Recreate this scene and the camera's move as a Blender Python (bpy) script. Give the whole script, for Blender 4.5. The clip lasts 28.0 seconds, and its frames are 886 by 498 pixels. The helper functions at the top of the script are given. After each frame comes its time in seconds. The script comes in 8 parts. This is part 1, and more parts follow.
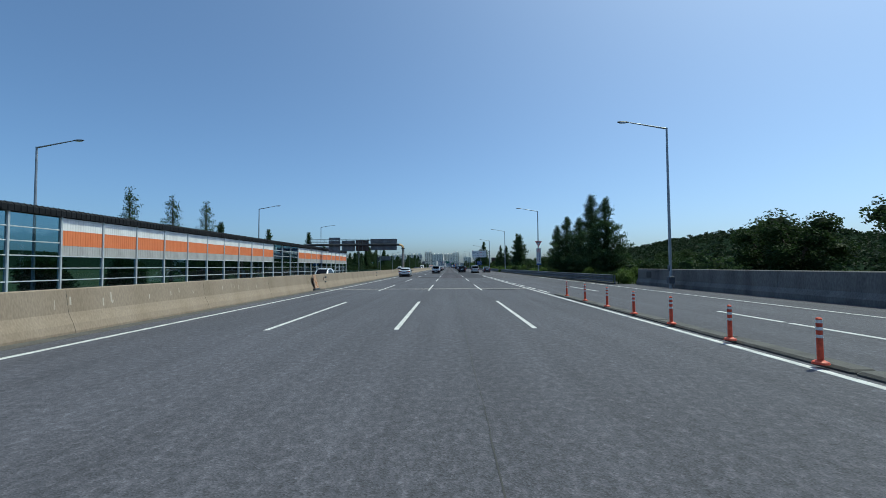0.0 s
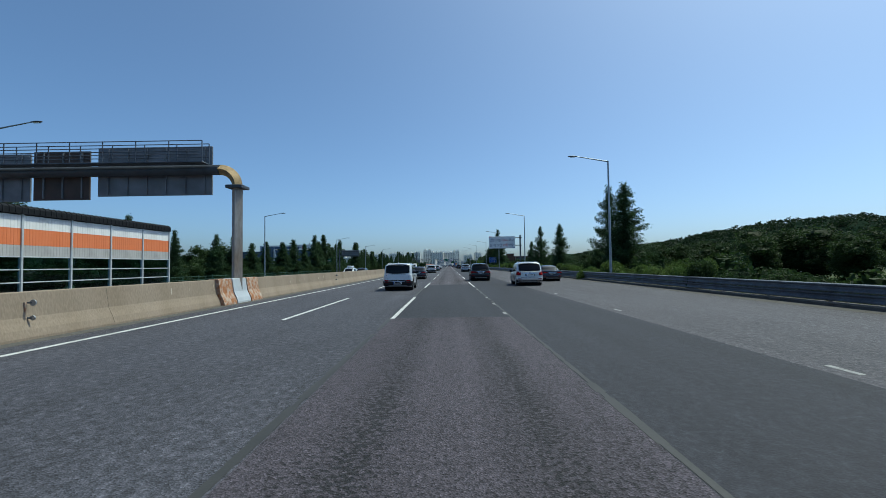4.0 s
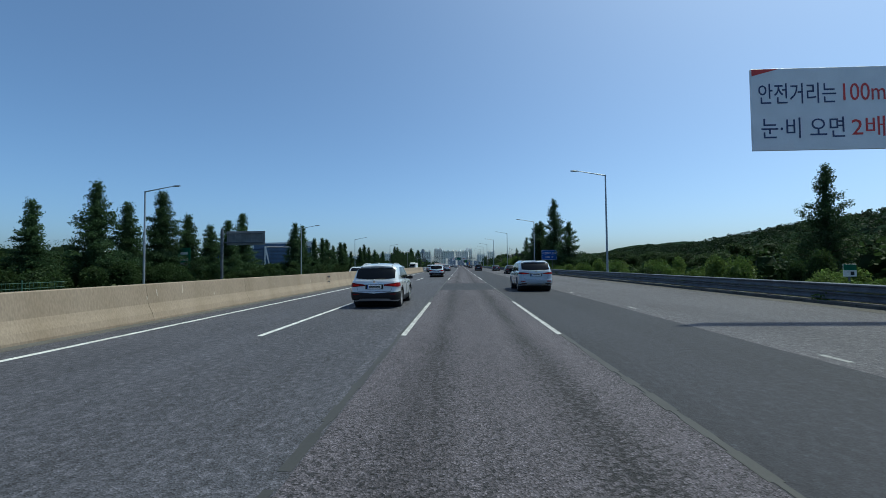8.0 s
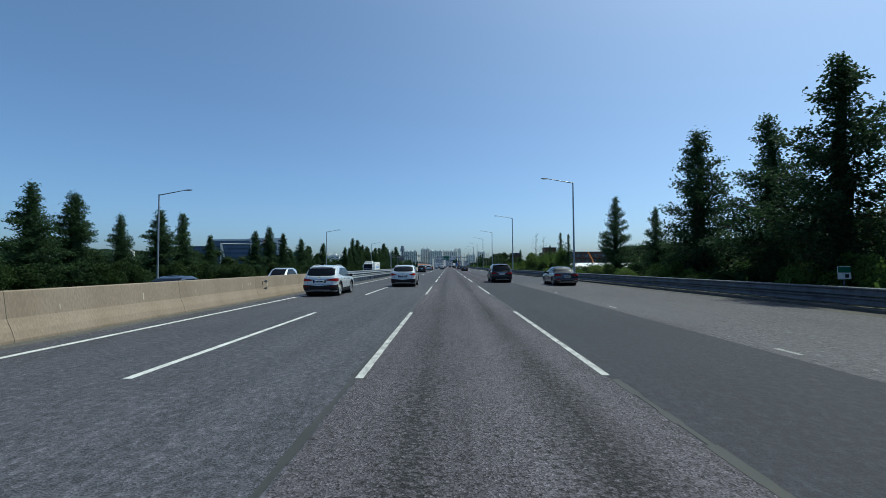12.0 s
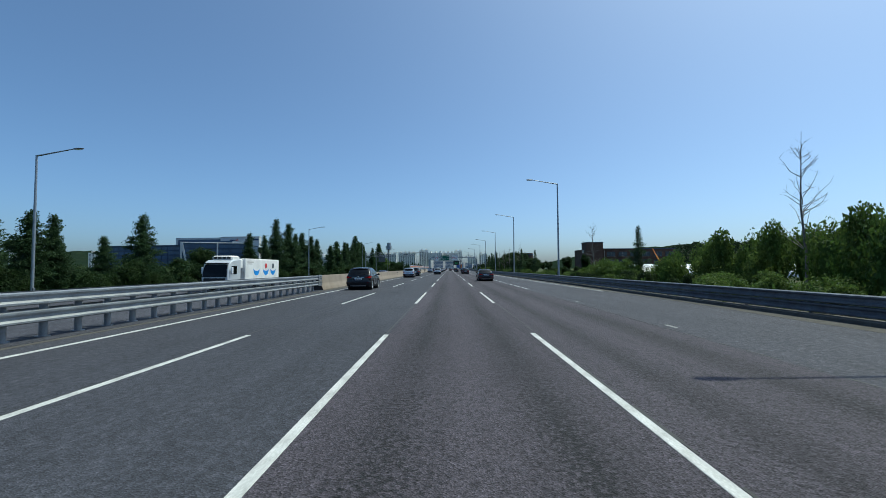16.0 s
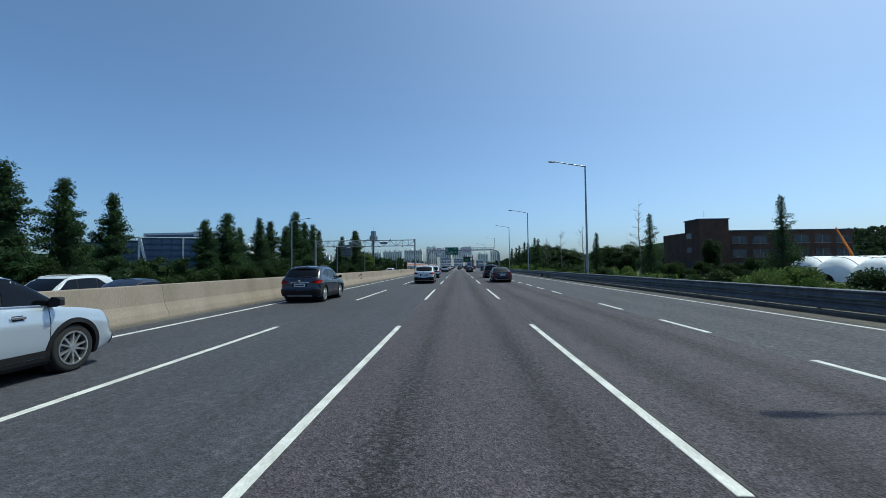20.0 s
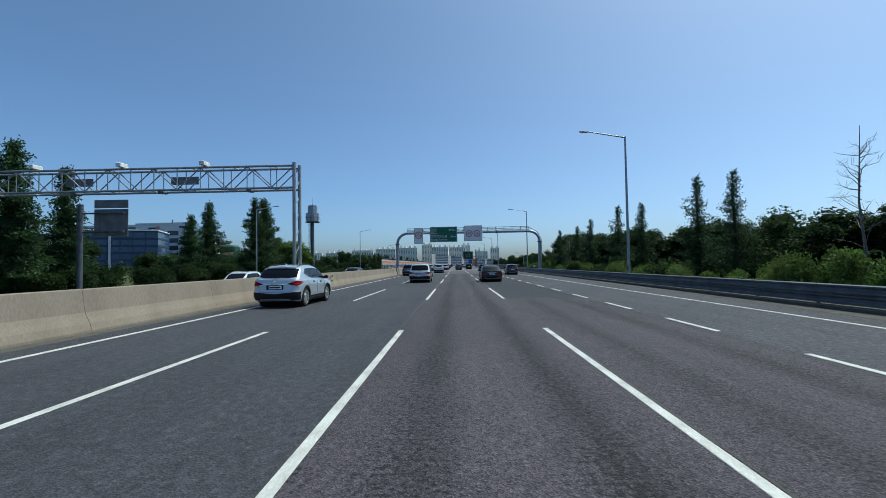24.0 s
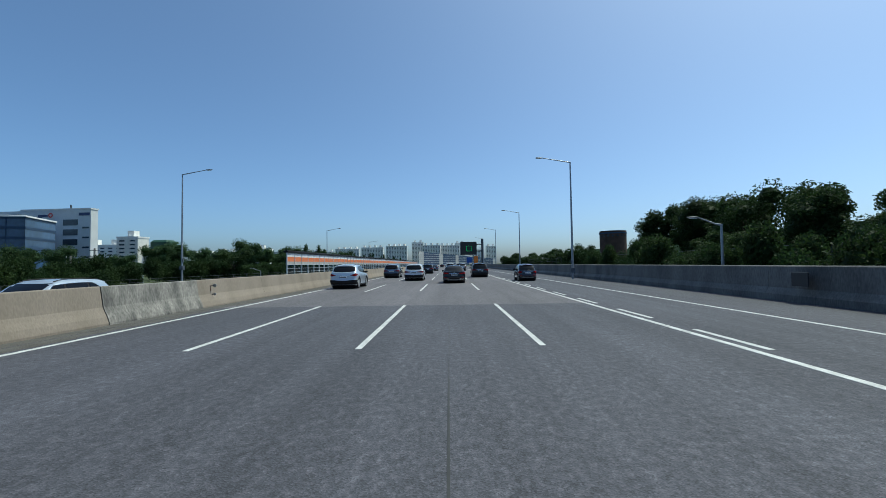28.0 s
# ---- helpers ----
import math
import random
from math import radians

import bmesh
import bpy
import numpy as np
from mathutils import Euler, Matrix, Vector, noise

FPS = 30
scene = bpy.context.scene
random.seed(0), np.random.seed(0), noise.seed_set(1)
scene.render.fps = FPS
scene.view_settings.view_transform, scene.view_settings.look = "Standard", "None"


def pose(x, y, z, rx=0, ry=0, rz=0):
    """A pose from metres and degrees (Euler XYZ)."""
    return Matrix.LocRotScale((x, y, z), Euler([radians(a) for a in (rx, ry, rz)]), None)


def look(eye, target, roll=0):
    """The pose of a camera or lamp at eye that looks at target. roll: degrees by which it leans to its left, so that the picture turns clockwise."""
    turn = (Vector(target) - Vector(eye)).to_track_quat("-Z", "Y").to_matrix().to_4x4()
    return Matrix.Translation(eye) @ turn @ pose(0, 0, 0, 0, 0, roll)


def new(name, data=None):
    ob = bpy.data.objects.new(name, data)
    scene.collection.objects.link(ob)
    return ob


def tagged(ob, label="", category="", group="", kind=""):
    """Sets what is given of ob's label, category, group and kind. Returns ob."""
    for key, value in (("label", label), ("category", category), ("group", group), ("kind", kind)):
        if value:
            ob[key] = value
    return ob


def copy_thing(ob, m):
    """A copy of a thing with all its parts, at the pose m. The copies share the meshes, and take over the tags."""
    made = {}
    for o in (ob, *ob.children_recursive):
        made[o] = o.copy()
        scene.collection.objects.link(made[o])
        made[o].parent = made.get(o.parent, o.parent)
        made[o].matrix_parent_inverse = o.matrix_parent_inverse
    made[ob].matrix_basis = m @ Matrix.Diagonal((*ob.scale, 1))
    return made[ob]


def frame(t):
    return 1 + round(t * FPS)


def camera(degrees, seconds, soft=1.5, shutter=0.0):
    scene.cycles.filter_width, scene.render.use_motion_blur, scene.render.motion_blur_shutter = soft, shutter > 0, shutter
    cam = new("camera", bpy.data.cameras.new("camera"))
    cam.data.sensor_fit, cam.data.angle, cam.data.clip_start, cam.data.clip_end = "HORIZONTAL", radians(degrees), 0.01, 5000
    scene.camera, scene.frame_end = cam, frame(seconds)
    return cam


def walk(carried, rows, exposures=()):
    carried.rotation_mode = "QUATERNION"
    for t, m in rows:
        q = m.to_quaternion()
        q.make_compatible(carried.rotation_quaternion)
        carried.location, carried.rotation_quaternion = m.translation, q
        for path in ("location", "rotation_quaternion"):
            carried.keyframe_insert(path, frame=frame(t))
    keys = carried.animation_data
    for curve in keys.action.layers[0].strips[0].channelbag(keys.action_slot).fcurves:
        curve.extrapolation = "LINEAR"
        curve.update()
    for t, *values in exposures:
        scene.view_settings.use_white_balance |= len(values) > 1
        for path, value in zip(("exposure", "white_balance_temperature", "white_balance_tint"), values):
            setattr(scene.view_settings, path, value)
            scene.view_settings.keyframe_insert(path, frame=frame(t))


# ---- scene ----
cam = camera(91.07, 28.0, soft=0.55, shutter=0.0)
# seconds, x, y, yaw, pitch, roll; the lens stands 1.62 m over the road
ROWS = """
0.0 -0.430 -2.488 0.744 2.299 0.405
0.5 -0.366 6.598 0.826 2.255 0.428
1.0 -0.313 15.557 1.077 2.180 0.436
1.5 -0.280 24.271 1.009 2.206 0.555
2.0 -0.247 32.958 0.686 1.988 0.672
2.5 -0.210 41.808 0.507 2.158 0.715
3.0 -0.168 50.887 0.678 2.081 0.658
3.5 -0.108 60.281 0.745 2.038 0.729
4.0 -0.051 69.754 0.749 2.137 0.749
4.5 -0.021 79.207 0.833 2.235 0.680
5.0 -0.016 88.718 1.047 2.165 0.676
5.5 -0.036 98.269 1.315 2.095 0.672
6.0 -0.079 107.847 1.579 2.025 0.668
6.5 -0.143 117.436 1.780 1.955 0.664
7.0 -0.226 127.021 1.835 2.012 0.664
7.5 -0.335 136.598 2.001 2.003 0.624
8.0 -0.461 146.153 2.311 2.100 0.562
8.5 -0.590 155.671 2.309 2.061 0.447
9.0 -0.713 165.186 2.229 1.977 0.361
9.5 -0.825 174.733 2.066 1.995 0.303
10.0 -0.862 184.643 1.691 1.871 0.258
10.5 -0.774 195.311 1.131 2.147 0.133
11.0 -0.642 205.629 0.684 2.355 0.048
11.5 -0.543 214.533 0.651 2.210 0.232
12.0 -0.491 222.931 0.772 2.183 0.317
12.5 -0.483 231.671 1.017 2.137 0.301
13.0 -0.487 240.624 1.099 2.181 0.310
13.5 -0.496 249.748 1.092 2.225 0.319
14.0 -0.499 259.004 1.035 2.270 0.329
14.5 -0.487 268.353 0.947 2.314 0.338
15.0 -0.452 277.753 0.841 2.390 0.353
15.5 -0.375 287.142 0.831 2.458 0.317
16.0 -0.288 296.470 0.819 2.514 0.314
16.5 -0.222 305.602 0.997 2.556 0.323
17.0 -0.167 314.706 1.188 2.630 0.327
17.5 -0.100 323.926 1.202 2.615 0.436
18.0 -0.043 333.057 1.189 2.639 0.490
18.5 -0.012 341.987 1.183 2.572 0.570
19.0 -0.030 350.782 1.485 2.359 0.643
19.5 -0.104 359.468 1.720 2.303 0.674
20.0 -0.207 368.306 1.998 2.255 0.666
20.5 -0.301 377.544 2.047 2.286 0.682
21.0 -0.379 386.883 1.982 2.266 0.675
21.5 -0.430 396.036 2.038 2.188 0.677
22.0 -0.454 405.108 1.999 2.157 0.708
22.5 -0.458 414.192 1.915 2.127 0.738
23.0 -0.450 423.382 1.817 2.096 0.769
23.5 -0.436 432.773 1.732 2.066 0.799
24.0 -0.424 442.458 1.694 2.034 0.870
24.5 -0.422 452.530 1.682 1.947 0.948
25.0 -0.411 462.974 1.673 2.034 1.027
25.5 -0.373 473.796 1.625 1.918 1.073
26.0 -0.316 484.728 1.542 1.872 1.095
26.5 -0.253 495.534 1.362 1.934 1.046
27.0 -0.180 506.296 1.219 2.032 0.838
27.5 -0.096 517.011 0.974 1.962 0.872
28.0 -0.013 527.709 0.797 1.980 0.882
"""
EYE = 1.62
rows = []
for line in ROWS.strip().splitlines():
    t, x, y, yaw, pitch, roll = [float(a) for a in line.split()]
    rows.append((t, pose(x, y, EYE, 90 + pitch, roll, yaw)))
walk(cam, rows, [(0.0, 0.24, 6100, -9), (28.0, 0.24, 6100, -9)])

# ---- sky and sun ----
SUN = Vector((5.0, 2.8, 11.0)).normalized()
world = bpy.data.worlds.new("sky")
scene.world = world
world.use_nodes = True
wn, wl = world.node_tree.nodes, world.node_tree.links
wn.clear()
sky = wn.new("ShaderNodeTexSky")
sky.sky_type, sky.sun_disc = "NISHITA", False
sky.sun_elevation, sky.sun_rotation = math.asin(SUN.z), math.atan2(SUN.x, SUN.y)
sky.altitude, sky.air_density, sky.dust_density, sky.ozone_density = 60, 0.6, 2.5, 6.8
bg = wn.new("ShaderNodeBackground")
bg.inputs["Strength"].default_value = 0.15
wo = wn.new("ShaderNodeOutputWorld")
wl.new(sky.outputs["Color"], bg.inputs["Color"])
wl.new(bg.outputs["Background"], wo.inputs["Surface"])
sun = new("sun", bpy.data.lights.new("sun", "SUN"))
sun.data.energy, sun.data.angle, sun.data.color = 3.3, radians(0.55), (1.0, 0.91, 0.77)
sun.matrix_world = look(SUN * 60, (0, 0, 0))


# ---- materials ----
def mat(name, color, rough=0.6, metal=0.0, amount=0.18, scale=1.5, fine=40.0, bump=0.0, bump_scale=60.0, stretch=(1, 1, 1),
        second=None, coat=0.0, spec=0.5, per_object=0.0, alpha=None, island=0.0, turn=0.0):
    """A surface with broad stains, fine grain and relief; second: the colour of its stains."""
    m = bpy.data.materials.new(name)
    m.use_nodes = True
    n, l = m.node_tree.nodes, m.node_tree.links
    b = n["Principled BSDF"]
    b.inputs["Roughness"].default_value, b.inputs["Metallic"].default_value = rough, metal
    b.inputs["Coat Weight"].default_value, b.inputs["Specular IOR Level"].default_value = coat, spec
    tc, mp = n.new("ShaderNodeTexCoord"), n.new("ShaderNodeMapping")
    mp.inputs["Scale"].default_value = stretch
    l.new(tc.outputs["Object"], mp.inputs["Vector"])
    big, small = n.new("ShaderNodeTexNoise"), n.new("ShaderNodeTexNoise")
    big.inputs["Scale"].default_value, big.inputs["Detail"].default_value = scale, 5
    small.inputs["Scale"].default_value, small.inputs["Detail"].default_value = fine, 3
    for t in (big, small):
        l.new(mp.outputs["Vector"], t.inputs["Vector"])
    ramp = n.new("ShaderNodeMapRange")
    ramp.inputs["From Min"].default_value, ramp.inputs["From Max"].default_value = 0.38, 0.68
    l.new(big.outputs["Fac"], ramp.inputs["Value"])
    mix = n.new("ShaderNodeMix")
    mix.data_type = "RGBA"
    dark = second or tuple(c * (1 - 1.6 * amount) for c in color)
    mix.inputs["A"].default_value, mix.inputs["B"].default_value = (*color, 1), (*dark, 1)
    l.new(ramp.outputs["Result"], mix.inputs["Factor"])
    hsv = n.new("ShaderNodeHueSaturation")
    l.new(mix.outputs["Result"], hsv.inputs["Color"])
    grain = n.new("ShaderNodeMapRange")
    grain.inputs["From Min"].default_value, grain.inputs["From Max"].default_value = 0.25, 0.75
    grain.inputs["To Min"].default_value, grain.inputs["To Max"].default_value = 1 - amount, 1 + amount
    l.new(small.outputs["Fac"], grain.inputs["Value"])
    value = grain.outputs["Result"]
    for strength, kind, output in ((per_object, "ShaderNodeObjectInfo", "Random"), (island, "ShaderNodeNewGeometry", "Random Per Island")):
        if strength:
            info, mr, mul = n.new(kind), n.new("ShaderNodeMapRange"), n.new("ShaderNodeMath")
            mr.inputs["To Min"].default_value, mr.inputs["To Max"].default_value = 1 - strength, 1 + strength
            mul.operation = "MULTIPLY"
            l.new(info.outputs[output], mr.inputs["Value"])
            l.new(mr.outputs["Result"], mul.inputs[0])
            l.new(value, mul.inputs[1])
            value = mul.outputs["Value"]
    l.new(value, hsv.inputs["Value"])
    l.new(hsv.outputs["Color"], b.inputs["Base Color"])
    if bump:
        bt, bn = n.new("ShaderNodeTexNoise"), n.new("ShaderNodeBump")
        bt.inputs["Scale"].default_value, bt.inputs["Detail"].default_value = bump_scale, 4
        bn.inputs["Strength"].default_value, bn.inputs["Distance"].default_value = bump, 0.02
        l.new(mp.outputs["Vector"], bt.inputs["Vector"])
        l.new(bt.outputs["Fac"], bn.inputs["Height"])
        l.new(bn.outputs["Normal"], b.inputs["Normal"])
    if alpha is not None:
        b.inputs["Alpha"].default_value = alpha
    return m


def road_mat(name, color, spots, spot_amount, streak, bump, cell=28.0, rough=0.85, grit_scale=11.0, pits=0.3, pit_from=0.6, tracks=None, flecks=0.5):
    """Asphalt or deck concrete: single stones, wheel-track streaks along y, broad patches of wear.
    tracks: x of the lane's middle, whose two wheel tracks are broken up and oil-dark."""
    m = bpy.data.materials.new(name)
    m.use_nodes = True
    n, l = m.node_tree.nodes, m.node_tree.links
    b = n["Principled BSDF"]
    b.inputs["Roughness"].default_value = rough
    b.inputs["Specular IOR Level"].default_value = 0.35
    tc = n.new("ShaderNodeTexCoord")

    def tex(kind, scale, stretch, detail=4):
        mp, t = n.new("ShaderNodeMapping"), n.new(kind)
        mp.inputs["Scale"].default_value = stretch
        t.inputs["Scale"].default_value = scale
        if kind == "ShaderNodeTexNoise":
            t.inputs["Detail"].default_value = detail
        l.new(tc.outputs["Object"], mp.inputs["Vector"])
        l.new(mp.outputs["Vector"], t.inputs["Vector"])
        return t

    def ranged(socket, a, b_, lo, hi):
        r = n.new("ShaderNodeMapRange")
        for key, v in (("From Min", a), ("From Max", b_), ("To Min", lo), ("To Max", hi)):
            r.inputs[key].default_value = v
        l.new(socket, r.inputs["Value"])
        return r.outputs["Result"]

    def calc(op, a, b_):
        k = n.new("ShaderNodeMath")
        k.operation = op
        for i, v in enumerate((a, b_)):
            if isinstance(v, (int, float)):
                k.inputs[i].default_value = v
            else:
                l.new(v, k.inputs[i])
        return k.outputs["Value"]

    stone = tex("ShaderNodeTexVoronoi", cell, (1, 1, 1))
    track = tex("ShaderNodeTexNoise", 1.0, (1.6, 0.035, 1), 3)
    wide = tex("ShaderNodeTexNoise", 0.22, (1, 0.45, 1), 6)
    grit = tex("ShaderNodeTexNoise", grit_scale, (1, 0.7, 1), 6)
    coarse = tex("ShaderNodeTexVoronoi", cell * 0.3, (1, 0.6, 1))
    stones, lumps = n.new("ShaderNodeSeparateColor"), n.new("ShaderNodeSeparateColor")
    l.new(stone.outputs["Color"], stones.inputs["Color"])
    l.new(coarse.outputs["Color"], lumps.inputs["Color"])
    v = calc("MULTIPLY", ranged(stones.outputs["Red"], 0, 1, 1 - spot_amount, 1 + spot_amount), ranged(track.outputs["Fac"], 0.3, 0.7, 1 - streak, 1 + streak))
    v = calc("MULTIPLY", v, ranged(wide.outputs["Fac"], 0.3, 0.7, 0.86, 1.14))
    v = calc("MULTIPLY", v, ranged(grit.outputs["Fac"], 0.3, 0.7, 1 - spot_amount * 0.7, 1 + spot_amount * 0.7))
    v = calc("MULTIPLY", v, ranged(lumps.outputs["Green"], 0, 1, 1 - spot_amount * 0.3, 1 + spot_amount * 0.3))
    # pale worn stone faces
    v = calc("ADD", v, ranged(stones.outputs["Blue"], 0.82, 0.9, 0, flecks))
    mix = n.new("ShaderNodeMix")
    mix.data_type = "RGBA"
    mix.inputs["A"].default_value, mix.inputs["B"].default_value = (*color, 1), (*spots, 1)
    l.new(ranged(grit.outputs["Fac"], 0.5, 0.72, 0, 1), mix.inputs["Factor"])
    # dark pits where stones have broken out, thickest along the wheel tracks
    pit = tex("ShaderNodeTexNoise", 15.0 if tracks is not None else 30.0, (1, 1.3, 1), 4)
    blot = tex("ShaderNodeTexNoise", 1.3, (1.2, 0.28, 1), 3)
    reach = calc("ADD", pit.outputs["Fac"], ranged(blot.outputs["Fac"], 0.3, 0.7, -0.12, 0.12))
    if tracks is not None:
        xyz = n.new("ShaderNodeSeparateXYZ")
        l.new(tc.outputs["Object"], xyz.inputs["Vector"])
        off = calc("ABSOLUTE", calc("SUBTRACT", calc("ABSOLUTE", calc("SUBTRACT", xyz.outputs["X"], tracks), 0), 0.85), 0)
        sway = calc("ADD", off, ranged(blot.outputs["Fac"], 0.3, 0.7, -0.2, 0.2))
        reach = calc("ADD", reach, ranged(sway, 0.05, 0.6, 0.08, -0.09))
        v = calc("MULTIPLY", v, ranged(sway, 0.0, 0.55, 0.78, 1.06))
    hole = n.new("ShaderNodeMix")
    hole.data_type = "RGBA"
    hole.inputs["B"].default_value = (0.012, 0.012, 0.014, 1)
    l.new(mix.outputs["Result"], hole.inputs["A"])
    l.new(ranged(reach, pit_from, pit_from + 0.07, 0, pits), hole.inputs["Factor"])
    hsv = n.new("ShaderNodeHueSaturation")
    l.new(hole.outputs["Result"], hsv.inputs["Color"])
    l.new(v, hsv.inputs["Value"])
    l.new(hsv.outputs["Color"], b.inputs["Base Color"])
    bn = n.new("ShaderNodeBump")
    bn.inputs["Strength"].default_value, bn.inputs["Distance"].default_value = bump, 0.012
    l.new(stone.outputs["Distance"], bn.inputs["Height"])
    l.new(bn.outputs["Normal"], b.inputs["Normal"])
    return m


def leaf_mat(name, color, tip):
    m = mat(name, color, 0.6, amount=0.25, scale=0.6, fine=3.0, second=tip, spec=0.12, island=0.3, per_object=0.12)
    n, l = m.node_tree.nodes, m.node_tree.links
    b = n["Principled BSDF"]
    thin, add = n.new("ShaderNodeBsdfTranslucent"), n.new("ShaderNodeMixShader")
    l.new(b.inputs["Base Color"].links[0].from_socket, thin.inputs["Color"])
    add.inputs["Fac"].default_value = 0.4
    l.new(b.outputs["BSDF"], add.inputs[1])
    l.new(thin.outputs["BSDF"], add.inputs[2])
    l.new(add.outputs["Shader"], n["Material Output"].inputs["Surface"])
    return m


def glass_mat(name, color, through_light, rough=0.03):
    """A thin pane: a share passes straight through, the rest mirrors."""
    m = bpy.data.materials.new(name)
    m.use_nodes = True
    n, l = m.node_tree.nodes, m.node_tree.links
    n.remove(n["Principled BSDF"])
    clear, gloss, mix, lw, fr = (n.new(k) for k in ("ShaderNodeBsdfTransparent", "ShaderNodeBsdfGlossy", "ShaderNodeMixShader", "ShaderNodeLayerWeight", "ShaderNodeMapRange"))
    clear.inputs["Color"].default_value = (*[c * through_light for c in color], 1)
    gloss.inputs["Roughness"].default_value = rough
    for key, v in (("From Min", 0.4), ("From Max", 1.0), ("To Min", 0.06), ("To Max", 0.6)):
        fr.inputs[key].default_value = v
    l.new(lw.outputs["Facing"], fr.inputs["Value"])
    l.new(fr.outputs["Result"], mix.inputs["Fac"])
    l.new(clear.outputs["BSDF"], mix.inputs[1])
    l.new(gloss.outputs["BSDF"], mix.inputs[2])
    l.new(mix.outputs["Shader"], n["Material Output"].inputs["Surface"])
    return m


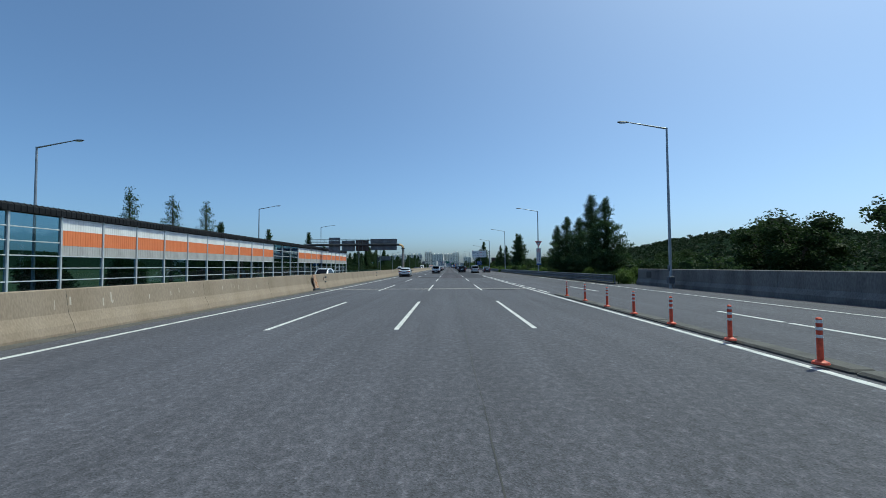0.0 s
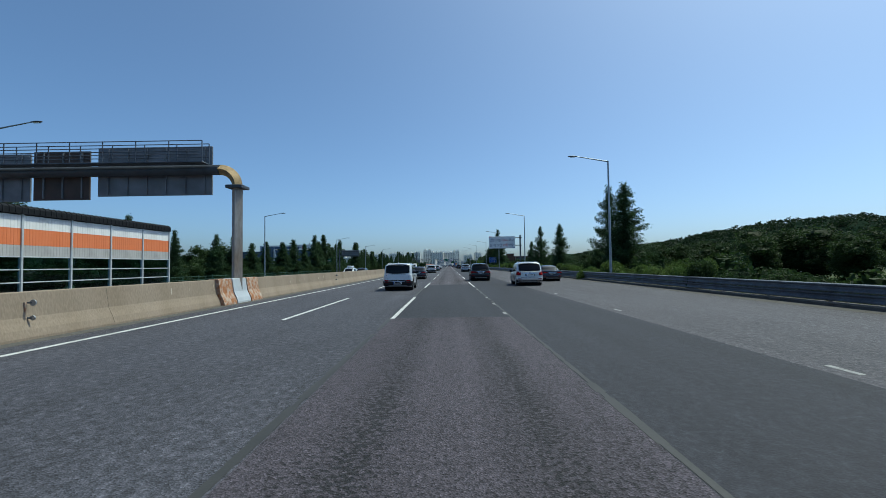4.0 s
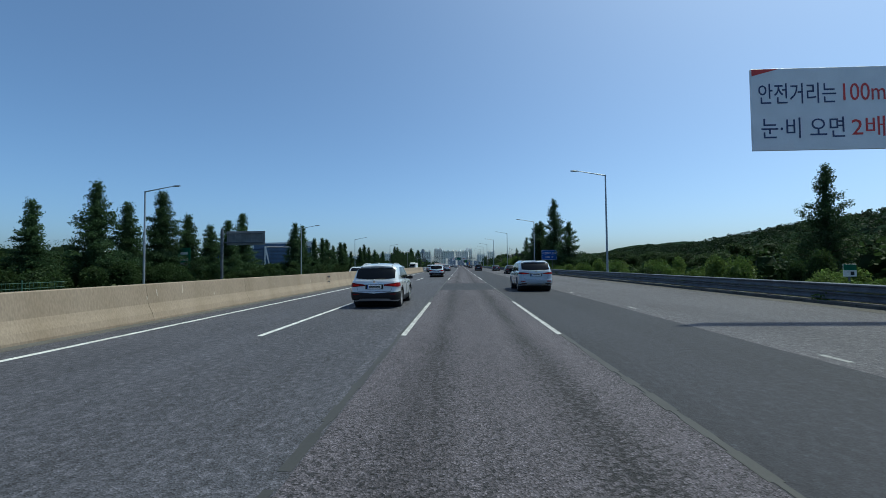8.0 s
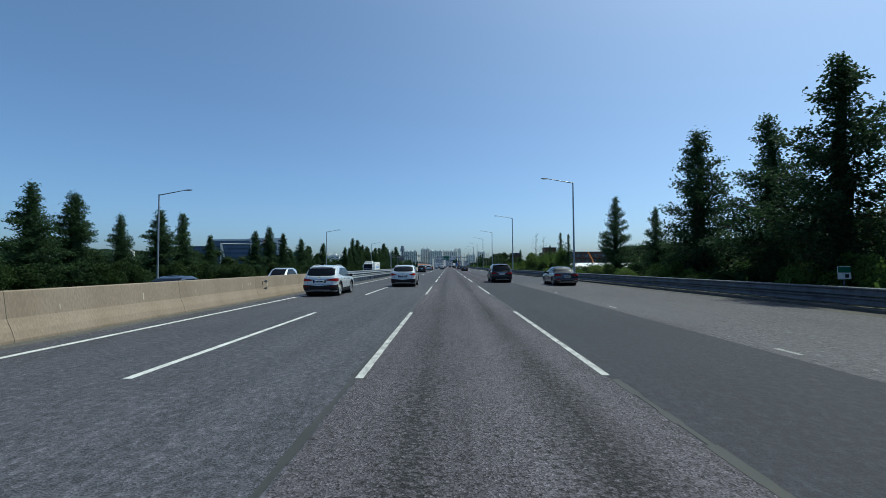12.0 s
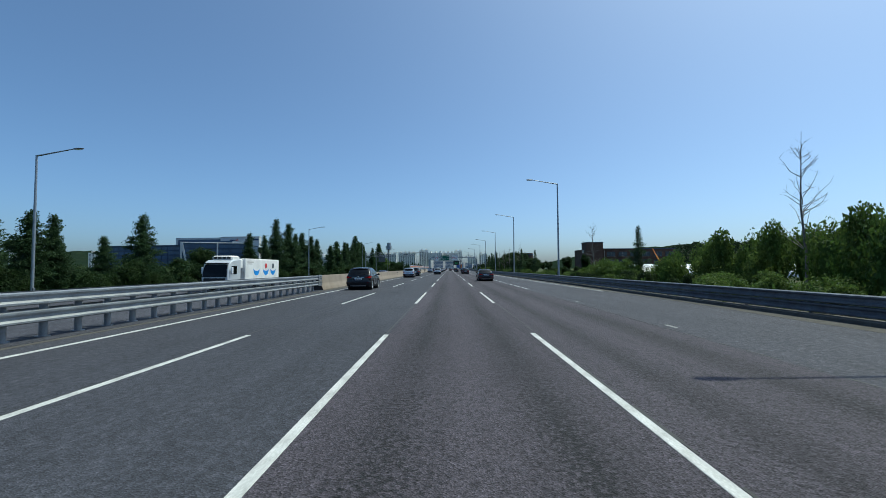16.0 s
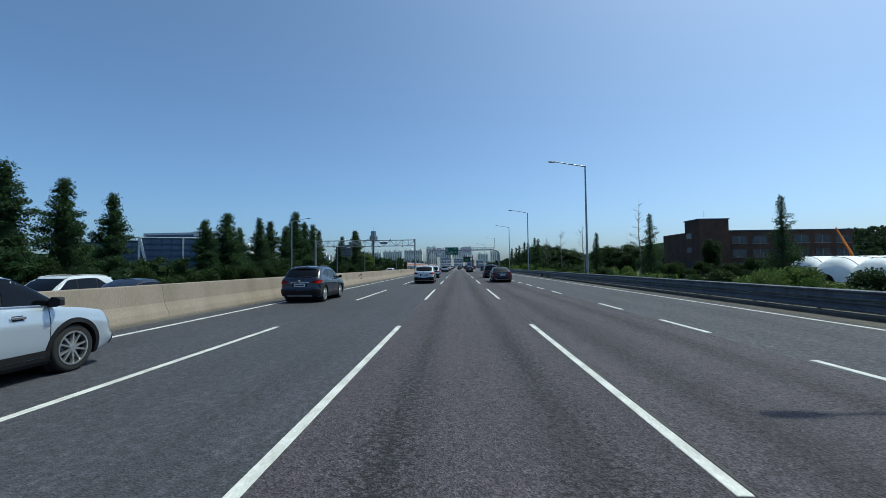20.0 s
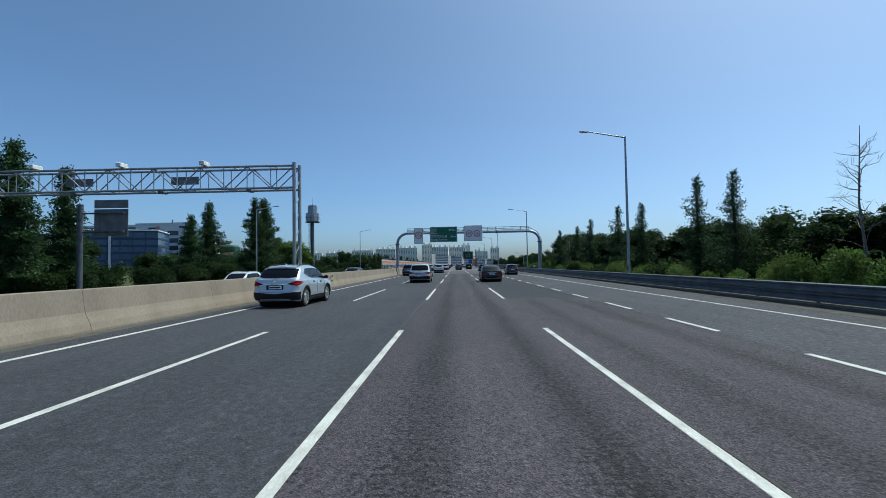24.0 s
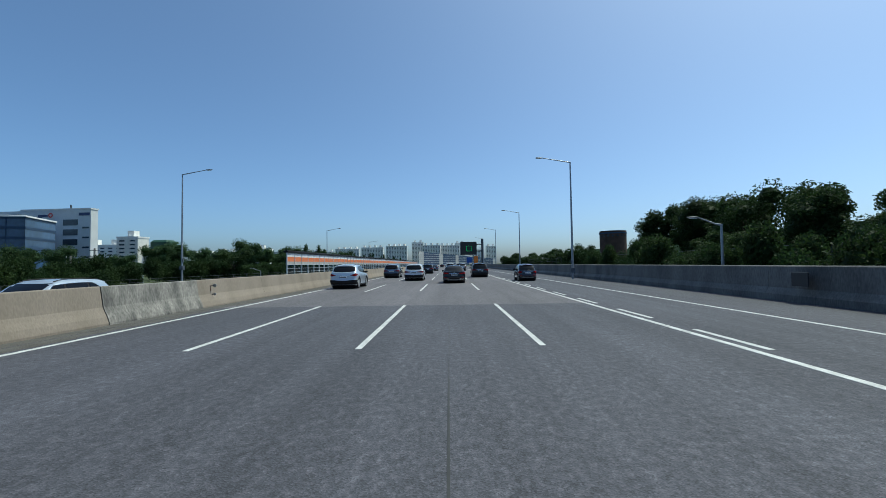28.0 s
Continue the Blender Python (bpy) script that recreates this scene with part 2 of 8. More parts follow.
M = {
    "asphalt": road_mat("asphalt", (0.0483, 0.0490, 0.0616), (0.0630, 0.0630, 0.0784), 0.5, 0.12, 0.7, 62, pits=0.5, pit_from=0.58),
    "asphalt_dark": road_mat("dark grey asphalt", (0.0385, 0.0400, 0.0510), (0.0480, 0.0497, 0.0620), 0.36, 0.12, 0.6, 62, pits=0.5, pit_from=0.58),
    "asphalt_old": road_mat("old asphalt", (0.0651, 0.0630, 0.0728), (0.0861, 0.0810, 0.0896), 0.42, 0.10, 0.6, 55, pits=0.4, pit_from=0.6),
    "asphalt_new": road_mat("dark resurfaced asphalt", (0.0231, 0.0240, 0.0314), (0.0294, 0.0310, 0.0392), 0.24, 0.12, 0.3, 75, flecks=0.3),
    "asphalt_milled": road_mat("milled asphalt", (0.0630, 0.0570, 0.0683), (0.0378, 0.0340, 0.0414), 0.62, 0.2, 1.0, 58, grit_scale=24.0, pits=0.85, pit_from=0.55, tracks=0.0, flecks=0.9),
    "asphalt_worn": road_mat("worn dark asphalt", (0.0480, 0.0418, 0.0525), (0.0340, 0.0300, 0.0380), 0.55, 0.2, 0.9, 58, grit_scale=18.0, pits=0.9, pit_from=0.555, tracks=0.0, flecks=0.7),
    "asphalt_worn_side": road_mat("worn dark side-lane asphalt", (0.0468, 0.0408, 0.0513), (0.0315, 0.0290, 0.0358), 0.55, 0.2, 0.9, 58, grit_scale=18.0, pits=0.85, pit_from=0.57, tracks=3.6, flecks=0.7),
    "deck": road_mat("bridge deck", (0.0600, 0.0605, 0.0740), (0.0745, 0.0732, 0.0885), 0.32, 0.17, 0.35, 65, flecks=0.3),
    "deck_light": road_mat("light bridge deck", (0.1050, 0.0990, 0.1098), (0.1260, 0.1170, 0.1266), 0.25, 0.14, 0.3, 65, flecks=0.2),
    "seam": mat("joint sealant", (0.03, 0.03, 0.03), 0.7),
    "joint": mat("expansion joint concrete", (0.36, 0.34, 0.31), 0.9, amount=0.25, scale=3),
    "paint": mat("road paint", (0.55, 0.555, 0.545), 0.7, amount=0.2, scale=5, fine=60, second=(0.36, 0.36, 0.35), stretch=(1, 0.4, 1)),
    "paint_scuffed": mat("scuffed road paint", (0.46, 0.46, 0.45), 0.75, amount=0.3, scale=7, fine=55, second=(0.17, 0.17, 0.17), stretch=(1, 0.4, 1)),
    "paint_worn": mat("worn road paint", (0.3, 0.3, 0.29), 0.8, amount=0.3, scale=9, fine=50, second=(0.1, 0.1, 0.1), stretch=(1, 0.5, 1)),
    "kerb": mat("kerb concrete", (0.085, 0.082, 0.076), 0.9, amount=0.25, scale=2, bump=0.3),
    "dirt": mat("roadside dirt", (0.082, 0.077, 0.072), 0.95, amount=0.35, scale=2.2, fine=24, bump=0.4, second=(0.06, 0.055, 0.048)),
    "barrier": mat("barrier concrete", (0.248, 0.199, 0.152), 0.88, amount=0.18, scale=0.9, fine=26, second=(0.208, 0.162, 0.118), bump=0.2, bump_scale=30, stretch=(1, 1, 0.3), per_object=0.05),
    "barrier_pale": mat("pale barrier concrete", (0.25, 0.209, 0.172), 0.88, amount=0.16, scale=0.9, fine=26, second=(0.205, 0.17, 0.135), bump=0.2, bump_scale=30, stretch=(1, 1, 0.3), per_object=0.05),
    "barrier_grey": mat("weathered grey concrete", (0.25, 0.235, 0.215), 0.92, amount=0.4, scale=2.2, fine=18, second=(0.1, 0.095, 0.09), bump=0.5, bump_scale=16, stretch=(1, 1, 0.4)),
    "scar": mat("pale plaster scar", (0.44, 0.39, 0.33), 0.9),
    "wall": mat("bridge parapet concrete", (0.16, 0.155, 0.148), 0.9, amount=0.3, scale=0.8, fine=18, second=(0.085, 0.083, 0.08), bump=0.3, bump_scale=20, stretch=(1, 1, 0.35)),
    "steel": mat("galvanised steel", (0.34, 0.355, 0.375), 0.5, 0.7, amount=0.14, scale=2.5, fine=20),
    "steel_dull": mat("dull galvanised steel", (0.11, 0.125, 0.15), 0.55, 0.35, amount=0.25, scale=1.8, fine=16),
    "steel_dark": mat("painted dark steel", (0.075, 0.085, 0.1), 0.5, 0.3, amount=0.2),
    "pole": mat("lamp pole steel", (0.33, 0.36, 0.4), 0.45, 0.6, amount=0.15),
    "rust": mat("rust", (0.3, 0.12, 0.045), 0.9, 0.1, amount=0.4, scale=6, second=(0.42, 0.36, 0.3), bump=0.3),
    "post_grey": mat("weathered grey post paint", (0.36, 0.34, 0.32), 0.65, 0.1, amount=0.2, scale=1.2, fine=14, second=(0.24, 0.18, 0.13), stretch=(1, 1, 0.25)),
    # ochre: sun gold put into the gantry bend's colour; the canopy's own tan
    "sunlit_bend_and_tan": mat("ochre of sunlit bend and tan canopy", (0.42, 0.29, 0.14), 0.6, 0.1, amount=0.25, scale=3),
    "nw_white": mat("white ribbed panel", (0.78, 0.78, 0.77), 0.6, amount=0.1, scale=1),
    "nw_orange": mat("orange ribbed panel", (0.66, 0.18, 0.06), 0.6, amount=0.12, scale=1, second=(0.68, 0.2, 0.075)),
    "nw_grey": mat("grey ribbed panel", (0.42, 0.41, 0.4), 0.65, amount=0.14, scale=1),
    "nw_post": mat("grey post", (0.52, 0.55, 0.57), 0.5, 0.3, amount=0.1),
    "nw_roof": mat("black wall cap", (0.014, 0.016, 0.02), 0.85, spec=0.15, amount=0.25, scale=3),
    "pane": glass_mat("wall pane", (0.62, 0.8, 0.86), 0.8),
    "fence": mat("green fence", (0.02, 0.075, 0.05), 0.6),
    "sign_back": mat("sign back", (0.21, 0.22, 0.24), 0.6, 0.3, amount=0.2, scale=1.2),
    "sign_brown": mat("brown sign back", (0.085, 0.06, 0.05), 0.7, 0.1, amount=0.2),
    "sign_green": mat("green sign", (0.008, 0.125, 0.07), 0.4, amount=0.06),
    "sign_blue": mat("blue sign", (0.012, 0.075, 0.34), 0.4, amount=0.06),
    "sign_white": mat("white sign", (0.76, 0.77, 0.78), 0.45, amount=0.05),
    "ink": mat("navy print", (0.03, 0.05, 0.14), 0.5),
    "ink_black": mat("black print", (0.02, 0.02, 0.022), 0.5),
    "ink_red": mat("red print", (0.62, 0.035, 0.03), 0.45),
    "ink_white": mat("white print", (0.82, 0.83, 0.84), 0.45),
    "post_red": mat("orange guide post", (0.62, 0.075, 0.03), 0.55, amount=0.2, scale=6),
    "band": mat("reflective band", (0.75, 0.73, 0.7), 0.4),
    "bark": mat("bark", (0.09, 0.07, 0.055), 0.95, amount=0.4, scale=6, bump=0.5, stretch=(1, 1, 0.25)),
    "bare": mat("dead bark", (0.2, 0.18, 0.165), 0.95, amount=0.3, scale=6),
    "leaf_dark": leaf_mat("dark conifer leaf", (0.032, 0.064, 0.029), (0.066, 0.108, 0.042)),
    "leaf_mid": leaf_mat("broad leaf", (0.021, 0.043, 0.015), (0.04, 0.065, 0.02)),
    "leaf_ridge": leaf_mat("ridge woodland leaf", (0.013, 0.029, 0.014), (0.024, 0.043, 0.017)),
    "leaf_bright": leaf_mat("bright shrub leaf", (0.07, 0.125, 0.028), (0.115, 0.16, 0.042)),
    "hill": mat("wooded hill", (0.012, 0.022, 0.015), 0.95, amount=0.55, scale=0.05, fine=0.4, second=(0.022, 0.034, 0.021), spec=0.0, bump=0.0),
    "ground": mat("rough grass", (0.045, 0.065, 0.022), 0.95, amount=0.4, scale=0.12, fine=2.5, second=(0.07, 0.075, 0.035), spec=0.1),
    "white_paint": mat("white car paint", (0.55, 0.58, 0.62), 0.28, amount=0.02, coat=1.0),
    # the white paint again, with its bluish shade mixed into the colour
    "shaded_white_paint": mat("white car paint with blue shade in it", (0.33, 0.385, 0.455), 0.26, amount=0.02, coat=1.0),
    "silver_paint": mat("pale silver-blue car paint", (0.46, 0.52, 0.6), 0.3, 0.35, amount=0.03, coat=1.0),
    "grey_paint": mat("slate blue-grey car paint", (0.05, 0.066, 0.105), 0.28, 0.5, amount=0.04, coat=1.0),
    "black_paint": mat("black car paint", (0.006, 0.006, 0.007), 0.25, amount=0.03, coat=0.4, spec=0.35),
    "navy_paint": mat("dark navy car paint", (0.012, 0.017, 0.035), 0.25, 0.2, amount=0.03, coat=0.6),
    "van_paint": mat("champagne silver car paint", (0.5, 0.5, 0.49), 0.32, 0.4, amount=0.03, coat=1.0),
    "car_glass": mat("tinted car glass", (0.003, 0.004, 0.006), 0.06, amount=0.02, spec=0.25),
    "plastic": mat("black plastic", (0.013, 0.013, 0.015), 0.65, amount=0.1, spec=0.25),
    "rubber": mat("tyre rubber", (0.018, 0.018, 0.019), 0.85, amount=0.2),
    "alloy": mat("alloy rim", (0.62, 0.63, 0.65), 0.3, 0.9, amount=0.06),
    "alloy_dark": mat("grey alloy rim", (0.3, 0.3, 0.31), 0.35, 0.9, amount=0.06),
    "chrome": mat("chrome", (0.75, 0.76, 0.78), 0.12, 1.0, amount=0.03),
    "tail_red": mat("red tail lamp lens", (0.17, 0.004, 0.005), 0.35, amount=0.1, spec=0.12),
    "tail_bright": mat("bright tail lamp reflector", (0.7, 0.012, 0.008), 0.4, amount=0.1, spec=0.08),
    "amber": mat("amber lamp lens", (0.8, 0.3, 0.03), 0.2, amount=0.1, coat=1.0),
    "lamp_clear": mat("headlamp lens", (0.6, 0.63, 0.66), 0.08, amount=0.05, coat=1.0),
    "office": mat("office glass", (0.045, 0.09, 0.18), 0.12, amount=0.2, scale=0.08, fine=0.5, spec=0.5),
    "office_band": mat("office spandrel", (0.045, 0.075, 0.135), 0.6, amount=0.12, scale=0.1, spec=0.1),
    "cladding": mat("white cladding", (0.62, 0.63, 0.64), 0.6, amount=0.06, scale=0.2, fine=1.5),
    "apartment": mat("apartment wall", (0.78, 0.77, 0.74), 0.85, amount=0.1, scale=0.05, fine=0.6, per_object=0.1),
    "window": mat("dark window", (0.05, 0.065, 0.085), 0.2, amount=0.2, scale=0.3),
    "brick": mat("brown brick", (0.075, 0.043, 0.034), 0.9, amount=0.25, scale=0.6, fine=9),
    "film": mat("white greenhouse film", (0.72, 0.75, 0.78), 0.45, amount=0.1, scale=0.5),
    "orange": mat("orange machine paint", (0.75, 0.22, 0.03), 0.5),
    "print_blue": mat("bright blue print", (0.02, 0.28, 0.78), 0.5),
}


# ---- mesh helpers ----
class Shape:
    """Collects vertices and faces of one mesh."""

    def __init__(self):
        self.v, self.f = [], []

    def box(self, x0, y0, z0, x1, y1, z1):
        k = len(self.v)
        self.v += [(x, y, z) for z in (z0, z1) for y in (y0, y1) for x in (x0, x1)]
        self.f += [tuple(k + i for i in q) for q in ((0, 2, 3, 1), (4, 5, 7, 6), (0, 1, 5, 4), (2, 6, 7, 3), (0, 4, 6, 2), (1, 3, 7, 5))]
        return self

    def slab(self, x0, y0, z0, x1, y1, z1, c=0.01):
        """A box with chamfered upright and top edges."""
        c = min(c, (x1 - x0) / 3, (y1 - y0) / 3, (z1 - z0) / 3)
        k = len(self.v)
        for z, d in ((z0, 0), (z1 - c, 0), (z1, c)):
            for x, y in ((x0 + c + d, y0 + d), (x1 - c - d, y0 + d), (x1 - d, y0 + c + d), (x1 - d, y1 - c - d), (x1 - c - d, y1 - d), (x0 + c + d, y1 - d), (x0 + d, y1 - c - d), (x0 + d, y0 + c + d)):
                self.v.append((x, y, z))
        for r in range(2):
            for i in range(8):
                j = (i + 1) % 8
                self.f.append((k + 8 * r + i, k + 8 * r + j, k + 8 * r + 8 + j, k + 8 * r + 8 + i))
        self.f += [tuple(k + i for i in range(7, -1, -1)), tuple(k + 16 + i for i in range(8))]
        return self

    def rings(self, loops, closed=True, cap=True):
        """Skins loops of equally many points."""
        k, n = len(self.v), len(loops[0])
        for loop in loops:
            self.v += [tuple(p) for p in loop]
        for r in range(len(loops) - 1):
            for i in range(n if closed else n - 1):
                j = (i + 1) % n
                a = k + r * n
                self.f.append((a + i, a + j, a + n + j, a + n + i))
        if cap:
            self.f.append(tuple(k + i for i in range(n - 1, -1, -1)))
            self.f.append(tuple(k + (len(loops) - 1) * n + i for i in range(n)))
        return self

    def tube(self, path, radii, n=10, cap=True, square=False):
        """A tube along a path; radii: one, or one a point."""
        pts = [Vector(p) for p in path]
        if not isinstance(radii, (list, tuple)):
            radii = [radii] * len(pts)
        loops, side = [], None
        for i, p in enumerate(pts):
            d = (pts[min(i + 1, len(pts) - 1)] - pts[max(i - 1, 0)]).normalized()
            if side is None:
                side = d.orthogonal().normalized()
                if abs(d.z) < 0.9:
                    side = d.cross(Vector((0, 0, 1))).normalized()
            side = (side - d * side.dot(d)).normalized()
            up = d.cross(side)
            turn = math.pi / 4 if square else 0.0
            loops.append([p + radii[i] * (math.cos(a) * side + math.sin(a) * up) for a in (2 * math.pi * k / n + turn for k in range(n))])
        return self.rings(loops, True, cap)

    def extrude(self, profile, y0, y1, shift=0.0):
        """A profile of (x, z) along y."""
        return self.rings([[(x, y0, z) for x, z in profile], [(x + shift, y1, z) for x, z in profile]])

    def disc(self, centre, normal, r, thick, n=24):
        c, d = Vector(centre), Vector(normal).normalized()
        return self.tube([c, c + d * thick], r, n)

    def ring(self, centre, normal, r0, r1, thick, n=28):
        """A flat annulus with thickness."""
        c, d = Vector(centre), Vector(normal).normalized()
        s = d.cross(Vector((0, 0, 1)))
        s = s.normalized() if s.length > 0.1 else Vector((1, 0, 0))
        u = d.cross(s)
        k = len(self.v)
        for i in range(n):
            a = 2 * math.pi * i / n
            e = math.cos(a) * s + math.sin(a) * u
            for r, h in ((r0, 0), (r1, 0), (r1, thick), (r0, thick)):
                self.v.append(tuple(c + e * r + d * h))
        for i in range(n):
            j = (i + 1) % n
            for q in range(4):
                p = (q + 1) % 4
                self.f.append((k + 4 * i + q, k + 4 * j + q, k + 4 * j + p, k + 4 * i + p))
        return self

    def mesh(self, name, smooth=0):
        me = bpy.data.meshes.new(name)
        me.from_pydata(self.v, [], self.f)
        me.validate()
        if smooth:
            bm = bmesh.new()
            bm.from_mesh(me)
            bmesh.ops.recalc_face_normals(bm, faces=bm.faces)
            bm.to_mesh(me)
            bm.free()
            me.shade_smooth()
            me.set_sharp_from_angle(angle=radians(smooth))
        return me


def part(name, shape, material, parent=None, label="", smooth=0, at=None):
    me = shape.mesh(name, smooth) if isinstance(shape, Shape) else shape
    if material and not me.materials:
        me.materials.append(M[material])
    ob = new(name, me)
    if parent:
        ob.parent = parent
    if at:
        ob.location = at
    if label:
        ob["label"] = label
    return ob


def thing(name, at, label, category, group="", kind="", turn=0.0):
    ob = new(name)
    ob.empty_display_size = 0.3
    ob.matrix_basis = pose(*at, 0, 0, turn)
    return tagged(ob, label, category, group, kind)


def solid(name, shape, material, label, category, group="", kind="", smooth=0, at=None):
    return tagged(part(name, shape, material, None, "", smooth, at), label, category, group, kind)


def lettering(body, width, height, at, parent, material, name="lettering", thick=0.006):
    """Built-in font, fitted into width x height, facing -y, its lower left corner at the given place."""
    cu = bpy.data.curves.new("words", "FONT")
    cu.body, cu.extrude, cu.resolution_u = body, 0.5, 3
    ob = bpy.data.objects.new("words", cu)
    scene.collection.objects.link(ob)
    dg = bpy.context.evaluated_depsgraph_get()
    me = bpy.data.meshes.new_from_object(ob.evaluated_get(dg))
    bpy.data.objects.remove(ob)
    bpy.data.curves.remove(cu)
    if not me.vertices:
        return None
    co = np.array([v.co[:] for v in me.vertices])
    lo, hi = co.min(0), co.max(0)
    sx, sy = width / (hi[0] - lo[0]), height / (hi[1] - lo[1])
    for v in me.vertices:
        x, y, z = v.co
        v.co = ((x - lo[0]) * sx, -thick * (1 if z > 0 else 0), (y - lo[1]) * sy)
    me.materials.clear()
    return part(name, me, material, parent, at=at)


rng = random.Random(11)

# ---- ground and road ----
g = Shape()
xs = [-4500, -1200, -300, -60, -31, -29.5, -26.6, 20, 24, 40, 120, 400, 1500, 4500]
zs = [-1, -1, -1.5, -1.0, -0.9, -0.42, -0.42, -0.30, -0.7, -1.4, -1.6, -1.5, -1, -1]
ys = [-1500, -300, -100, 0, 100, 200, 300, 400, 500, 600, 700, 900, 1200, 1700, 2600, 4800]
g.v = [(x, y, z) for y in ys for x, z in zip(xs, zs)]
nx = len(xs)
g.f = [(j * nx + i, j * nx + i + 1, (j + 1) * nx + i + 1, (j + 1) * nx + i) for j in range(len(ys) - 1) for i in range(nx - 1)]
solid("ground", g, "ground", "uneven rough grass and soil beside the motorway", "ground", kind="structure")

END = 1450.0


def lane(x0, x1, pieces, what):
    """One lane's surfacing, cut across where it changes. pieces: (from y, to y, material, look)."""
    for y0, y1, material, look_ in pieces:
        s = Shape()
        n = max(1, int((y1 - y0) / 80))
        for i in range(n):
            s.box(x0, y0 + (y1 - y0) * i / n, -0.3, x1, y0 + (y1 - y0) * (i + 1) / n, 0.0)
        solid("road", s, material, f"{look_} surface of the {what}", "road", kind="structure")


B0, B1 = 58.4, 515.0
for x0, x1, what in ((-9.9, -5.18, "lane beside the median"), (-5.18, -1.8, "second lane")):
    mid = [(B0, 64.2, "asphalt_new", "dark patched asphalt"), (64.2, 262, "asphalt", "grey asphalt"), (262, B1, "asphalt_dark", "dark grey asphalt")] if x0 > -6 else [(B0, 262, "asphalt", "grey asphalt"), (262, B1, "asphalt_dark", "dark grey asphalt")]
    lane(x0, x1, [(-90, B0, "deck", "smooth grey bridge deck")] + mid + [(B1, 545, "deck", "smooth grey bridge deck"), (545, END, "deck_light", "pale bridge deck")], what)
lane(-1.8, 1.8, [(-90, B0, "deck", "smooth grey bridge deck"), (B0, 83.3, "asphalt_worn", "worn dark asphalt"), (83.3, 106, "asphalt_new", "dark patched asphalt"),
                 (106, 174.3, "asphalt_milled", "coarse milled asphalt"), (174.3, 184.4, "asphalt_new", "dark patched asphalt"),
                 (184.4, 262, "asphalt_milled", "coarse milled asphalt"), (262, B1, "asphalt_worn", "worn dark asphalt"), (B1, 545, "deck", "smooth grey bridge deck"), (545, END, "deck_light", "pale bridge deck")], "middle lane")
lane(1.8, 5.4, [(-90, B0, "deck", "smooth grey bridge deck"), (B0, 262, "asphalt_new", "dark new asphalt"), (262, 463, "asphalt_worn_side", "worn dark asphalt"),
                (463, 491.7, "asphalt_new", "dark patched asphalt"), (491.7, B1, "asphalt_worn_side", "worn dark asphalt"), (B1, 545, "deck", "smooth grey bridge deck"), (545, END, "deck_light", "pale bridge deck")], "fourth lane")
lane(5.4, 9.6, [(-90, B0, "deck", "smooth grey bridge deck"), (B0, 262, "asphalt_old", "pale worn asphalt"), (262, B1, "asphalt", "grey asphalt"), (B1, END, "deck", "smooth grey bridge deck")], "hard-shoulder lane")
lane(9.6, 16.4, [(-90, B0, "deck", "smooth grey bridge deck"), (B0, 262, "asphalt_old", "pale worn asphalt"), (262, B1, "asphalt", "grey asphalt"), (B1, END, "deck", "smooth grey bridge deck")], "shoulder")
s = Shape()
for i in range(20):
    s.box(-26.4, -90 + i * 77, -0.7, -10.5, -90 + (i + 1) * 77, -0.38)
solid("road", s, "asphalt", "grey asphalt of the opposite carriageway", "road", kind="structure")
solid("joint_strip", Shape().box(-9.8, 28.75, -0.01, 5.2, 28.95, 0.004).box(-9.8, 29.3, -0.01, 5.2, 29.5, 0.004), "joint", "pale concrete bands of a bridge expansion joint", "joint", kind="structure")
solid("joint_strip", Shape().box(-9.8, 58.15, -0.01, 12, 58.4, 0.004), "deck_light", "worn concrete band where the bridge deck ends", "joint", kind="structure")
s = Shape()
for a, b in ((-90, 58), (515.2, 700)):
    y = a
    while y < b:
        e = min(b, y + 1.7)
        s.box(-0.047 + rng.uniform(-0.01, 0.01), y, -0.01, -0.034 + rng.uniform(-0.006, 0.008), e, 0.003)
        y = e
solid("deck_seam", s, "seam", "dark lengthwise construction seam in the bridge deck", "seam", kind="structure")
s = Shape()
for x, a, b in ((-1.86, 64, 515), (1.86, 60, 480), (5.45, 262, 512), (-5.3, 262, 400)):
    y = a
    while y < b:
        e = y + rng.uniform(0.2, 0.75)
        w = rng.uniform(0.035, 0.085) if (y < 262 or y > 470) and abs(x) < 2 else rng.uniform(0.012, 0.034)
        if rng.random() < 0.92:
            s.box(x - w, y, -0.01, x + w * 0.6, e, 0.003)
        y = e
solid("paving_seam", s, "seam", "dark broken seams along the lane edges", "seam", kind="structure")
# oil-dark repair patches on the deck
solid("road_patch", Shape().box(2.2, 27.1, -0.01, 4.2, 28.7, 0.003), "asphalt_new", "small dark asphalt repair in the deck", "road patch", kind="structure")


# ---- lane markings ----
def marking(label):
    ob = thing("lane_marking", (0, 0, 0), label, "road marking", kind="structure")
    return ob


def dash_mesh(length, width):
    return Shape().slab(-width / 2, 0, -0.012, width / 2, length, 0.006, 0.004)


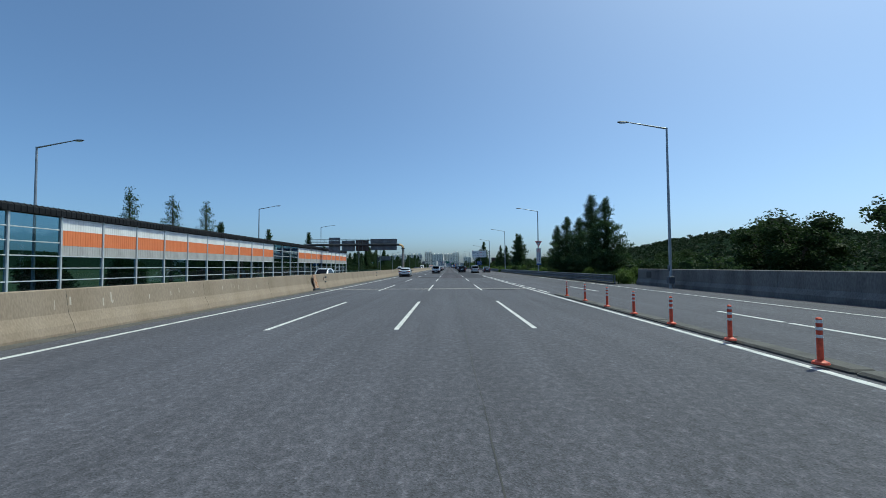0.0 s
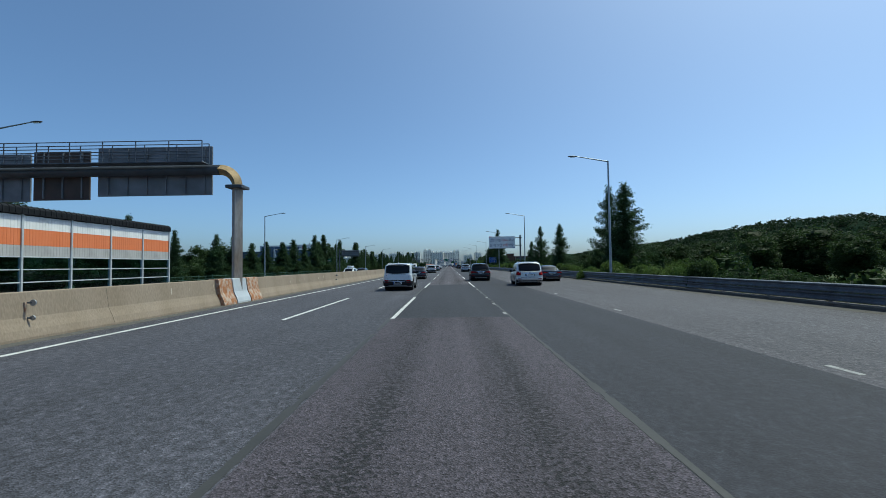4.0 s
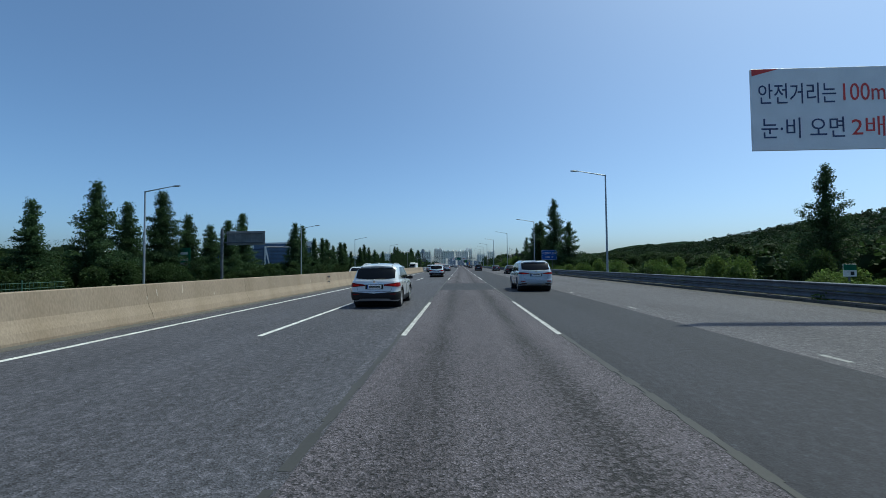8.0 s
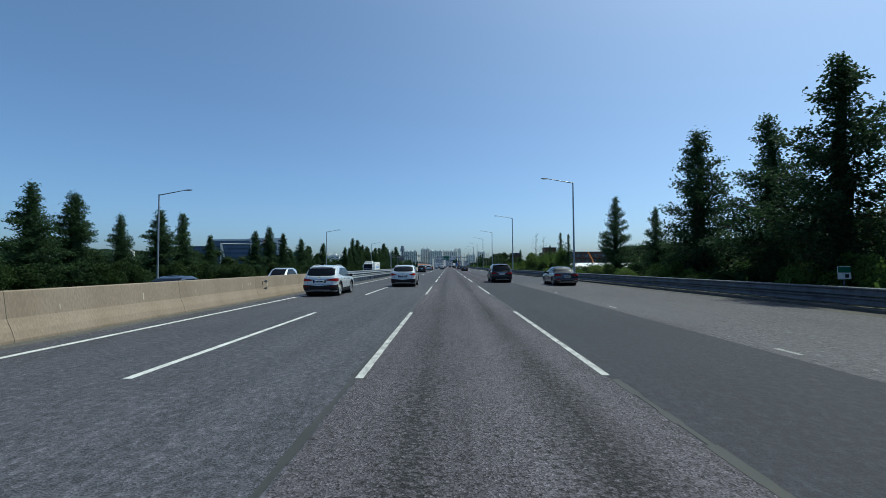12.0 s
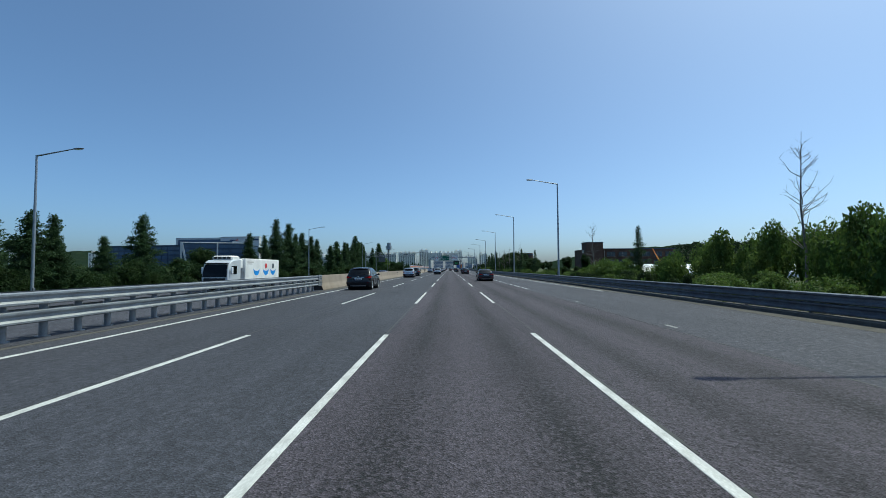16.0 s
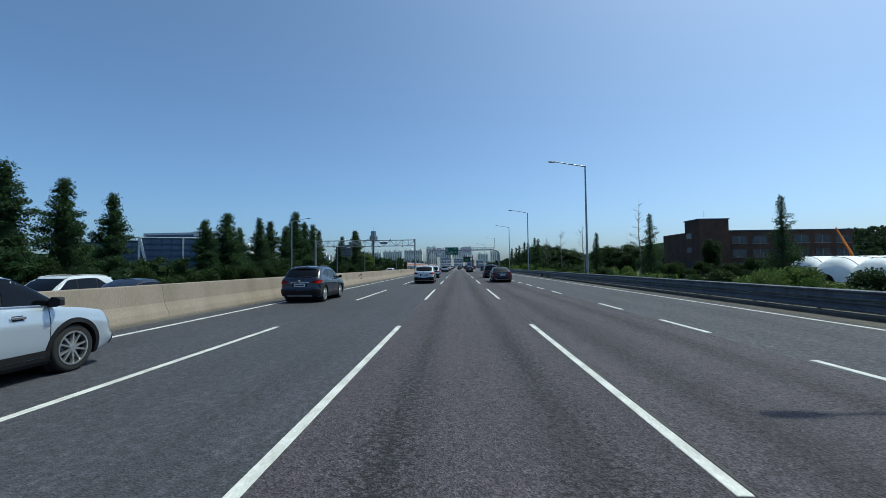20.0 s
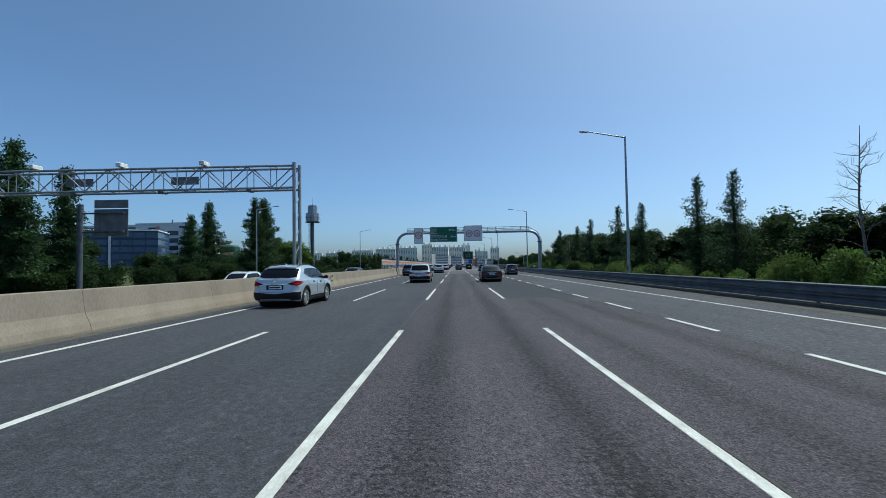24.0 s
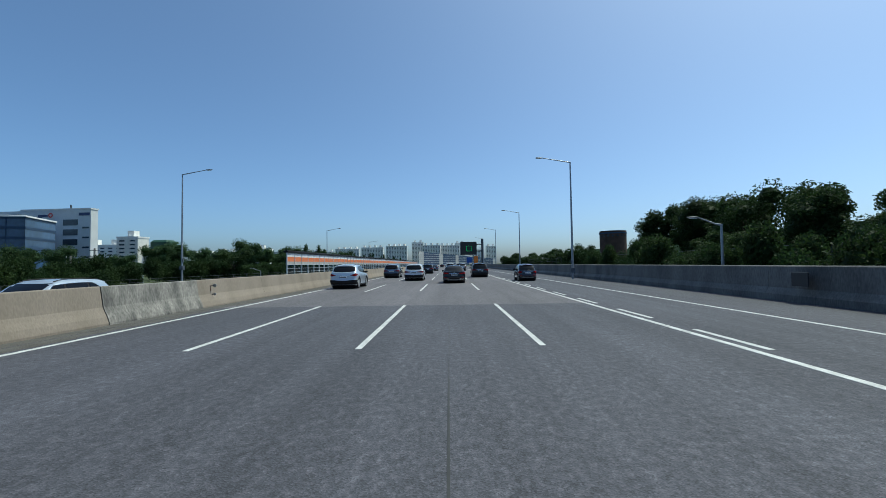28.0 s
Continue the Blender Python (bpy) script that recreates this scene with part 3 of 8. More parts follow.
DASH, PITCH = 8.9, 18.262
long_dash = dash_mesh(DASH, 0.125).mesh("dash")
long_dash.materials.append(M["paint"])
scuffed_dash = dash_mesh(DASH, 0.12).mesh("dash")
scuffed_dash.materials.append(M["paint_scuffed"])
for x, side in ((-5.18, 0.0), (-1.8, 0.0), (1.8, 0.15)):
    ob = marking("broken white lane line of long worn dashes")
    for lo, hi, ph in ((-40, 57, -0.6), (57, 278, 0.75), (278, 514, -3.3), (514, 900, -2.8)):
        k = math.floor((lo - ph) / PITCH)
        while ph + PITCH * k - DASH < hi:
            y = ph + PITCH * k - DASH + side
            if 60 < y < 70:
                y -= 1.3
            if x == -1.8 and 478 < y < 512:
                y -= 0.45
            if x == 1.8 and 478 < y < 492:
                y += 1.3
            if y >= lo and y + DASH * 0.5 < hi and not (83 < y < 100 and x > 1) and not (172 < y < 189 and x > 1) and not (168 < y < 184 and x == -1.8):
                part("dash", scuffed_dash if 150 < y < 262 and x > -4 else long_dash, "paint", ob, at=(x - (0.035 if 278 < y < (514 if x > 0 else 440) else 0) + (0.03 if x == -1.8 and 470 < y < 514 else 0), y, 0))
            k += 1
short_dash = dash_mesh(3.0, 0.15).mesh("dash")
short_dash.materials.append(M["paint"])
stub = dash_mesh(0.6, 0.11).mesh("dash")
stub.materials.append(M["paint_worn"])
ob = marking("short white dashes beside the hard-shoulder lane")
mid_dash = dash_mesh(2.45, 0.13).mesh("dash")
mid_dash.materials.append(M["paint"])
y = 329.7
while y < 371:
    part("dash", mid_dash, "paint", ob, at=(5.66, y, 0))
    y += 4.05
y = 373.3
while y < 389:
    part("dash", mid_dash, "paint", ob, at=(5.62, y, 0))
    y += 5.4
y = 393.0
while y < 512:
    part("dash", mid_dash, "paint", ob, at=(5.55, y, 0))
    y += 4.97
ob = marking("short white dashes doubling the solid line")
y = 24.0
while y < 72:
    part("dash", short_dash, "paint", ob, at=(5.62, y, 0))
    y += 4.2
y = 512.6
while y < 800:
    part("dash", mid_dash, "paint", ob, at=(5.72, y, 0))
    y += 4.6
ob = marking("worn stub dashes in a resurfaced lane")
for y in (84, 87.5, 91, 94.5, 98, 101.5, 175, 178.5, 182, 185.5):
    part("dash", stub, "paint_worn", ob, at=(1.8, y, 0))
for k in range(29):
    part("dash", stub, "paint_worn", ob, at=(5.75, 76 + k * 8.6, 0))
ob = marking("broken white line of the exit lane")
for k in range(4):
    part("dash", short_dash, "paint", ob, at=(8.9, -30 + k * 18.3, 0))
    part("dash", short_dash, "paint", ob, at=(8.9, -26.8 + k * 18.3, 0))


def painted_line(points, width, label, material="paint"):
    s = Shape()
    for (x0, y0), (x1, y1) in zip(points, points[1:]):
        n = max(1, int((y1 - y0) / 40))
        for i in range(n):
            a, b = i / n, (i + 1) / n
            xa, ya, xb, yb = x0 + (x1 - x0) * a, y0 + (y1 - y0) * a, x0 + (x1 - x0) * b, y0 + (y1 - y0) * b
            s.rings([[(xa - width / 2, ya, -0.01), (xa + width / 2, ya, -0.01), (xa + width / 2, ya, 0.005), (xa - width / 2, ya, 0.005)],
                     [(xb - width / 2, yb, -0.01), (xb + width / 2, yb, -0.01), (xb + width / 2, yb, 0.005), (xb - width / 2, yb, 0.005)]])
    solid("edge_line", s, material, label, "road marking", kind="structure")


painted_line([(-8.57, -90), (-8.57, END)], 0.15, "solid white line along the median shoulder")
painted_line([(5.2, -90), (5.22, 72)], 0.15, "solid white line beside the exit lane")
painted_line([(5.36, 512), (5.36, END)], 0.15, "solid white line beside the hard-shoulder lane")
painted_line([(12.7, -90), (12.45, 60)], 0.13, "solid white edge line along the bridge parapet")
painted_line([(10.1, 326), (9.75, 360), (9.75, 420), (9.2, 470), (9.1, 560), (9.1, END)], 0.13, "solid white edge line along the verge")
painted_line([(-11.3, -90), (-11.3, END)], 0.13, "white line of the opposite carriageway")
bpy.data.objects["edge_line.005"].location.z = -0.38
# gritty strips at the feet of the barriers
s = Shape()
for i in range(40):
    s.box(-9.87, -90 + i * 20, -0.01, -9.28 - 0.12 * math.sin(i * 1.7), -90 + (i + 1) * 20, 0.004)
for i in range(60):
    s.box(-9.3, 520 + i * 2, -0.01, -8.95 + 0.12 * math.sin(i * 0.9) - 0.1 * math.sin(i * 2.3), 522 + i * 2, 0.003)
solid("dirt_strip", s, "dirt", "grit gathered along the median barrier", "dirt", kind="structure")

# ---- median barrier ----
PROFILE = [(-9.85, -0.2), (-9.86, 0.06), (-9.92, 0.24), (-10.0, 0.4), (-10.05, 0.52), (-10.14, 1.10), (-10.16, 1.12), (-10.34, 1.12), (-10.36, 1.10), (-10.45, 0.5), (-10.65, 0.08), (-10.65, -0.45)]


def barrier_run(y0, y1, material, label):
    ob = thing("median_barrier", (0, y0, 0), label, "barrier", kind="structure")
    n = max(1, round((y1 - y0) / 6.0))
    size = (y1 - y0) / n
    s = Shape()
    gap = 0.006
    s.rings([[(x, y, z) for x, z in PROFILE] for y in (gap, size * 0.25, size * 0.5, size * 0.75, size - gap)])
    me = s.mesh("panel")
    me.materials.append(M[material])
    for i in range(n):
        part("panel", me, material, ob, at=(0, i * size, 0))
    part("joint_filler", Shape().extrude([(x * 0.998 - 0.02, z - 0.02) for x, z in PROFILE], 0, y1 - y0), "seam", ob)
    return ob


TAN = "tan concrete median barrier with fine vertical scars"
PALE = "pale beige concrete median barrier"
barrier_run(-90, 26.9, "barrier", TAN)
barrier_run(28.9, 88.4, "barrier", TAN)
barrier_run(92.2, 256.6, "barrier", TAN)
barrier_run(329.4, 512.6, "barrier_pale", PALE)
barrier_run(518.4, 540.2, "barrier_pale", PALE)
barrier_run(545.0, 1000, "barrier_pale", PALE)
ob = thing("median_barrier", (0, 540.2, 0), "weathered grey panel of the median barrier", "barrier", kind="structure")
part("panel", Shape().extrude([(x + 0.02, z) for x, z in PROFILE], 0.01, 4.79), "barrier_grey", ob)
ob = thing("median_barrier", (0, 26.9, 0), "short barrier panel with a bent rusty end plate", "barrier", kind="structure")
part("panel", Shape().extrude([(x - 0.04, z - 0.03) for x, z in PROFILE], 0.02, 1.98), "barrier", ob)
part("plate", Shape().rings([[(-9.86, 1.2, 0.0), (-9.8, 1.2, 0.0), (-10.0, 1.2, 1.1), (-10.05, 1.2, 1.1)], [(-9.84, 1.9, 0.0), (-9.74, 2.0, 0.0), (-10.0, 1.7, 1.1), (-10.05, 1.7, 1.1)]]), "rust", ob)
part("plate", Shape().slab(-9.9, 0.9, 0.0, -9.74, 2.1, 0.14), "steel_dark", ob)
ob = thing("median_barrier", (0, 88.4, 0), "rust-streaked steel casing round the gantry foot", "barrier", kind="structure")
CASE = [(x + (0.16 if x > -10.2 else -0.1), z + 0.02) for x, z in PROFILE]
part("plate", Shape().extrude(CASE, 0.0, 1.1), "rust", ob)
part("plate", Shape().extrude(CASE, 1.2, 2.5), "nw_post", ob)
part("plate", Shape().extrude(CASE, 2.6, 3.8), "rust", ob)
ob = thing("median_barrier", (0, 512.6, 0), "pale grey concrete casing round the gantry foot", "barrier", kind="structure")
part("panel", Shape().extrude([(x + (0.14 if x > -10.2 else -0.14), z + 0.05) for x, z in PROFILE], 0.0, 5.8), "barrier_pale", ob)
# pale plaster scars on the traffic face
s = Shape()
scar_face = lambda z: -10.05 + 0.005 - 0.09 * (z - 0.52) / 0.58
for k in range(150):
    y = rng.uniform(-20, 255)
    z0, h, w = rng.uniform(0.54, 0.76), rng.uniform(0.08, 0.28), rng.uniform(0.02, 0.06)
    a, b = scar_face(z0), scar_face(z0 + h)
    kf = len(s.v)
    lean = rng.uniform(-0.03, 0.03)
    s.v += [(a, y, z0), (a, y + w, z0), (b, y + w * 1.3 + lean, z0 + h), (b, y + w * 0.4 + lean, z0 + h)]
    s.f.append((kf, kf + 1, kf + 2, kf + 3))
tagged(part("plaster_scars", s, "scar"), "pale vertical plaster scars on the median barrier", "scars", kind="stuff")


# delineators bolted to the barrier face
def delineator(y):
    ob = thing("delineator", (-10.08, y, 0), "pair of round reflectors on bent stalks with rust runs", "reflector", "reflectors on the median barrier")
    for z, k in ((0.86, 1.0), (0.5, 0.8)):
        part("reflector", Shape().disc((0.16, 0, z), (0, -1, 0), 0.075 * k, 0.03, 16), "steel", ob)
        part("stalk", Shape().tube([(0.02, -0.02, z), (0.1, -0.03, z), (0.15, -0.02, z)], 0.02, 8), "steel_dull", ob)
        part("bracket", Shape().slab(-0.02, -0.08, z - 0.22 * k, 0.03, -0.04, z + 0.02, 0.006), "rust", ob)
    return ob


for y in (31, 55, 80, 108, 142.2, 177.2, 212, 245.3, 346, 378, 411.6, 443, 475.7, 508, 546, 580, 615):
    delineator(y)


# ---- W-beam guard rails ----
def wbeam(x, z, y0, y1, face=-1, x1=None):
    """A corrugated steel beam along y."""
    d = 0.083
    prof = [(0, 0.155), (d, 0.125), (d, 0.085), (0.02, 0.03), (0.02, -0.03), (d, -0.085), (d, -0.125), (0, -0.155)]
    pts = [(px_ * face, pz) for px_, pz in prof] + [((px_ - 0.008) * face, pz) for px_, pz in reversed(prof)]
    x1 = x if x1 is None else x1
    return Shape().rings([[(x + a, y0, z + b) for a, b in pts], [(x1 + a, y1, z + b) for a, b in pts]])


def median_rail():
    ob = thing("guard_rail", (0, 256.6, 0), "bright galvanised double-beam median guard rail", "guard rail", kind="structure")
    y0, y1 = 0.3, 72.4
    n = 14
    for i in range(n):
        a, b = y0 + (y1 - y0) * i / n, y0 + (y1 - y0) * (i + 1) / n - 0.004
        for z in (0.97, 0.55):
            part("beam", wbeam(-9.95, z, a, b, 1), "steel", ob)
            part("beam", wbeam(-10.5, z, a, b, -1), "steel", ob)
    k = 0.43
    post = Shape().tube([(0, 0, -0.3), (0, 0, 1.08)], 0.085, 12).disc((0, 0, 0), (0, 0, 1), 0.15, 0.02, 12).mesh("post", 40)
    post.materials.append(M["steel"])
    while k < y1:
        part("post", post, "steel", ob, at=(-10.22, k, 0.01))
        part("spacer", Shape().box(-10.46, k - 0.05, 0.9, -9.99, k + 0.05, 1.04).box(-10.46, k - 0.05, 0.48, -9.99, k + 0.05, 0.62), "steel_dull", ob)
        k += 1.0
    for y in (0.0, y1 - 0.7):
        for z in (0.97, 0.55):
            part("end_shoe", Shape().slab(-9.93, y, z - 0.19, -9.86, y + 0.85, z + 0.19, 0.01), "steel", ob)
    for z in (0.97, 0.55):
        for k in range(6):
            part("bolt", Shape().disc((-9.86, y1 - 0.3 + 0.12 * (k % 3), z - 0.07 + 0.14 * (k // 3)), (1, 0, 0), 0.018, 0.015, 8), "steel_dark", ob)


median_rail()
s = Shape()
for i in range(18):
    s.box(-10.75, 256.6 + i * 4.05, -0.3, -9.6, 256.6 + (i + 1) * 4.05, 0.012)
solid("median_strip", s, "asphalt_dark", "low dark strip under the median guard rail", "kerb", kind="structure")


def rail_x(y):
    pts = [(34.5, 13.5), (240, 13.4), (300, 11.1), (415, 11.1), (475, 11.9), (531, 12.3)]
    for (a, xa), (b, xb) in zip(pts, pts[1:]):
        if y <= b:
            return xa + (xb - xa) * max(0, y - a) / (b - a)
    return pts[-1][1]


def verge_rail(y0, y1):
    ob = thing("guard_rail", (0, 0, 0), "weathered dull grey roadside guard rail", "guard rail", kind="structure")
    post = Shape().tube([(0, 0, -0.4), (0, 0, 0.8)], 0.06, 8).mesh("post", 40)
    post.materials.append(M["steel_dull"])
    n = round((y1 - y0) / 6)
    for i in range(n):
        a, b = y0 + 6 * i, y0 + 6 * (i + 1)
        part("beam", wbeam(rail_x(a), 0.66, a, b - 0.004, -1, rail_x(b)), "steel_dull", ob)
        part("beam", wbeam(rail_x(a), 0.34, a, b - 0.004, -1, rail_x(b)), "steel_dull", ob)
        for y in (a, a + 3):
            part("post", post, "steel_dull", ob, at=(rail_x(y) + 0.09, y, 0))


verge_rail(34.5, 531)
s = Shape()
y = 34.5
while y < 531:
    e = y + 2.4
    xa, xb = rail_x(y), rail_x(e)
    s.rings([[(xa + u, y, v) for u, v in ((-0.35, -0.1), (-0.35, 0.13), (-0.2, 0.15), (0.2, 0.15), (0.2, -0.1))], [(xb + u, e - 0.02, v) for u, v in ((-0.35, -0.1), (-0.35, 0.13), (-0.2, 0.15), (0.2, 0.15), (0.2, -0.1))]])
    y = e
solid("kerb", s, "kerb", "low grimy concrete kerb under the roadside rail", "kerb", kind="structure")
s = Shape()
for k in range(100):
    a, b = 34.5 + k * 5, 34.5 + (k + 1) * 5
    xa, xb = rail_x(a) - 0.34, rail_x(b) - 0.34
    wa, wb = 0.5 + 0.2 * math.sin(k * 1.3), 0.5 + 0.2 * math.sin((k + 1) * 1.3)
    s.rings([[(xa - wa, a, 0.003), (xa, a, 0.003), (xa, a, 0.03), (xa - wa, a, 0.005)], [(xb - wb, b, 0.003), (xb, b, 0.003), (xb, b, 0.03), (xb - wb, b, 0.005)]])
solid("dirt_strip", s, "dirt", "leaf litter and grit along the kerb", "dirt", kind="structure")


# ---- bridge parapets on the verge side ----
def parapet(points, height, label, openings=()):
    ob = thing("parapet_wall", (0, 0, 0), label, "wall", kind="structure")
    for (x0, y0), (x1, y1) in zip(points, points[1:]):
        n = max(1, round((y1 - y0) / 8))
        for i in range(n):
            a, b = i / n, (i + 1) / n
            xa, ya, xb, yb = x0 + (x1 - x0) * a, y0 + (y1 - y0) * a + 0.008, x0 + (x1 - x0) * b, y0 + (y1 - y0) * b - 0.008
            prof = [(-0.16, -0.3), (-0.16, 0.25), (0.0, 0.5), (0.02, height - 0.04), (0.06, height), (0.34, height), (0.36, -0.3)]
            part("panel", Shape().rings([[(xa + u, ya, v) for u, v in prof], [(xb + u, yb, v) for u, v in prof]]), "wall", ob)
    for x, y in openings:
        part("hatch", Shape().slab(x - 0.03, y, 0.62, x + 0.02, y + 0.75, 1.12, 0.01), "ink_black", ob, "dark square service hatch")
    return ob


parapet([(15.5, -90), (15.5, 34.4)], 1.32, "grey concrete bridge parapet with dark stains", [(15.5, 32.0)])
parapet([(12.6, 531.2), (13.3, 560), (13.2, 800)], 1.36, "grey concrete bridge parapet with dark stains", [(12.62, 543.2)])


# ---- noise walls ----
def noise_wall(x, y0, y1, top, glazed, label, full=True):
    ob = thing("noise_wall", (x, 0, 0), label, "noise wall", kind="structure")
    n = round((y1 - y0) / 3.65)
    step = (y1 - y0) / n
    k = top / 5.45
    rows = [(-0.4, 0.85 * k, "pane"), (0.92 * k, 1.7 * k, "pane"), (1.77 * k, 2.55 * k, "pane")]
    panel_rows = [(2.62 * k, 3.36 * k, "nw_grey"), (3.36 * k, 4.46 * k, "nw_orange"), (4.46 * k, 5.35 * k, "nw_white")]
    glass_rows = rows + [(2.62 * k, 3.5 * k, "pane"), (3.57 * k, 4.42 * k, "pane"), (4.49 * k, 5.35 * k, "pane")]

    def sheet(z0, z1, m):
        s = Shape()
        if m == "pane":
            s.box(-0.012, 0.07, z0, 0.012, step - 0.07, z1)
        else:
            pts, ribs = [], 16 if full else 8
            w = (step - 0.14) / ribs
            for r in range(ribs):
                pts += [(0.05, 0.07 + r * w), (0.05, 0.07 + (r + 0.62) * w), (0.04, 0.07 + (r + 0.7) * w), (0.04, 0.07 + (r + 0.94) * w)]
            pts += [(0.05, step - 0.07), (-0.05, step - 0.07), (-0.05, 0.07)]
            s.rings([[(a, b, z0) for a, b in pts], [(a, b, z1 - 0.004) for a, b in pts]])
        me = s.mesh("sheet")
        me.materials.append(M[m])
        return me
    sheets = {r: sheet(*r) for r in rows + panel_rows + glass_rows}
    rail = Shape()
    for z in (0.85, 1.7, 2.55):
        rail.slab(-0.05, 0.07, z * k, 0.07, step - 0.07, (z + 0.07) * k, 0.01)
    rail = rail.mesh("rail")
    rail.materials.append(M["nw_post"])
    rail_full = Shape()
    for z in (0.85, 1.7, 2.55, 3.5, 4.42):
        rail_full.slab(-0.05, 0.07, z * k, 0.07, step - 0.07, (z + 0.07) * k, 0.01)
    rail_full = rail_full.mesh("rail")
    rail_full.materials.append(M["nw_post"])
    upright = Shape().slab(-0.1, -0.07, -0.5, 0.12, 0.07, 5.4 * k, 0.01).mesh("post")
    upright.materials.append(M["nw_post"])
    cap = Shape()
    edge = [(-0.5, 5.8 * k), (0.02, 5.98 * k), (0.24, 5.8 * k), (0.24, 5.4 * k), (-0.5, 5.4 * k)]
    cap.rings([[(a, 0, b) for a, b in edge], [(a, step, b) for a, b in edge]])
    if full:
        for r in range(9):
            cap.tube([(0.25, (r + 0.5) * step / 9, 5.46 * k), (0.23, (r + 0.5) * step / 9, 5.82 * k), (0.0, (r + 0.5) * step / 9, 6.0 * k)], 0.04, 6)
    cap = cap.mesh("cap")
    cap.materials.append(M["nw_roof"])
    if not full:
        # far bays stay real geometry, joined ten bays at a time
        for first in range(0, n, 10):
            bays = range(first, min(n, first + 10))
            piles = {"post": [(upright, y0 + i * step) for i in bays], "cap": [(cap, y0 + i * step) for i in bays], "rail": [(rail, y0 + i * step) for i in bays]}
            for r in rows + panel_rows:
                piles[r] = [(sheets[r], y0 + i * step) for i in bays]
            for key, pile in piles.items():
                s = Shape()
                for me, y in pile:
                    k = len(s.v)
                    s.v += [(v.co.x, v.co.y + y, v.co.z) for v in me.vertices]
                    s.f += [tuple(k + q for q in f.vertices) for f in me.polygons]
                part(key if isinstance(key, str) else "panel" if key[2] != "pane" else "pane", s, {"post": "nw_post", "cap": "nw_roof", "rail": "nw_post"}.get(key, key[2]), ob)
        return ob
    for i in range(n):
        y = y0 + i * step
        clear = any(a <= y + step / 2 < b for a, b in glazed)
        part("post", upright, "nw_post", ob, at=(0, y, 0))
        part("cap", cap, "nw_roof", ob, at=(0, y, 0))
        part("rail", rail_full if clear else rail, "nw_post", ob, at=(0, y, 0))
        for r in (glass_rows if clear else rows + panel_rows):
            piece = part("pane" if r[2] == "pane" else "panel", sheets[r], r[2], ob, at=(0, y, 0))
            if r[2] == "pane":
                piece.visible_shadow = False
    part("post", upright, "nw_post", ob, at=(0, y1, 0))
    return ob


noise_wall(-27.5, 12.73, 112.0, 5.3, [(8, 27.2), (63.7, 74.6)], "tall noise wall with white and orange bands over glazed rows")
noise_wall(-27.5, 601, 905, 4.0, [], "long distant noise wall with white and orange bands", False)
# glazed noise screen across the far bend
ob = thing("noise_screen", (0, 0, 0), "high curved glazed noise screen beyond the bend", "noise wall", kind="structure")
bend = lambda u: (-26 + 86 * u, 905 + 190 * u ** 0.8)
for first in range(0, 26, 5):
    for band in (False, True):
        s = Shape()
        for i in range(first, min(26, first + 5)):
            (xa, ya), (xb, yb) = bend(i / 26), bend((i + 1) / 26)
            h = 13 - 5.5 * i / 26
            if (i % 5 == 0) == band:
                s.rings([[(xa, ya, 0), (xb, yb, 0), (xb, yb + 0.2, 0), (xa, ya + 0.2, 0)], [(xa, ya, h), (xb, yb, h), (xb, yb + 0.2, h), (xa, ya + 0.2, h)]])
        part("panel", s, "nw_grey" if band else "office_band", ob)
    s = Shape()
    for i in range(first, min(26, first + 5)):
        (xa, ya), (xb, yb) = bend(i / 26), bend((i + 1) / 26)
        for z in range(1, int(13 - 5.5 * i / 26), 2):
            s.tube([(xa, ya - 0.1, z), (xb, yb - 0.1, z)], 0.11, 4)
    part("rail", s, "nw_post", ob)


# ---- street lamps ----
def street_lamp(height, arm, label):
    """A tapered pole at the origin whose arm reaches towards -x."""
    ob = thing("street_lamp", (0, 0, 0), label, "street lamp", "street lamps along the motorway")
    part("pole", Shape().tube([(0, 0, -2.6), (0, 0, height * 0.5), (0, 0, height)], [0.115, 0.09, 0.065], 12), "pole", ob, smooth=40)
    part("arm", Shape().tube([(0.05, 0, height - 0.06), (-0.35, 0, height + 0.0), (-arm + 0.5, 0, height + 0.42)], [0.06, 0.055, 0.035], 10), "pole", ob, smooth=40)
    head = Shape()
    loops = []
    for u, w, h in ((0, 0.04, 0.04), (0.12, 0.09, 0.06), (0.35, 0.13, 0.07), (0.62, 0.12, 0.05), (0.75, 0.05, 0.03)):
        loops.append([(-arm + 0.55 - u, w * math.cos(a), height + 0.42 + h * math.sin(a) + 0.03 * u) for a in (2 * math.pi * k / 10 for k in range(10))])
    part("lamp_head", head.rings(loops), "steel_dull", ob, smooth=50)
    part("lens", Shape().box(-arm - 0.05, -0.09, height + 0.36, -arm + 0.38, 0.09, height + 0.39), "lamp_clear", ob)
    part("base_plate", Shape().slab(-0.2, -0.2, -0.4, 0.2, 0.2, 0.06, 0.02), "steel_dull", ob)
    part("service_box", Shape().slab(-0.16, -0.09, 0.45, -0.08, 0.09, 0.85, 0.01), "steel_dull", ob)
    return ob


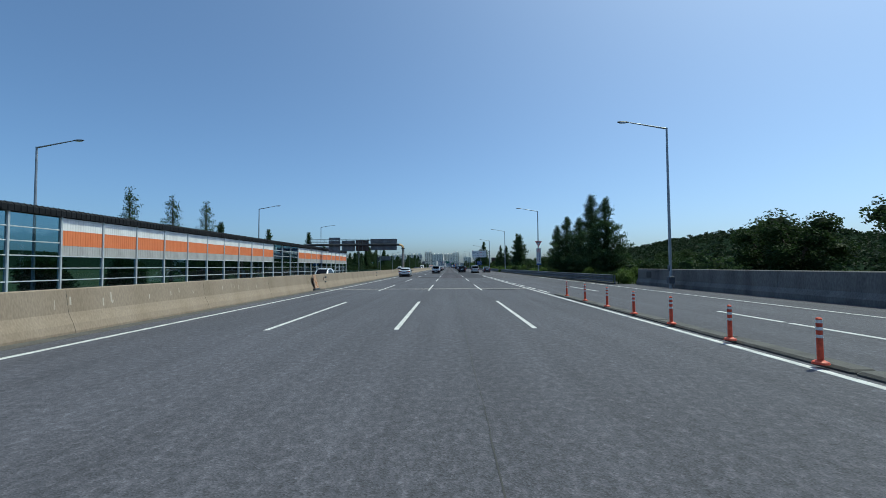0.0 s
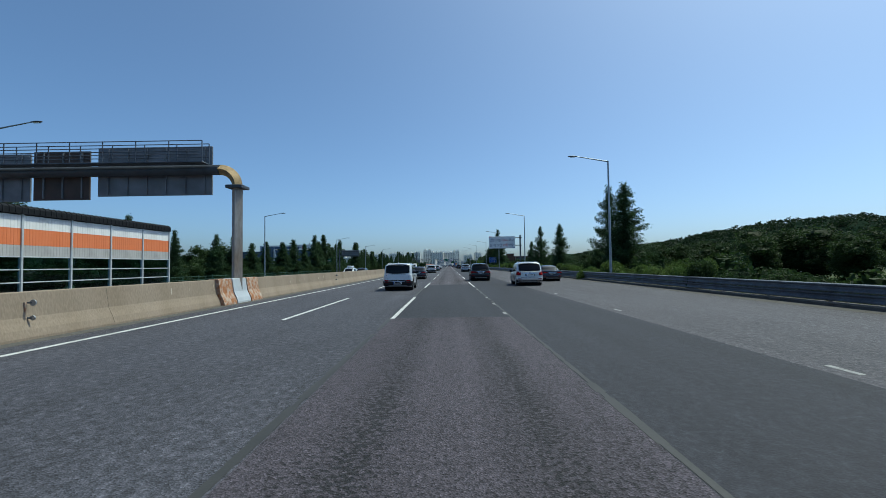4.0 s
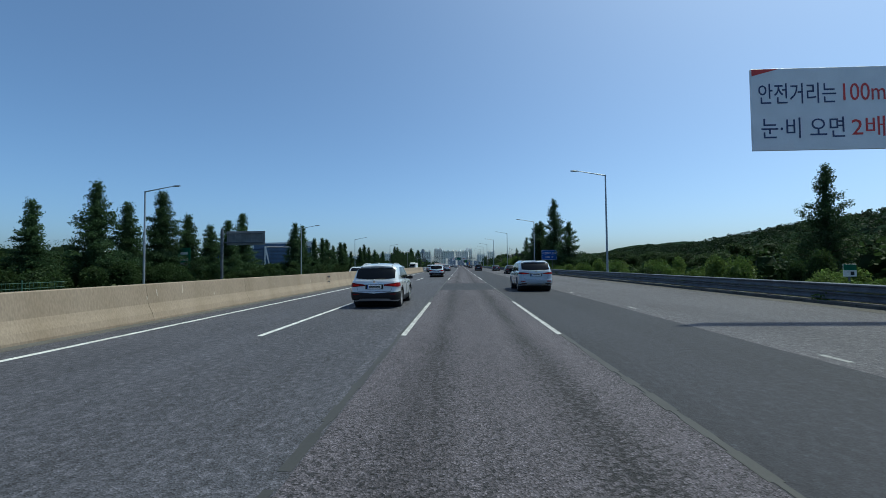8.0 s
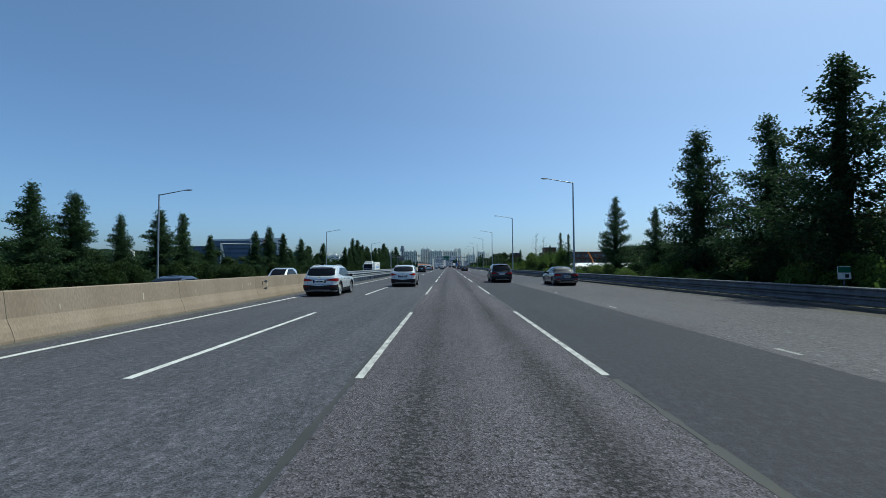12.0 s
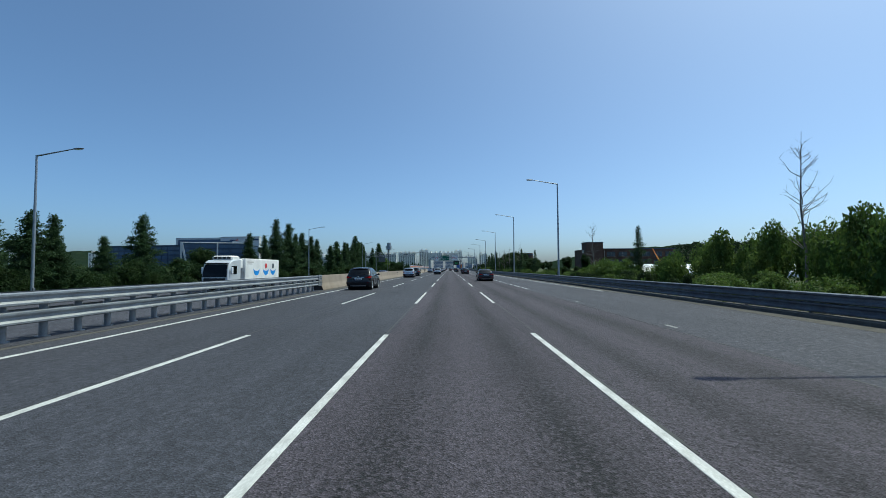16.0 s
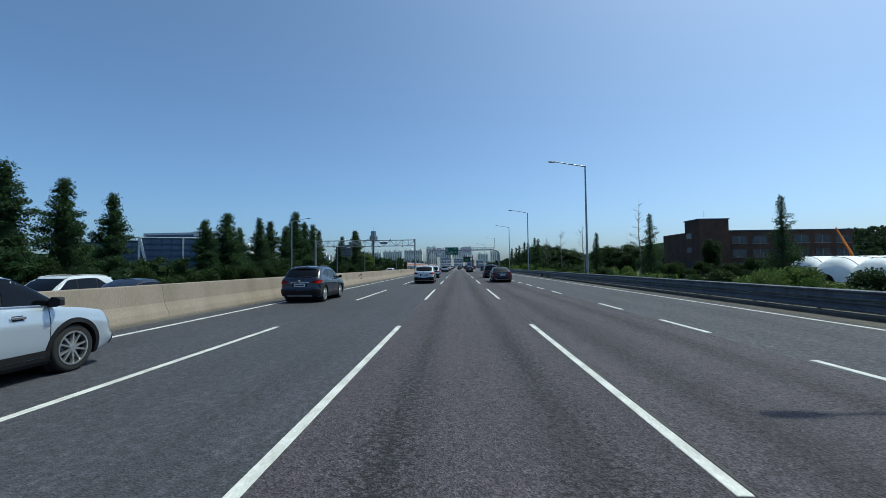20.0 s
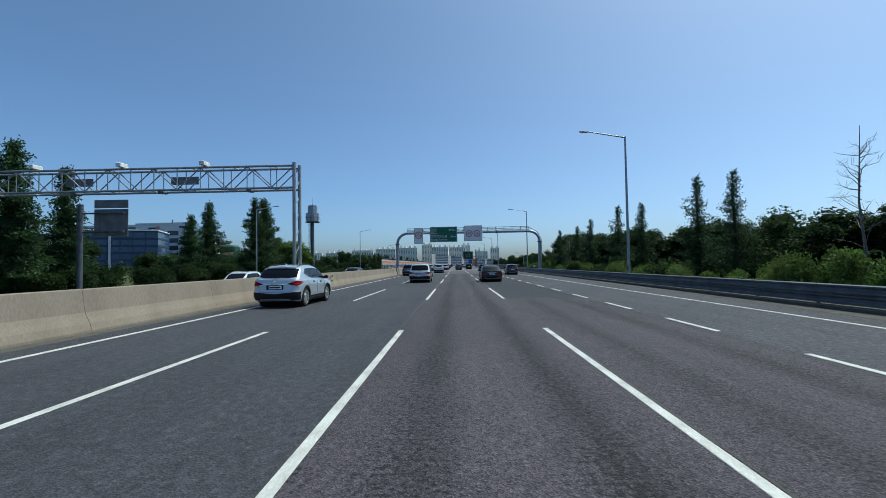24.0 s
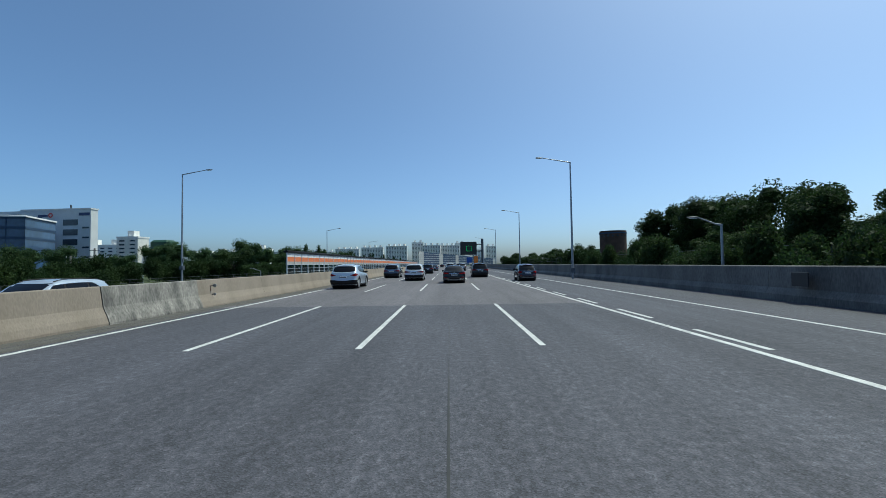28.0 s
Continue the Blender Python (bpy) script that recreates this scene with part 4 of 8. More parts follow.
base = street_lamp(10.4, 3.2, "slim grey steel street lamp with one long arm")
base.matrix_basis = pose(14.8, 27.6, 0.75)
RIGHT = [(13.75, 66.4, 10.3), (13.75, 107, 10.4), (13.8, 148.8, 10.45), (13.75, 188.9, 10.25), (13.9, 231.3, 9.9), (12.7, 268.9, 10.35), (11.65, 305.7, 10.6), (11.55, 343.7, 10.75), (11.55, 376, 10.9),
         (11.6, 408.5, 10.7), (12.2, 445.6, 10.95), (12.35, 475.0, 10.95), (12.95, 524.1, 11.35), (11.95, 570.0, 11.4), (13.7, 612, 11.4), (13.7, 655, 11.4), (13.7, 700, 11.4), (13.7, 745, 11.4), (13.7, 800, 11.4)]
for x, y, z in RIGHT:
    copy_thing(base, pose(x, y, z - 10.4))
LEFT = [(28, 10.4), (64.6, 10.8), (97.5, 10.9), (140, 10.0), (185.5, 8.8), (225.5, 8.7), (266.5, 9.0), (327, 9.9), (387.8, 10.0), (445, 10.0), (506, 10.2), (576, 12.2), (634, 10.3), (690, 10.2), (750, 10.2)]
for y, z in LEFT:
    copy_thing(base, pose(-29.9, y, z - 10.4, 0, 0, 180))

lamp = street_lamp(5.0, 1.9, "short grey street lamp on the lower road behind the parapet")
lamp.matrix_basis = pose(17.0, 555.0, -1.15)

# lower road beyond the opposite verge
for x, y, top, turn in ((-36, 559, 1.6, 180), (-51, 599.5, 0.7, 0), (-31.5, 600, 1.2, 0)):
    copy_thing(lamp, pose(x, y, top - 5.2, 0, 0, turn))
pole_ = thing("utility_pole", (-60, 600.5, -1.4), "grey concrete utility pole with short crossarms", "utility pole", "utility poles beyond the opposite verge")
part("pole", Shape().tube([(0, 0, -0.4), (0, 0, 6.6)], [0.2, 0.14], 10), "post_grey", pole_, smooth=40)
for z in (5.2, 6.2):
    part("crossarm", Shape().box(-0.9, -0.06, z, 0.9, 0.06, z + 0.12), "steel_dull", pole_)
    for x in (-0.75, 0.75):
        part("insulator", Shape().tube([(x, 0, z + 0.12), (x, 0, z + 0.34)], [0.05, 0.035], 6), "cladding", pole_)
copy_thing(pole_, pose(-65, 601.5, -2.6))


def wire_fence(x, y0, y1, foot, top, label):
    ob = thing("wire_fence", (x, y0, foot), label, "fence", kind="structure")
    h = top - foot
    upright_ = Shape().tube([(0, 0, -0.4), (0, 0, h)], 0.03, 6).mesh("post")
    upright_.materials.append(M["steel_dark"])
    for k in range(int((y1 - y0) / 4) + 1):
        part("post", upright_, "steel_dark", ob, at=(0, 4 * k, 0))
    for k in range(5):
        z = h * (0.2 + 0.2 * k) - 0.02
        part("wire", Shape().tube([(0, 0, z), (0, y1 - y0, z)], 0.012, 4), "steel_dark", ob)


wire_fence(-30.6, 545, 640, -1.0, 0.6, "low dark wire fence along the opposite verge")
wire_fence(22, 545, 650, -0.8, 2.5, "dark wire fence behind the bridge parapet")

# ---- signs ----
# warning triangle and safety banner on a lamp pole
ob = thing("warning_sign", (13.75, 66.15, 5.2), "downward white triangle sign with a red border", "road sign")
tri_ = lambda r, y: [(r * math.cos(a), y, r * math.sin(a)) for a in (radians(-90), radians(30), radians(150))]
part("plate", Shape().rings([tri_(0.62, 0.0), tri_(0.62, -0.02)]), "ink_red", ob)
part("face", Shape().rings([tri_(0.4, -0.021), tri_(0.4, -0.028)]), "ink_white", ob)
part("clamp", Shape().tube([(0, 0, 0.1), (0, 0.3, 0.1)], 0.03, 6), "steel", ob)
part("word_bar", Shape().box(-0.2, -0.034, 0.06, 0.2, -0.029, 0.14), "ink_black", ob)
ob = thing("safety_banner", (13.75, 66.1, 0), "tall white safety banner with blue and red vertical print", "banner")
part("cloth", Shape().slab(-0.36, -0.03, 1.75, 0.36, 0.0, 4.35, 0.01), "sign_white", ob)
part("foot_band", Shape().box(-0.36, -0.036, 1.75, 0.36, -0.031, 1.98), "sign_blue", ob)
part("bracket", Shape().tube([(-0.4, -0.02, 4.37), (0.4, -0.02, 4.37)], 0.025, 6), "steel", ob)
for z in (1.9, 4.3):
    part("clamp", Shape().tube([(0, -0.01, z), (0, 0.3, z)], 0.03, 6), "steel", ob)
part("ring_mark", Shape().ring((0, -0.032, 3.98), (0, -1, 0), 0.19, 0.25, 0.006), "ink_red", ob)
part("slash_mark", Shape().tube([(-0.15, -0.036, 4.13), (0.15, -0.036, 3.83)], 0.025, 4), "ink_red", ob)
for k, ch in enumerate("보행자발견시"):
    lettering(ch, 0.2, 0.2, (-0.28, -0.032, 3.42 - 0.24 * k), ob, "sign_blue" if k < 3 else "ink_red")
for k in range(6):
    part("bar", Shape().box(0.06, -0.037, 3.46 - 0.24 * k, 0.24, -0.031, 3.6 - 0.24 * k), "sign_blue", ob)

# white distance sign on a cantilever
ob = thing("distance_sign", (0, 159.4, 0), "white cantilever sign with navy and red print on safe distance", "road sign")
part("board", Shape().slab(8.3, -0.04, 4.93, 13.65, 0.04, 7.4, 0.01), "sign_white", ob)
part("post", Shape().tube([(14.75, 0.1, -0.6), (14.75, 0.1, 7.65)], 0.16, 14), "steel_dull", ob, smooth=40)
for z in (5.55, 7.1):
    part("arm", Shape().tube([(11.5, 0.12, z), (15.1, 0.12, z)], 0.08, 10), "steel_dull", ob, smooth=40)
    part("collar", Shape().ring((14.75, 0.1, z - 0.12), (0, 0, 1), 0.155, 0.23, 0.24, 14), "steel_dark", ob)
lettering("안전거리는", 2.25, 0.62, (8.5, -0.042, 6.32), ob, "ink")
lettering("100m", 1.2, 0.52, (10.95, -0.042, 6.38), ob, "ink_red")
lettering("이상!", 1.05, 0.6, (12.4, -0.042, 6.34), ob, "ink")
lettering("눈·비 오면", 2.4, 0.62, (8.55, -0.042, 5.28), ob, "ink")
lettering("2배", 0.95, 0.6, (11.15, -0.042, 5.3), ob, "ink_red")
lettering("이상!", 1.15, 0.6, (12.3, -0.042, 5.3), ob, "ink")
part("corner_mark", Shape().rings([[(8.32, -0.046, 7.38), (8.32, -0.046, 7.18), (9.1, -0.046, 7.38)], [(8.32, -0.041, 7.38), (8.32, -0.041, 7.18), (9.1, -0.041, 7.38)]]), "ink_red", ob)
part("corner_mark", Shape().rings([[(13.62, -0.046, 4.95), (13.62, -0.046, 5.15), (12.9, -0.046, 4.95)], [(13.62, -0.041, 4.95), (13.62, -0.041, 5.15), (12.9, -0.041, 4.95)]]), "sign_blue", ob)

# blue sign on two legs
ob = thing("lane_sign", (0, 227.5, 0), "blue two-legged sign announcing variable lanes", "road sign")
part("board", Shape().slab(14.58, -0.04, 2.38, 17.43, 0.0, 4.22, 0.01), "sign_blue", ob)
for x in (15.15, 16.6):
    part("leg", Shape().tube([(x, 0.08, -0.6), (x, 0.08, 4.1)], 0.08, 10), "steel_dull", ob, smooth=40)
for a, b, c, d in ((14.64, 2.44, 17.37, 2.47), (14.64, 4.13, 17.37, 4.16), (14.64, 2.44, 14.67, 4.16), (17.34, 2.44, 17.37, 4.16)):
    part("border", Shape().box(a, -0.046, b, c, -0.04, d), "ink_white", ob)
lettering("가변차로 운영", 2.4, 0.42, (14.78, -0.042, 3.4), ob, "ink_white")
lettering("400m 앞", 1.4, 0.4, (15.28, -0.042, 2.72), ob, "ink_white")


def kilometre_plate(x, y):
    ob = thing("kilometre_plate", (x, y, 0), "small green and white kilometre plate on a thin post", "road sign", "kilometre plates")
    part("post", Shape().tube([(0, 0.03, -0.5), (0, 0.03, 1.5)], 0.03, 8), "steel_dull", ob)
    part("plate", Shape().slab(-0.26, -0.01, 1.0, 0.26, 0.015, 1.5, 0.01), "ink_white", ob)
    part("band", Shape().box(-0.25, -0.016, 1.26, 0.25, -0.011, 1.49), "sign_green", ob)
    part("bar", Shape().box(0.02, -0.016, 1.06, 0.16, -0.011, 1.2), "ink_black", ob)


kilometre_plate(15.0, 164.1)
kilometre_plate(15.0, 240.2)
kilometre_plate(13.0, 517.0)


# ---- gantries ----
def bent_pipe(x_post, x_end, z_bend, z_beam, r, n=8):
    """Post rising from the ground, a quarter bend and a level beam."""
    d = 1 if x_end > x_post else -1
    rad = z_beam - z_bend
    pts = [(x_post, 0, -0.3), (x_post, 0, z_bend)]
    pts += [(x_post + d * rad * (1 - math.cos(a)), 0, z_bend + rad * math.sin(a)) for a in (math.pi / 2 * k / n for k in range(1, n + 1))]
    return pts + [(x_end, 0, z_beam)]


def walkway(ob, x0, x1, y, z, h, step=1.5):
    part("grating", Shape().slab(x0, y - 0.3, z - 0.05, x1, y + 0.3, z, 0.01), "steel_dull", ob)
    for yy in (y - 0.3, y + 0.3):
        for k in (0.33, 0.66, 1.0):
            part("hand_rail", Shape().tube([(x0, yy, z + h * k), (x1, yy, z + h * k)], 0.022, 6), "steel_dull", ob)
        n = max(2, round((x1 - x0) / step))
        for i in range(n + 1):
            x = x0 + (x1 - x0) * i / n
            part("stanchion", Shape().tube([(x, yy, z), (x, yy, z + h)], 0.024, 6), "steel_dull", ob)


ob = thing("sign_gantry", (0, 90.4, 0), "bent-pipe gantry carrying traffic signs seen from behind", "sign gantry")
pts = bent_pipe(-10.15, -31.0, 5.5, 6.35, 0.24, 12)
part("post", Shape().tube(pts[:2], 0.26, 4, square=True), "post_grey", ob)
# the bend is coloured gold for the sun on it, unlike its grey post
part("bend", Shape().tube(pts[1:-1], 0.25, 4, square=True), "sunlit_bend_and_tan", ob, smooth=40)
part("beam", Shape().tube(pts[-2:], 0.25, 12), "steel_dark", ob, smooth=40)
part("flange", Shape().slab(-10.55, -0.42, 5.42, -9.75, 0.42, 5.56, 0.02), "steel_dark", ob)
walkway(ob, -30.0, -11.4, -0.55, 6.6, 0.95)
for x0, x1, z0, z1, m, lab in ((-17.2, -11.55, 5.2, 7.6, "sign_back", "large grey sign back"), (-20.4, -17.6, 5.05, 7.45, "sign_brown", "dark brown sign back"),
                               (-23.4, -20.55, 5.0, 7.35, "sign_back", "grey sign back"), (-26.2, -23.75, 4.8, 7.3, "sign_back", "grey sign back"), (-26.2, -23.75, 7.36, 8.0, "sign_back", "small upper sign back")):
    part("sign_board", Shape().slab(x0, 0.32, z0, x1, 0.4, z1, 0.01), m, ob, lab)
    k = x0 + 0.5
    while k < x1 - 0.2:
        part("rib", Shape().box(k, 0.26, z0 + 0.08, k + 0.07, 0.32, z1 - 0.08), "sign_back", ob)
        k += 0.95
part("post", Shape().tube([(-31.0, 0, -0.6), (-31.0, 0, 6.35)], 0.22, 10), "steel_dull", ob, smooth=40)

ob = thing("sign_gantry", (0, 515.6, 0), "bent-pipe gantry over the road with direction and speed signs", "sign gantry", turn=-2.7)
left, right = bent_pipe(-10.3, 1.5, 5.2, 6.95, 0.2), bent_pipe(13.55, 1.5, 5.2, 6.95, 0.2)
for pts in (left, right):
    part("post", Shape().tube(pts[:2], 0.27, 14), "pole", ob, smooth=40)
    part("bend", Shape().tube(pts[1:-1], 0.22, 14), "pole", ob, smooth=40)
    part("beam", Shape().tube(pts[-2:], 0.2, 14), "pole", ob, smooth=40)
    part("flange", Shape().disc((pts[1][0], 0, 5.1), (0, 0, 1), 0.4, 0.12, 16), "steel_dark", ob)
for x in (1.5, 6.5, -3.0):
    part("flange", Shape().disc((x - 0.06, 0, 6.95), (1, 0, 0), 0.3, 0.12, 14), "steel_dark", ob)
walkway(ob, -8.6, 11.8, 0.3, 7.05, 0.72, 1.4)
for k in range(9):
    z = 1.2 + k * 0.42
    part("rung", Shape().tube([(13.9, 0.2, z), (13.9, 0.55, z)], 0.015, 5), "steel_dull", ob)
for yy in (0.2, 0.55):
    part("ladder_rail", Shape().tube([(13.9, yy, 0.8), (13.9, yy, 5.6), (13.2, yy, 6.9), (11.9, yy, 7.6)], 0.02, 5), "steel_dull", ob)


def sign_panel(ob, x0, x1, z0, z1, m, rim, inset=0.06, w=0.035):
    board = part("sign_board", Shape().slab(x0, -0.36, z0, x1, -0.28, z1, 0.02), m, ob)
    for a, b, c, d in ((x0 + inset, z0 + inset, x1 - inset, z0 + inset + w), (x0 + inset, z1 - inset - w, x1 - inset, z1 - inset), (x0 + inset, z0 + inset, x0 + inset + w, z1 - inset), (x1 - inset - w, z0 + inset, x1 - inset, z1 - inset)):
        part("border", Shape().box(a, -0.366, b, c, -0.361, d), rim, board)
    for z in (z0 + 0.4, z1 - 0.4):
        part("bracket", Shape().slab(x0 + 0.2, -0.28, z - 0.05, x1 - 0.2, -0.18, z + 0.05, 0.01), "steel_dull", board)
    return board


sign_panel(ob, -7.38, -5.87, 5.15, 7.86, "sign_white", "ink_black")
part("red_ring", Shape().ring((-6.62, -0.362, 6.62), (0, -1, 0), 0.48, 0.61, 0.008), "ink_red", ob)
lettering("100m", 0.6, 0.2, (-6.92, -0.364, 6.72), ob, "ink_black")
part("car_mark", Shape().slab(-7.02, -0.372, 6.46, -6.76, -0.362, 6.58, 0.004), "ink_black", ob)
part("car_mark", Shape().slab(-6.48, -0.372, 6.46, -6.22, -0.362, 6.58, 0.004), "ink_black", ob)
part("arrow_mark", Shape().box(-6.78, -0.37, 6.36, -6.46, -0.364, 6.4), "ink_black", ob)
sign_panel(ob, -4.7, -0.1, 5.38, 7.95, "sign_green", "ink_white")
lettering("일산", 0.95, 0.5, (-4.5, -0.364, 7.2), ob, "ink_white")
lettering("Ilsan", 1.0, 0.36, (-4.46, -0.364, 6.72), ob, "ink_white")
lettering("경부고속도로", 2.65, 0.48, (-4.48, -0.364, 6.1), ob, "ink_white")
lettering("Gyeongbu Expressway", 2.7, 0.42, (-4.46, -0.364, 5.55), ob, "ink_white")
lettering("61", 0.58, 0.42, (-1.5, -0.364, 7.26), ob, "ink_white")
lettering("km", 0.48, 0.28, (-0.86, -0.364, 7.26), ob, "ink_white")
lettering("3", 0.28, 0.42, (-1.22, -0.364, 6.14), ob, "ink_white")
lettering("km", 0.48, 0.28, (-0.86, -0.364, 6.14), ob, "ink_white")
sign_panel(ob, 1.0, 4.1, 5.47, 8.08, "sign_white", "ink_black")
for x, word, w in ((1.9, "100", 0.66), (3.2, "50", 0.5)):
    part("red_ring", Shape().ring((x, -0.362, 6.72), (0, -1, 0), 0.45, 0.57, 0.008), "ink_red", ob)
    lettering(word, w, 0.4, (x - w / 2, -0.364, 6.54), ob, "ink_black")
part("underline", Shape().box(2.92, -0.37, 6.4, 3.48, -0.364, 6.45), "ink_black", ob)

# lattice camera gantry over the opposite carriageway
ob = thing("camera_gantry", (0, 469, 0), "galvanised lattice gantry with traffic cameras", "gantry")
X0, X1, Z0, Z1 = -33.5, -10.2, 6.45, 7.8
for yy in (-0.45, 0.45):
    for z in (Z0, Z1):
        part("chord", Shape().tube([(X0, yy, z), (X1, yy, z)], 0.07, 8), "steel", ob)
    n = 16
    for i in range(n):
        xa, xb = X0 + (X1 - X0) * i / n, X0 + (X1 - X0) * (i + 1) / n
        a, b = (Z0, Z1) if i % 2 else (Z1, Z0)
        part("brace", Shape().tube([(xa, yy, a), (xb, yy, b)], 0.035, 6), "steel", ob)
        part("upright", Shape().tube([(xb, yy, Z0), (xb, yy, Z1)], 0.03, 6), "steel", ob)
for x in (X0, X1):
    for yy in (-0.45, 0.45):
        part("leg", Shape().tube([(x, yy, -0.6), (x, yy, Z1 + 0.2)], 0.11, 10), "steel", ob, smooth=40)
    for k in range(6):
        part("brace", Shape().tube([(x, -0.45, 1.2 + k), (x, 0.45, 2.0 + k)], 0.03, 6), "steel", ob)
for i in range(9):
    x = X0 + (X1 - X0) * (i + 0.5) / 9
    part("tie", Shape().tube([(x, -0.45, Z1), (x, 0.45, Z1)], 0.03, 6), "steel", ob)
    part("tie", Shape().tube([(x, -0.45, Z0), (x, 0.45, Z0)], 0.03, 6), "steel", ob)
for x in (-26.5, -21, -15.8):
    cam_box = part("traffic_camera", Shape().slab(x - 0.16, -0.75, Z1 + 0.12, x + 0.16, -0.05, Z1 + 0.36, 0.03), "nw_white", ob)
    part("bracket", Shape().tube([(x, -0.4, Z1), (x, -0.4, Z1 + 0.14)], 0.03, 6), "steel", ob)
for x in (-29, -24, -18.5, -13):
    part("sensor", Shape().tube([(x, -0.55, Z0 - 0.14), (x, 0.1, Z0 - 0.1)], [0.12, 0.09], 10), "steel_dull", ob, smooth=40)
for x in (-24.5, -17.6):
    part("lane_board", Shape().slab(x - 0.9, 0.5, Z0 + 0.5, x + 0.9, 0.56, Z0 + 1.0, 0.01), "sign_back", ob)
part("foot_casing", Shape().extrude([(x + (0.2 if x > -10.2 else -0.2), z + 0.04) for x, z in PROFILE], -2.2, 2.2), "barrier_pale", ob)


def rear_sign(x0, x1, y, z0, z1, xp, double, label):
    """A cantilever sign of the other direction, its back towards us."""
    ob = thing("cantilever_sign", (0, y, 0), label, "road sign", "signs of the opposite carriageway")
    part("sign_board", Shape().slab(x0, 0.16, z0, x1, 0.22, z1, 0.01), "sign_back", ob)
    if double:
        part("sign_board", Shape().slab(x0, 0.16, z1 + 0.08, x1, 0.22, z1 + 0.75, 0.01), "sign_back", ob)
    for z in (z0 + 0.35, z1 - 0.35):
        part("arm", Shape().tube([(xp, 0, z), (x1 - 0.2, 0, z)], 0.07, 8), "steel_dull", ob)
    k = x0 + 0.4
    while k < x1:
        part("rib", Shape().box(k, 0.1, z0 + 0.1, k + 0.06, 0.16, z1 - 0.1), "sign_back", ob)
        k += 0.8
    part("post", Shape().tube([(xp, 0, -0.9), (xp, 0, z1 + 0.3)], 0.2, 12), "steel_dull", ob, smooth=40)
    part("post_cap", Shape().disc((xp, 0, z1 + 0.3), (0, 0, 1), 0.23, 0.08, 12), "steel_dark", ob)


rear_sign(-34.0, -28.4, 207.1, 4.75, 6.75, -34.6, False, "grey back of a cantilever sign on a thick post")
rear_sign(-29.6, -26.8, 476.5, 4.3, 6.5, -30.6, True, "grey back of a two-part cantilever sign")
ob = thing("road_sign", (-36.5, 201.5, 0), "small green sign with white marks on a thin post", "road sign")
part("plate", Shape().slab(-0.85, -0.02, 1.6, 0.85, 0.02, 4.2, 0.02), "sign_green", ob)
part("post", Shape().tube([(0, 0.06, -1.2), (0, 0.06, 4.0)], 0.06, 8), "steel_dull", ob)
for z in (1.9, 2.5, 3.3):
    part("bar", Shape().box(-0.5, -0.028, z, 0.5, -0.021, z + 0.35), "ink_white", ob)

# variable message sign ahead
ob = thing("message_sign", (0, 645, 0), "black variable message sign on a cantilever post", "message sign")
part("cabinet", Shape().slab(3.1, -0.1, 4.0, 7.5, 0.5, 7.5, 0.04), "ink_black", ob)
part("post", Shape().tube([(9.0, 0.2, -0.3), (9.0, 0.2, 8.3)], 0.28, 14), "steel_dark", ob, smooth=40)
for z in (5.0, 6.8):
    part("arm", Shape().tube([(7.4, 0.2, z), (9.0, 0.2, z)], 0.14, 8), "steel_dark", ob)
m_green = mat("lit green diodes", (0.05, 0.6, 0.12), 0.5)
m_green.node_tree.nodes["Principled BSDF"].inputs["Emission Color"].default_value = (0.05, 0.9, 0.2, 1)
m_green.node_tree.nodes["Principled BSDF"].inputs["Emission Strength"].default_value = 0.25
M["diode"] = m_green
for a, b, c, d in ((4.7, 5.0, 5.9, 5.07), (4.7, 5.0, 4.77, 6.4), (5.1, 6.33, 6.1, 6.4), (6.03, 5.0, 6.1, 6.4)):
    part("lit_bar", Shape().box(a, -0.12, b, c, -0.102, d), "diode", ob)
ob = thing("message_board", (8.2, 700, 0), "orange roadworks board with a blue plate", "road sign")
part("board", Shape().slab(1.6, -0.05, 0.8, 3.2, 0.05, 4.6, 0.02), "orange", ob)
part("board", Shape().slab(-1.2, -0.05, 2.0, 1.0, 0.05, 4.2, 0.02), "sign_blue", ob)
part("leg", Shape().tube([(0.9, 0.1, -0.2), (0.9, 0.1, 4.2)], 0.08, 8), "steel_dull", ob)
part("leg", Shape().tube([(2.4, 0.1, -0.2), (2.4, 0.1, 4.4)], 0.08, 8), "steel_dull", ob)


# ---- guide posts on the gore kerb ----
s = Shape()
for k in range(14):
    s.slab(5.44, -20 + k * 3, -0.1, 5.86, -17.04 + k * 3, 0.07, 0.04)
solid("gore_kerb", s, "kerb", "low dirty kerb under the orange guide posts", "kerb", kind="structure")
base = thing("guide_post", (0, 0, 0.07), "orange flexible guide post with white bands", "guide post", "guide posts along the exit lane")
part("tube", Shape().tube([(0, 0, 0.02), (0, 0, 0.7), (0, 0, 0.72)], [0.045, 0.042, 0.02], 14), "post_red", base, smooth=40)
part("foot", Shape().tube([(0, 0, 0), (0, 0, 0.03), (0, 0, 0.06)], [0.12, 0.11, 0.05], 14), "post_red", base, smooth=40)
for z in (0.4, 0.52, 0.63):
    part("band", Shape().tube([(0, 0, z), (0, 0, z + 0.05)], 0.047, 14), "band", base)
for y, x in ((6.6, 5.35), (9.1, 5.42), (11.5, 5.46), (14.1, 5.55), (16.9, 5.6), (20.1, 5.66)):
    copy_thing(base, pose(x, y, 0.07, rng.uniform(-2, 2), rng.uniform(-2, 2), rng.uniform(0, 90)))
base.matrix_basis = pose(5.33, 4.4, 0.07)

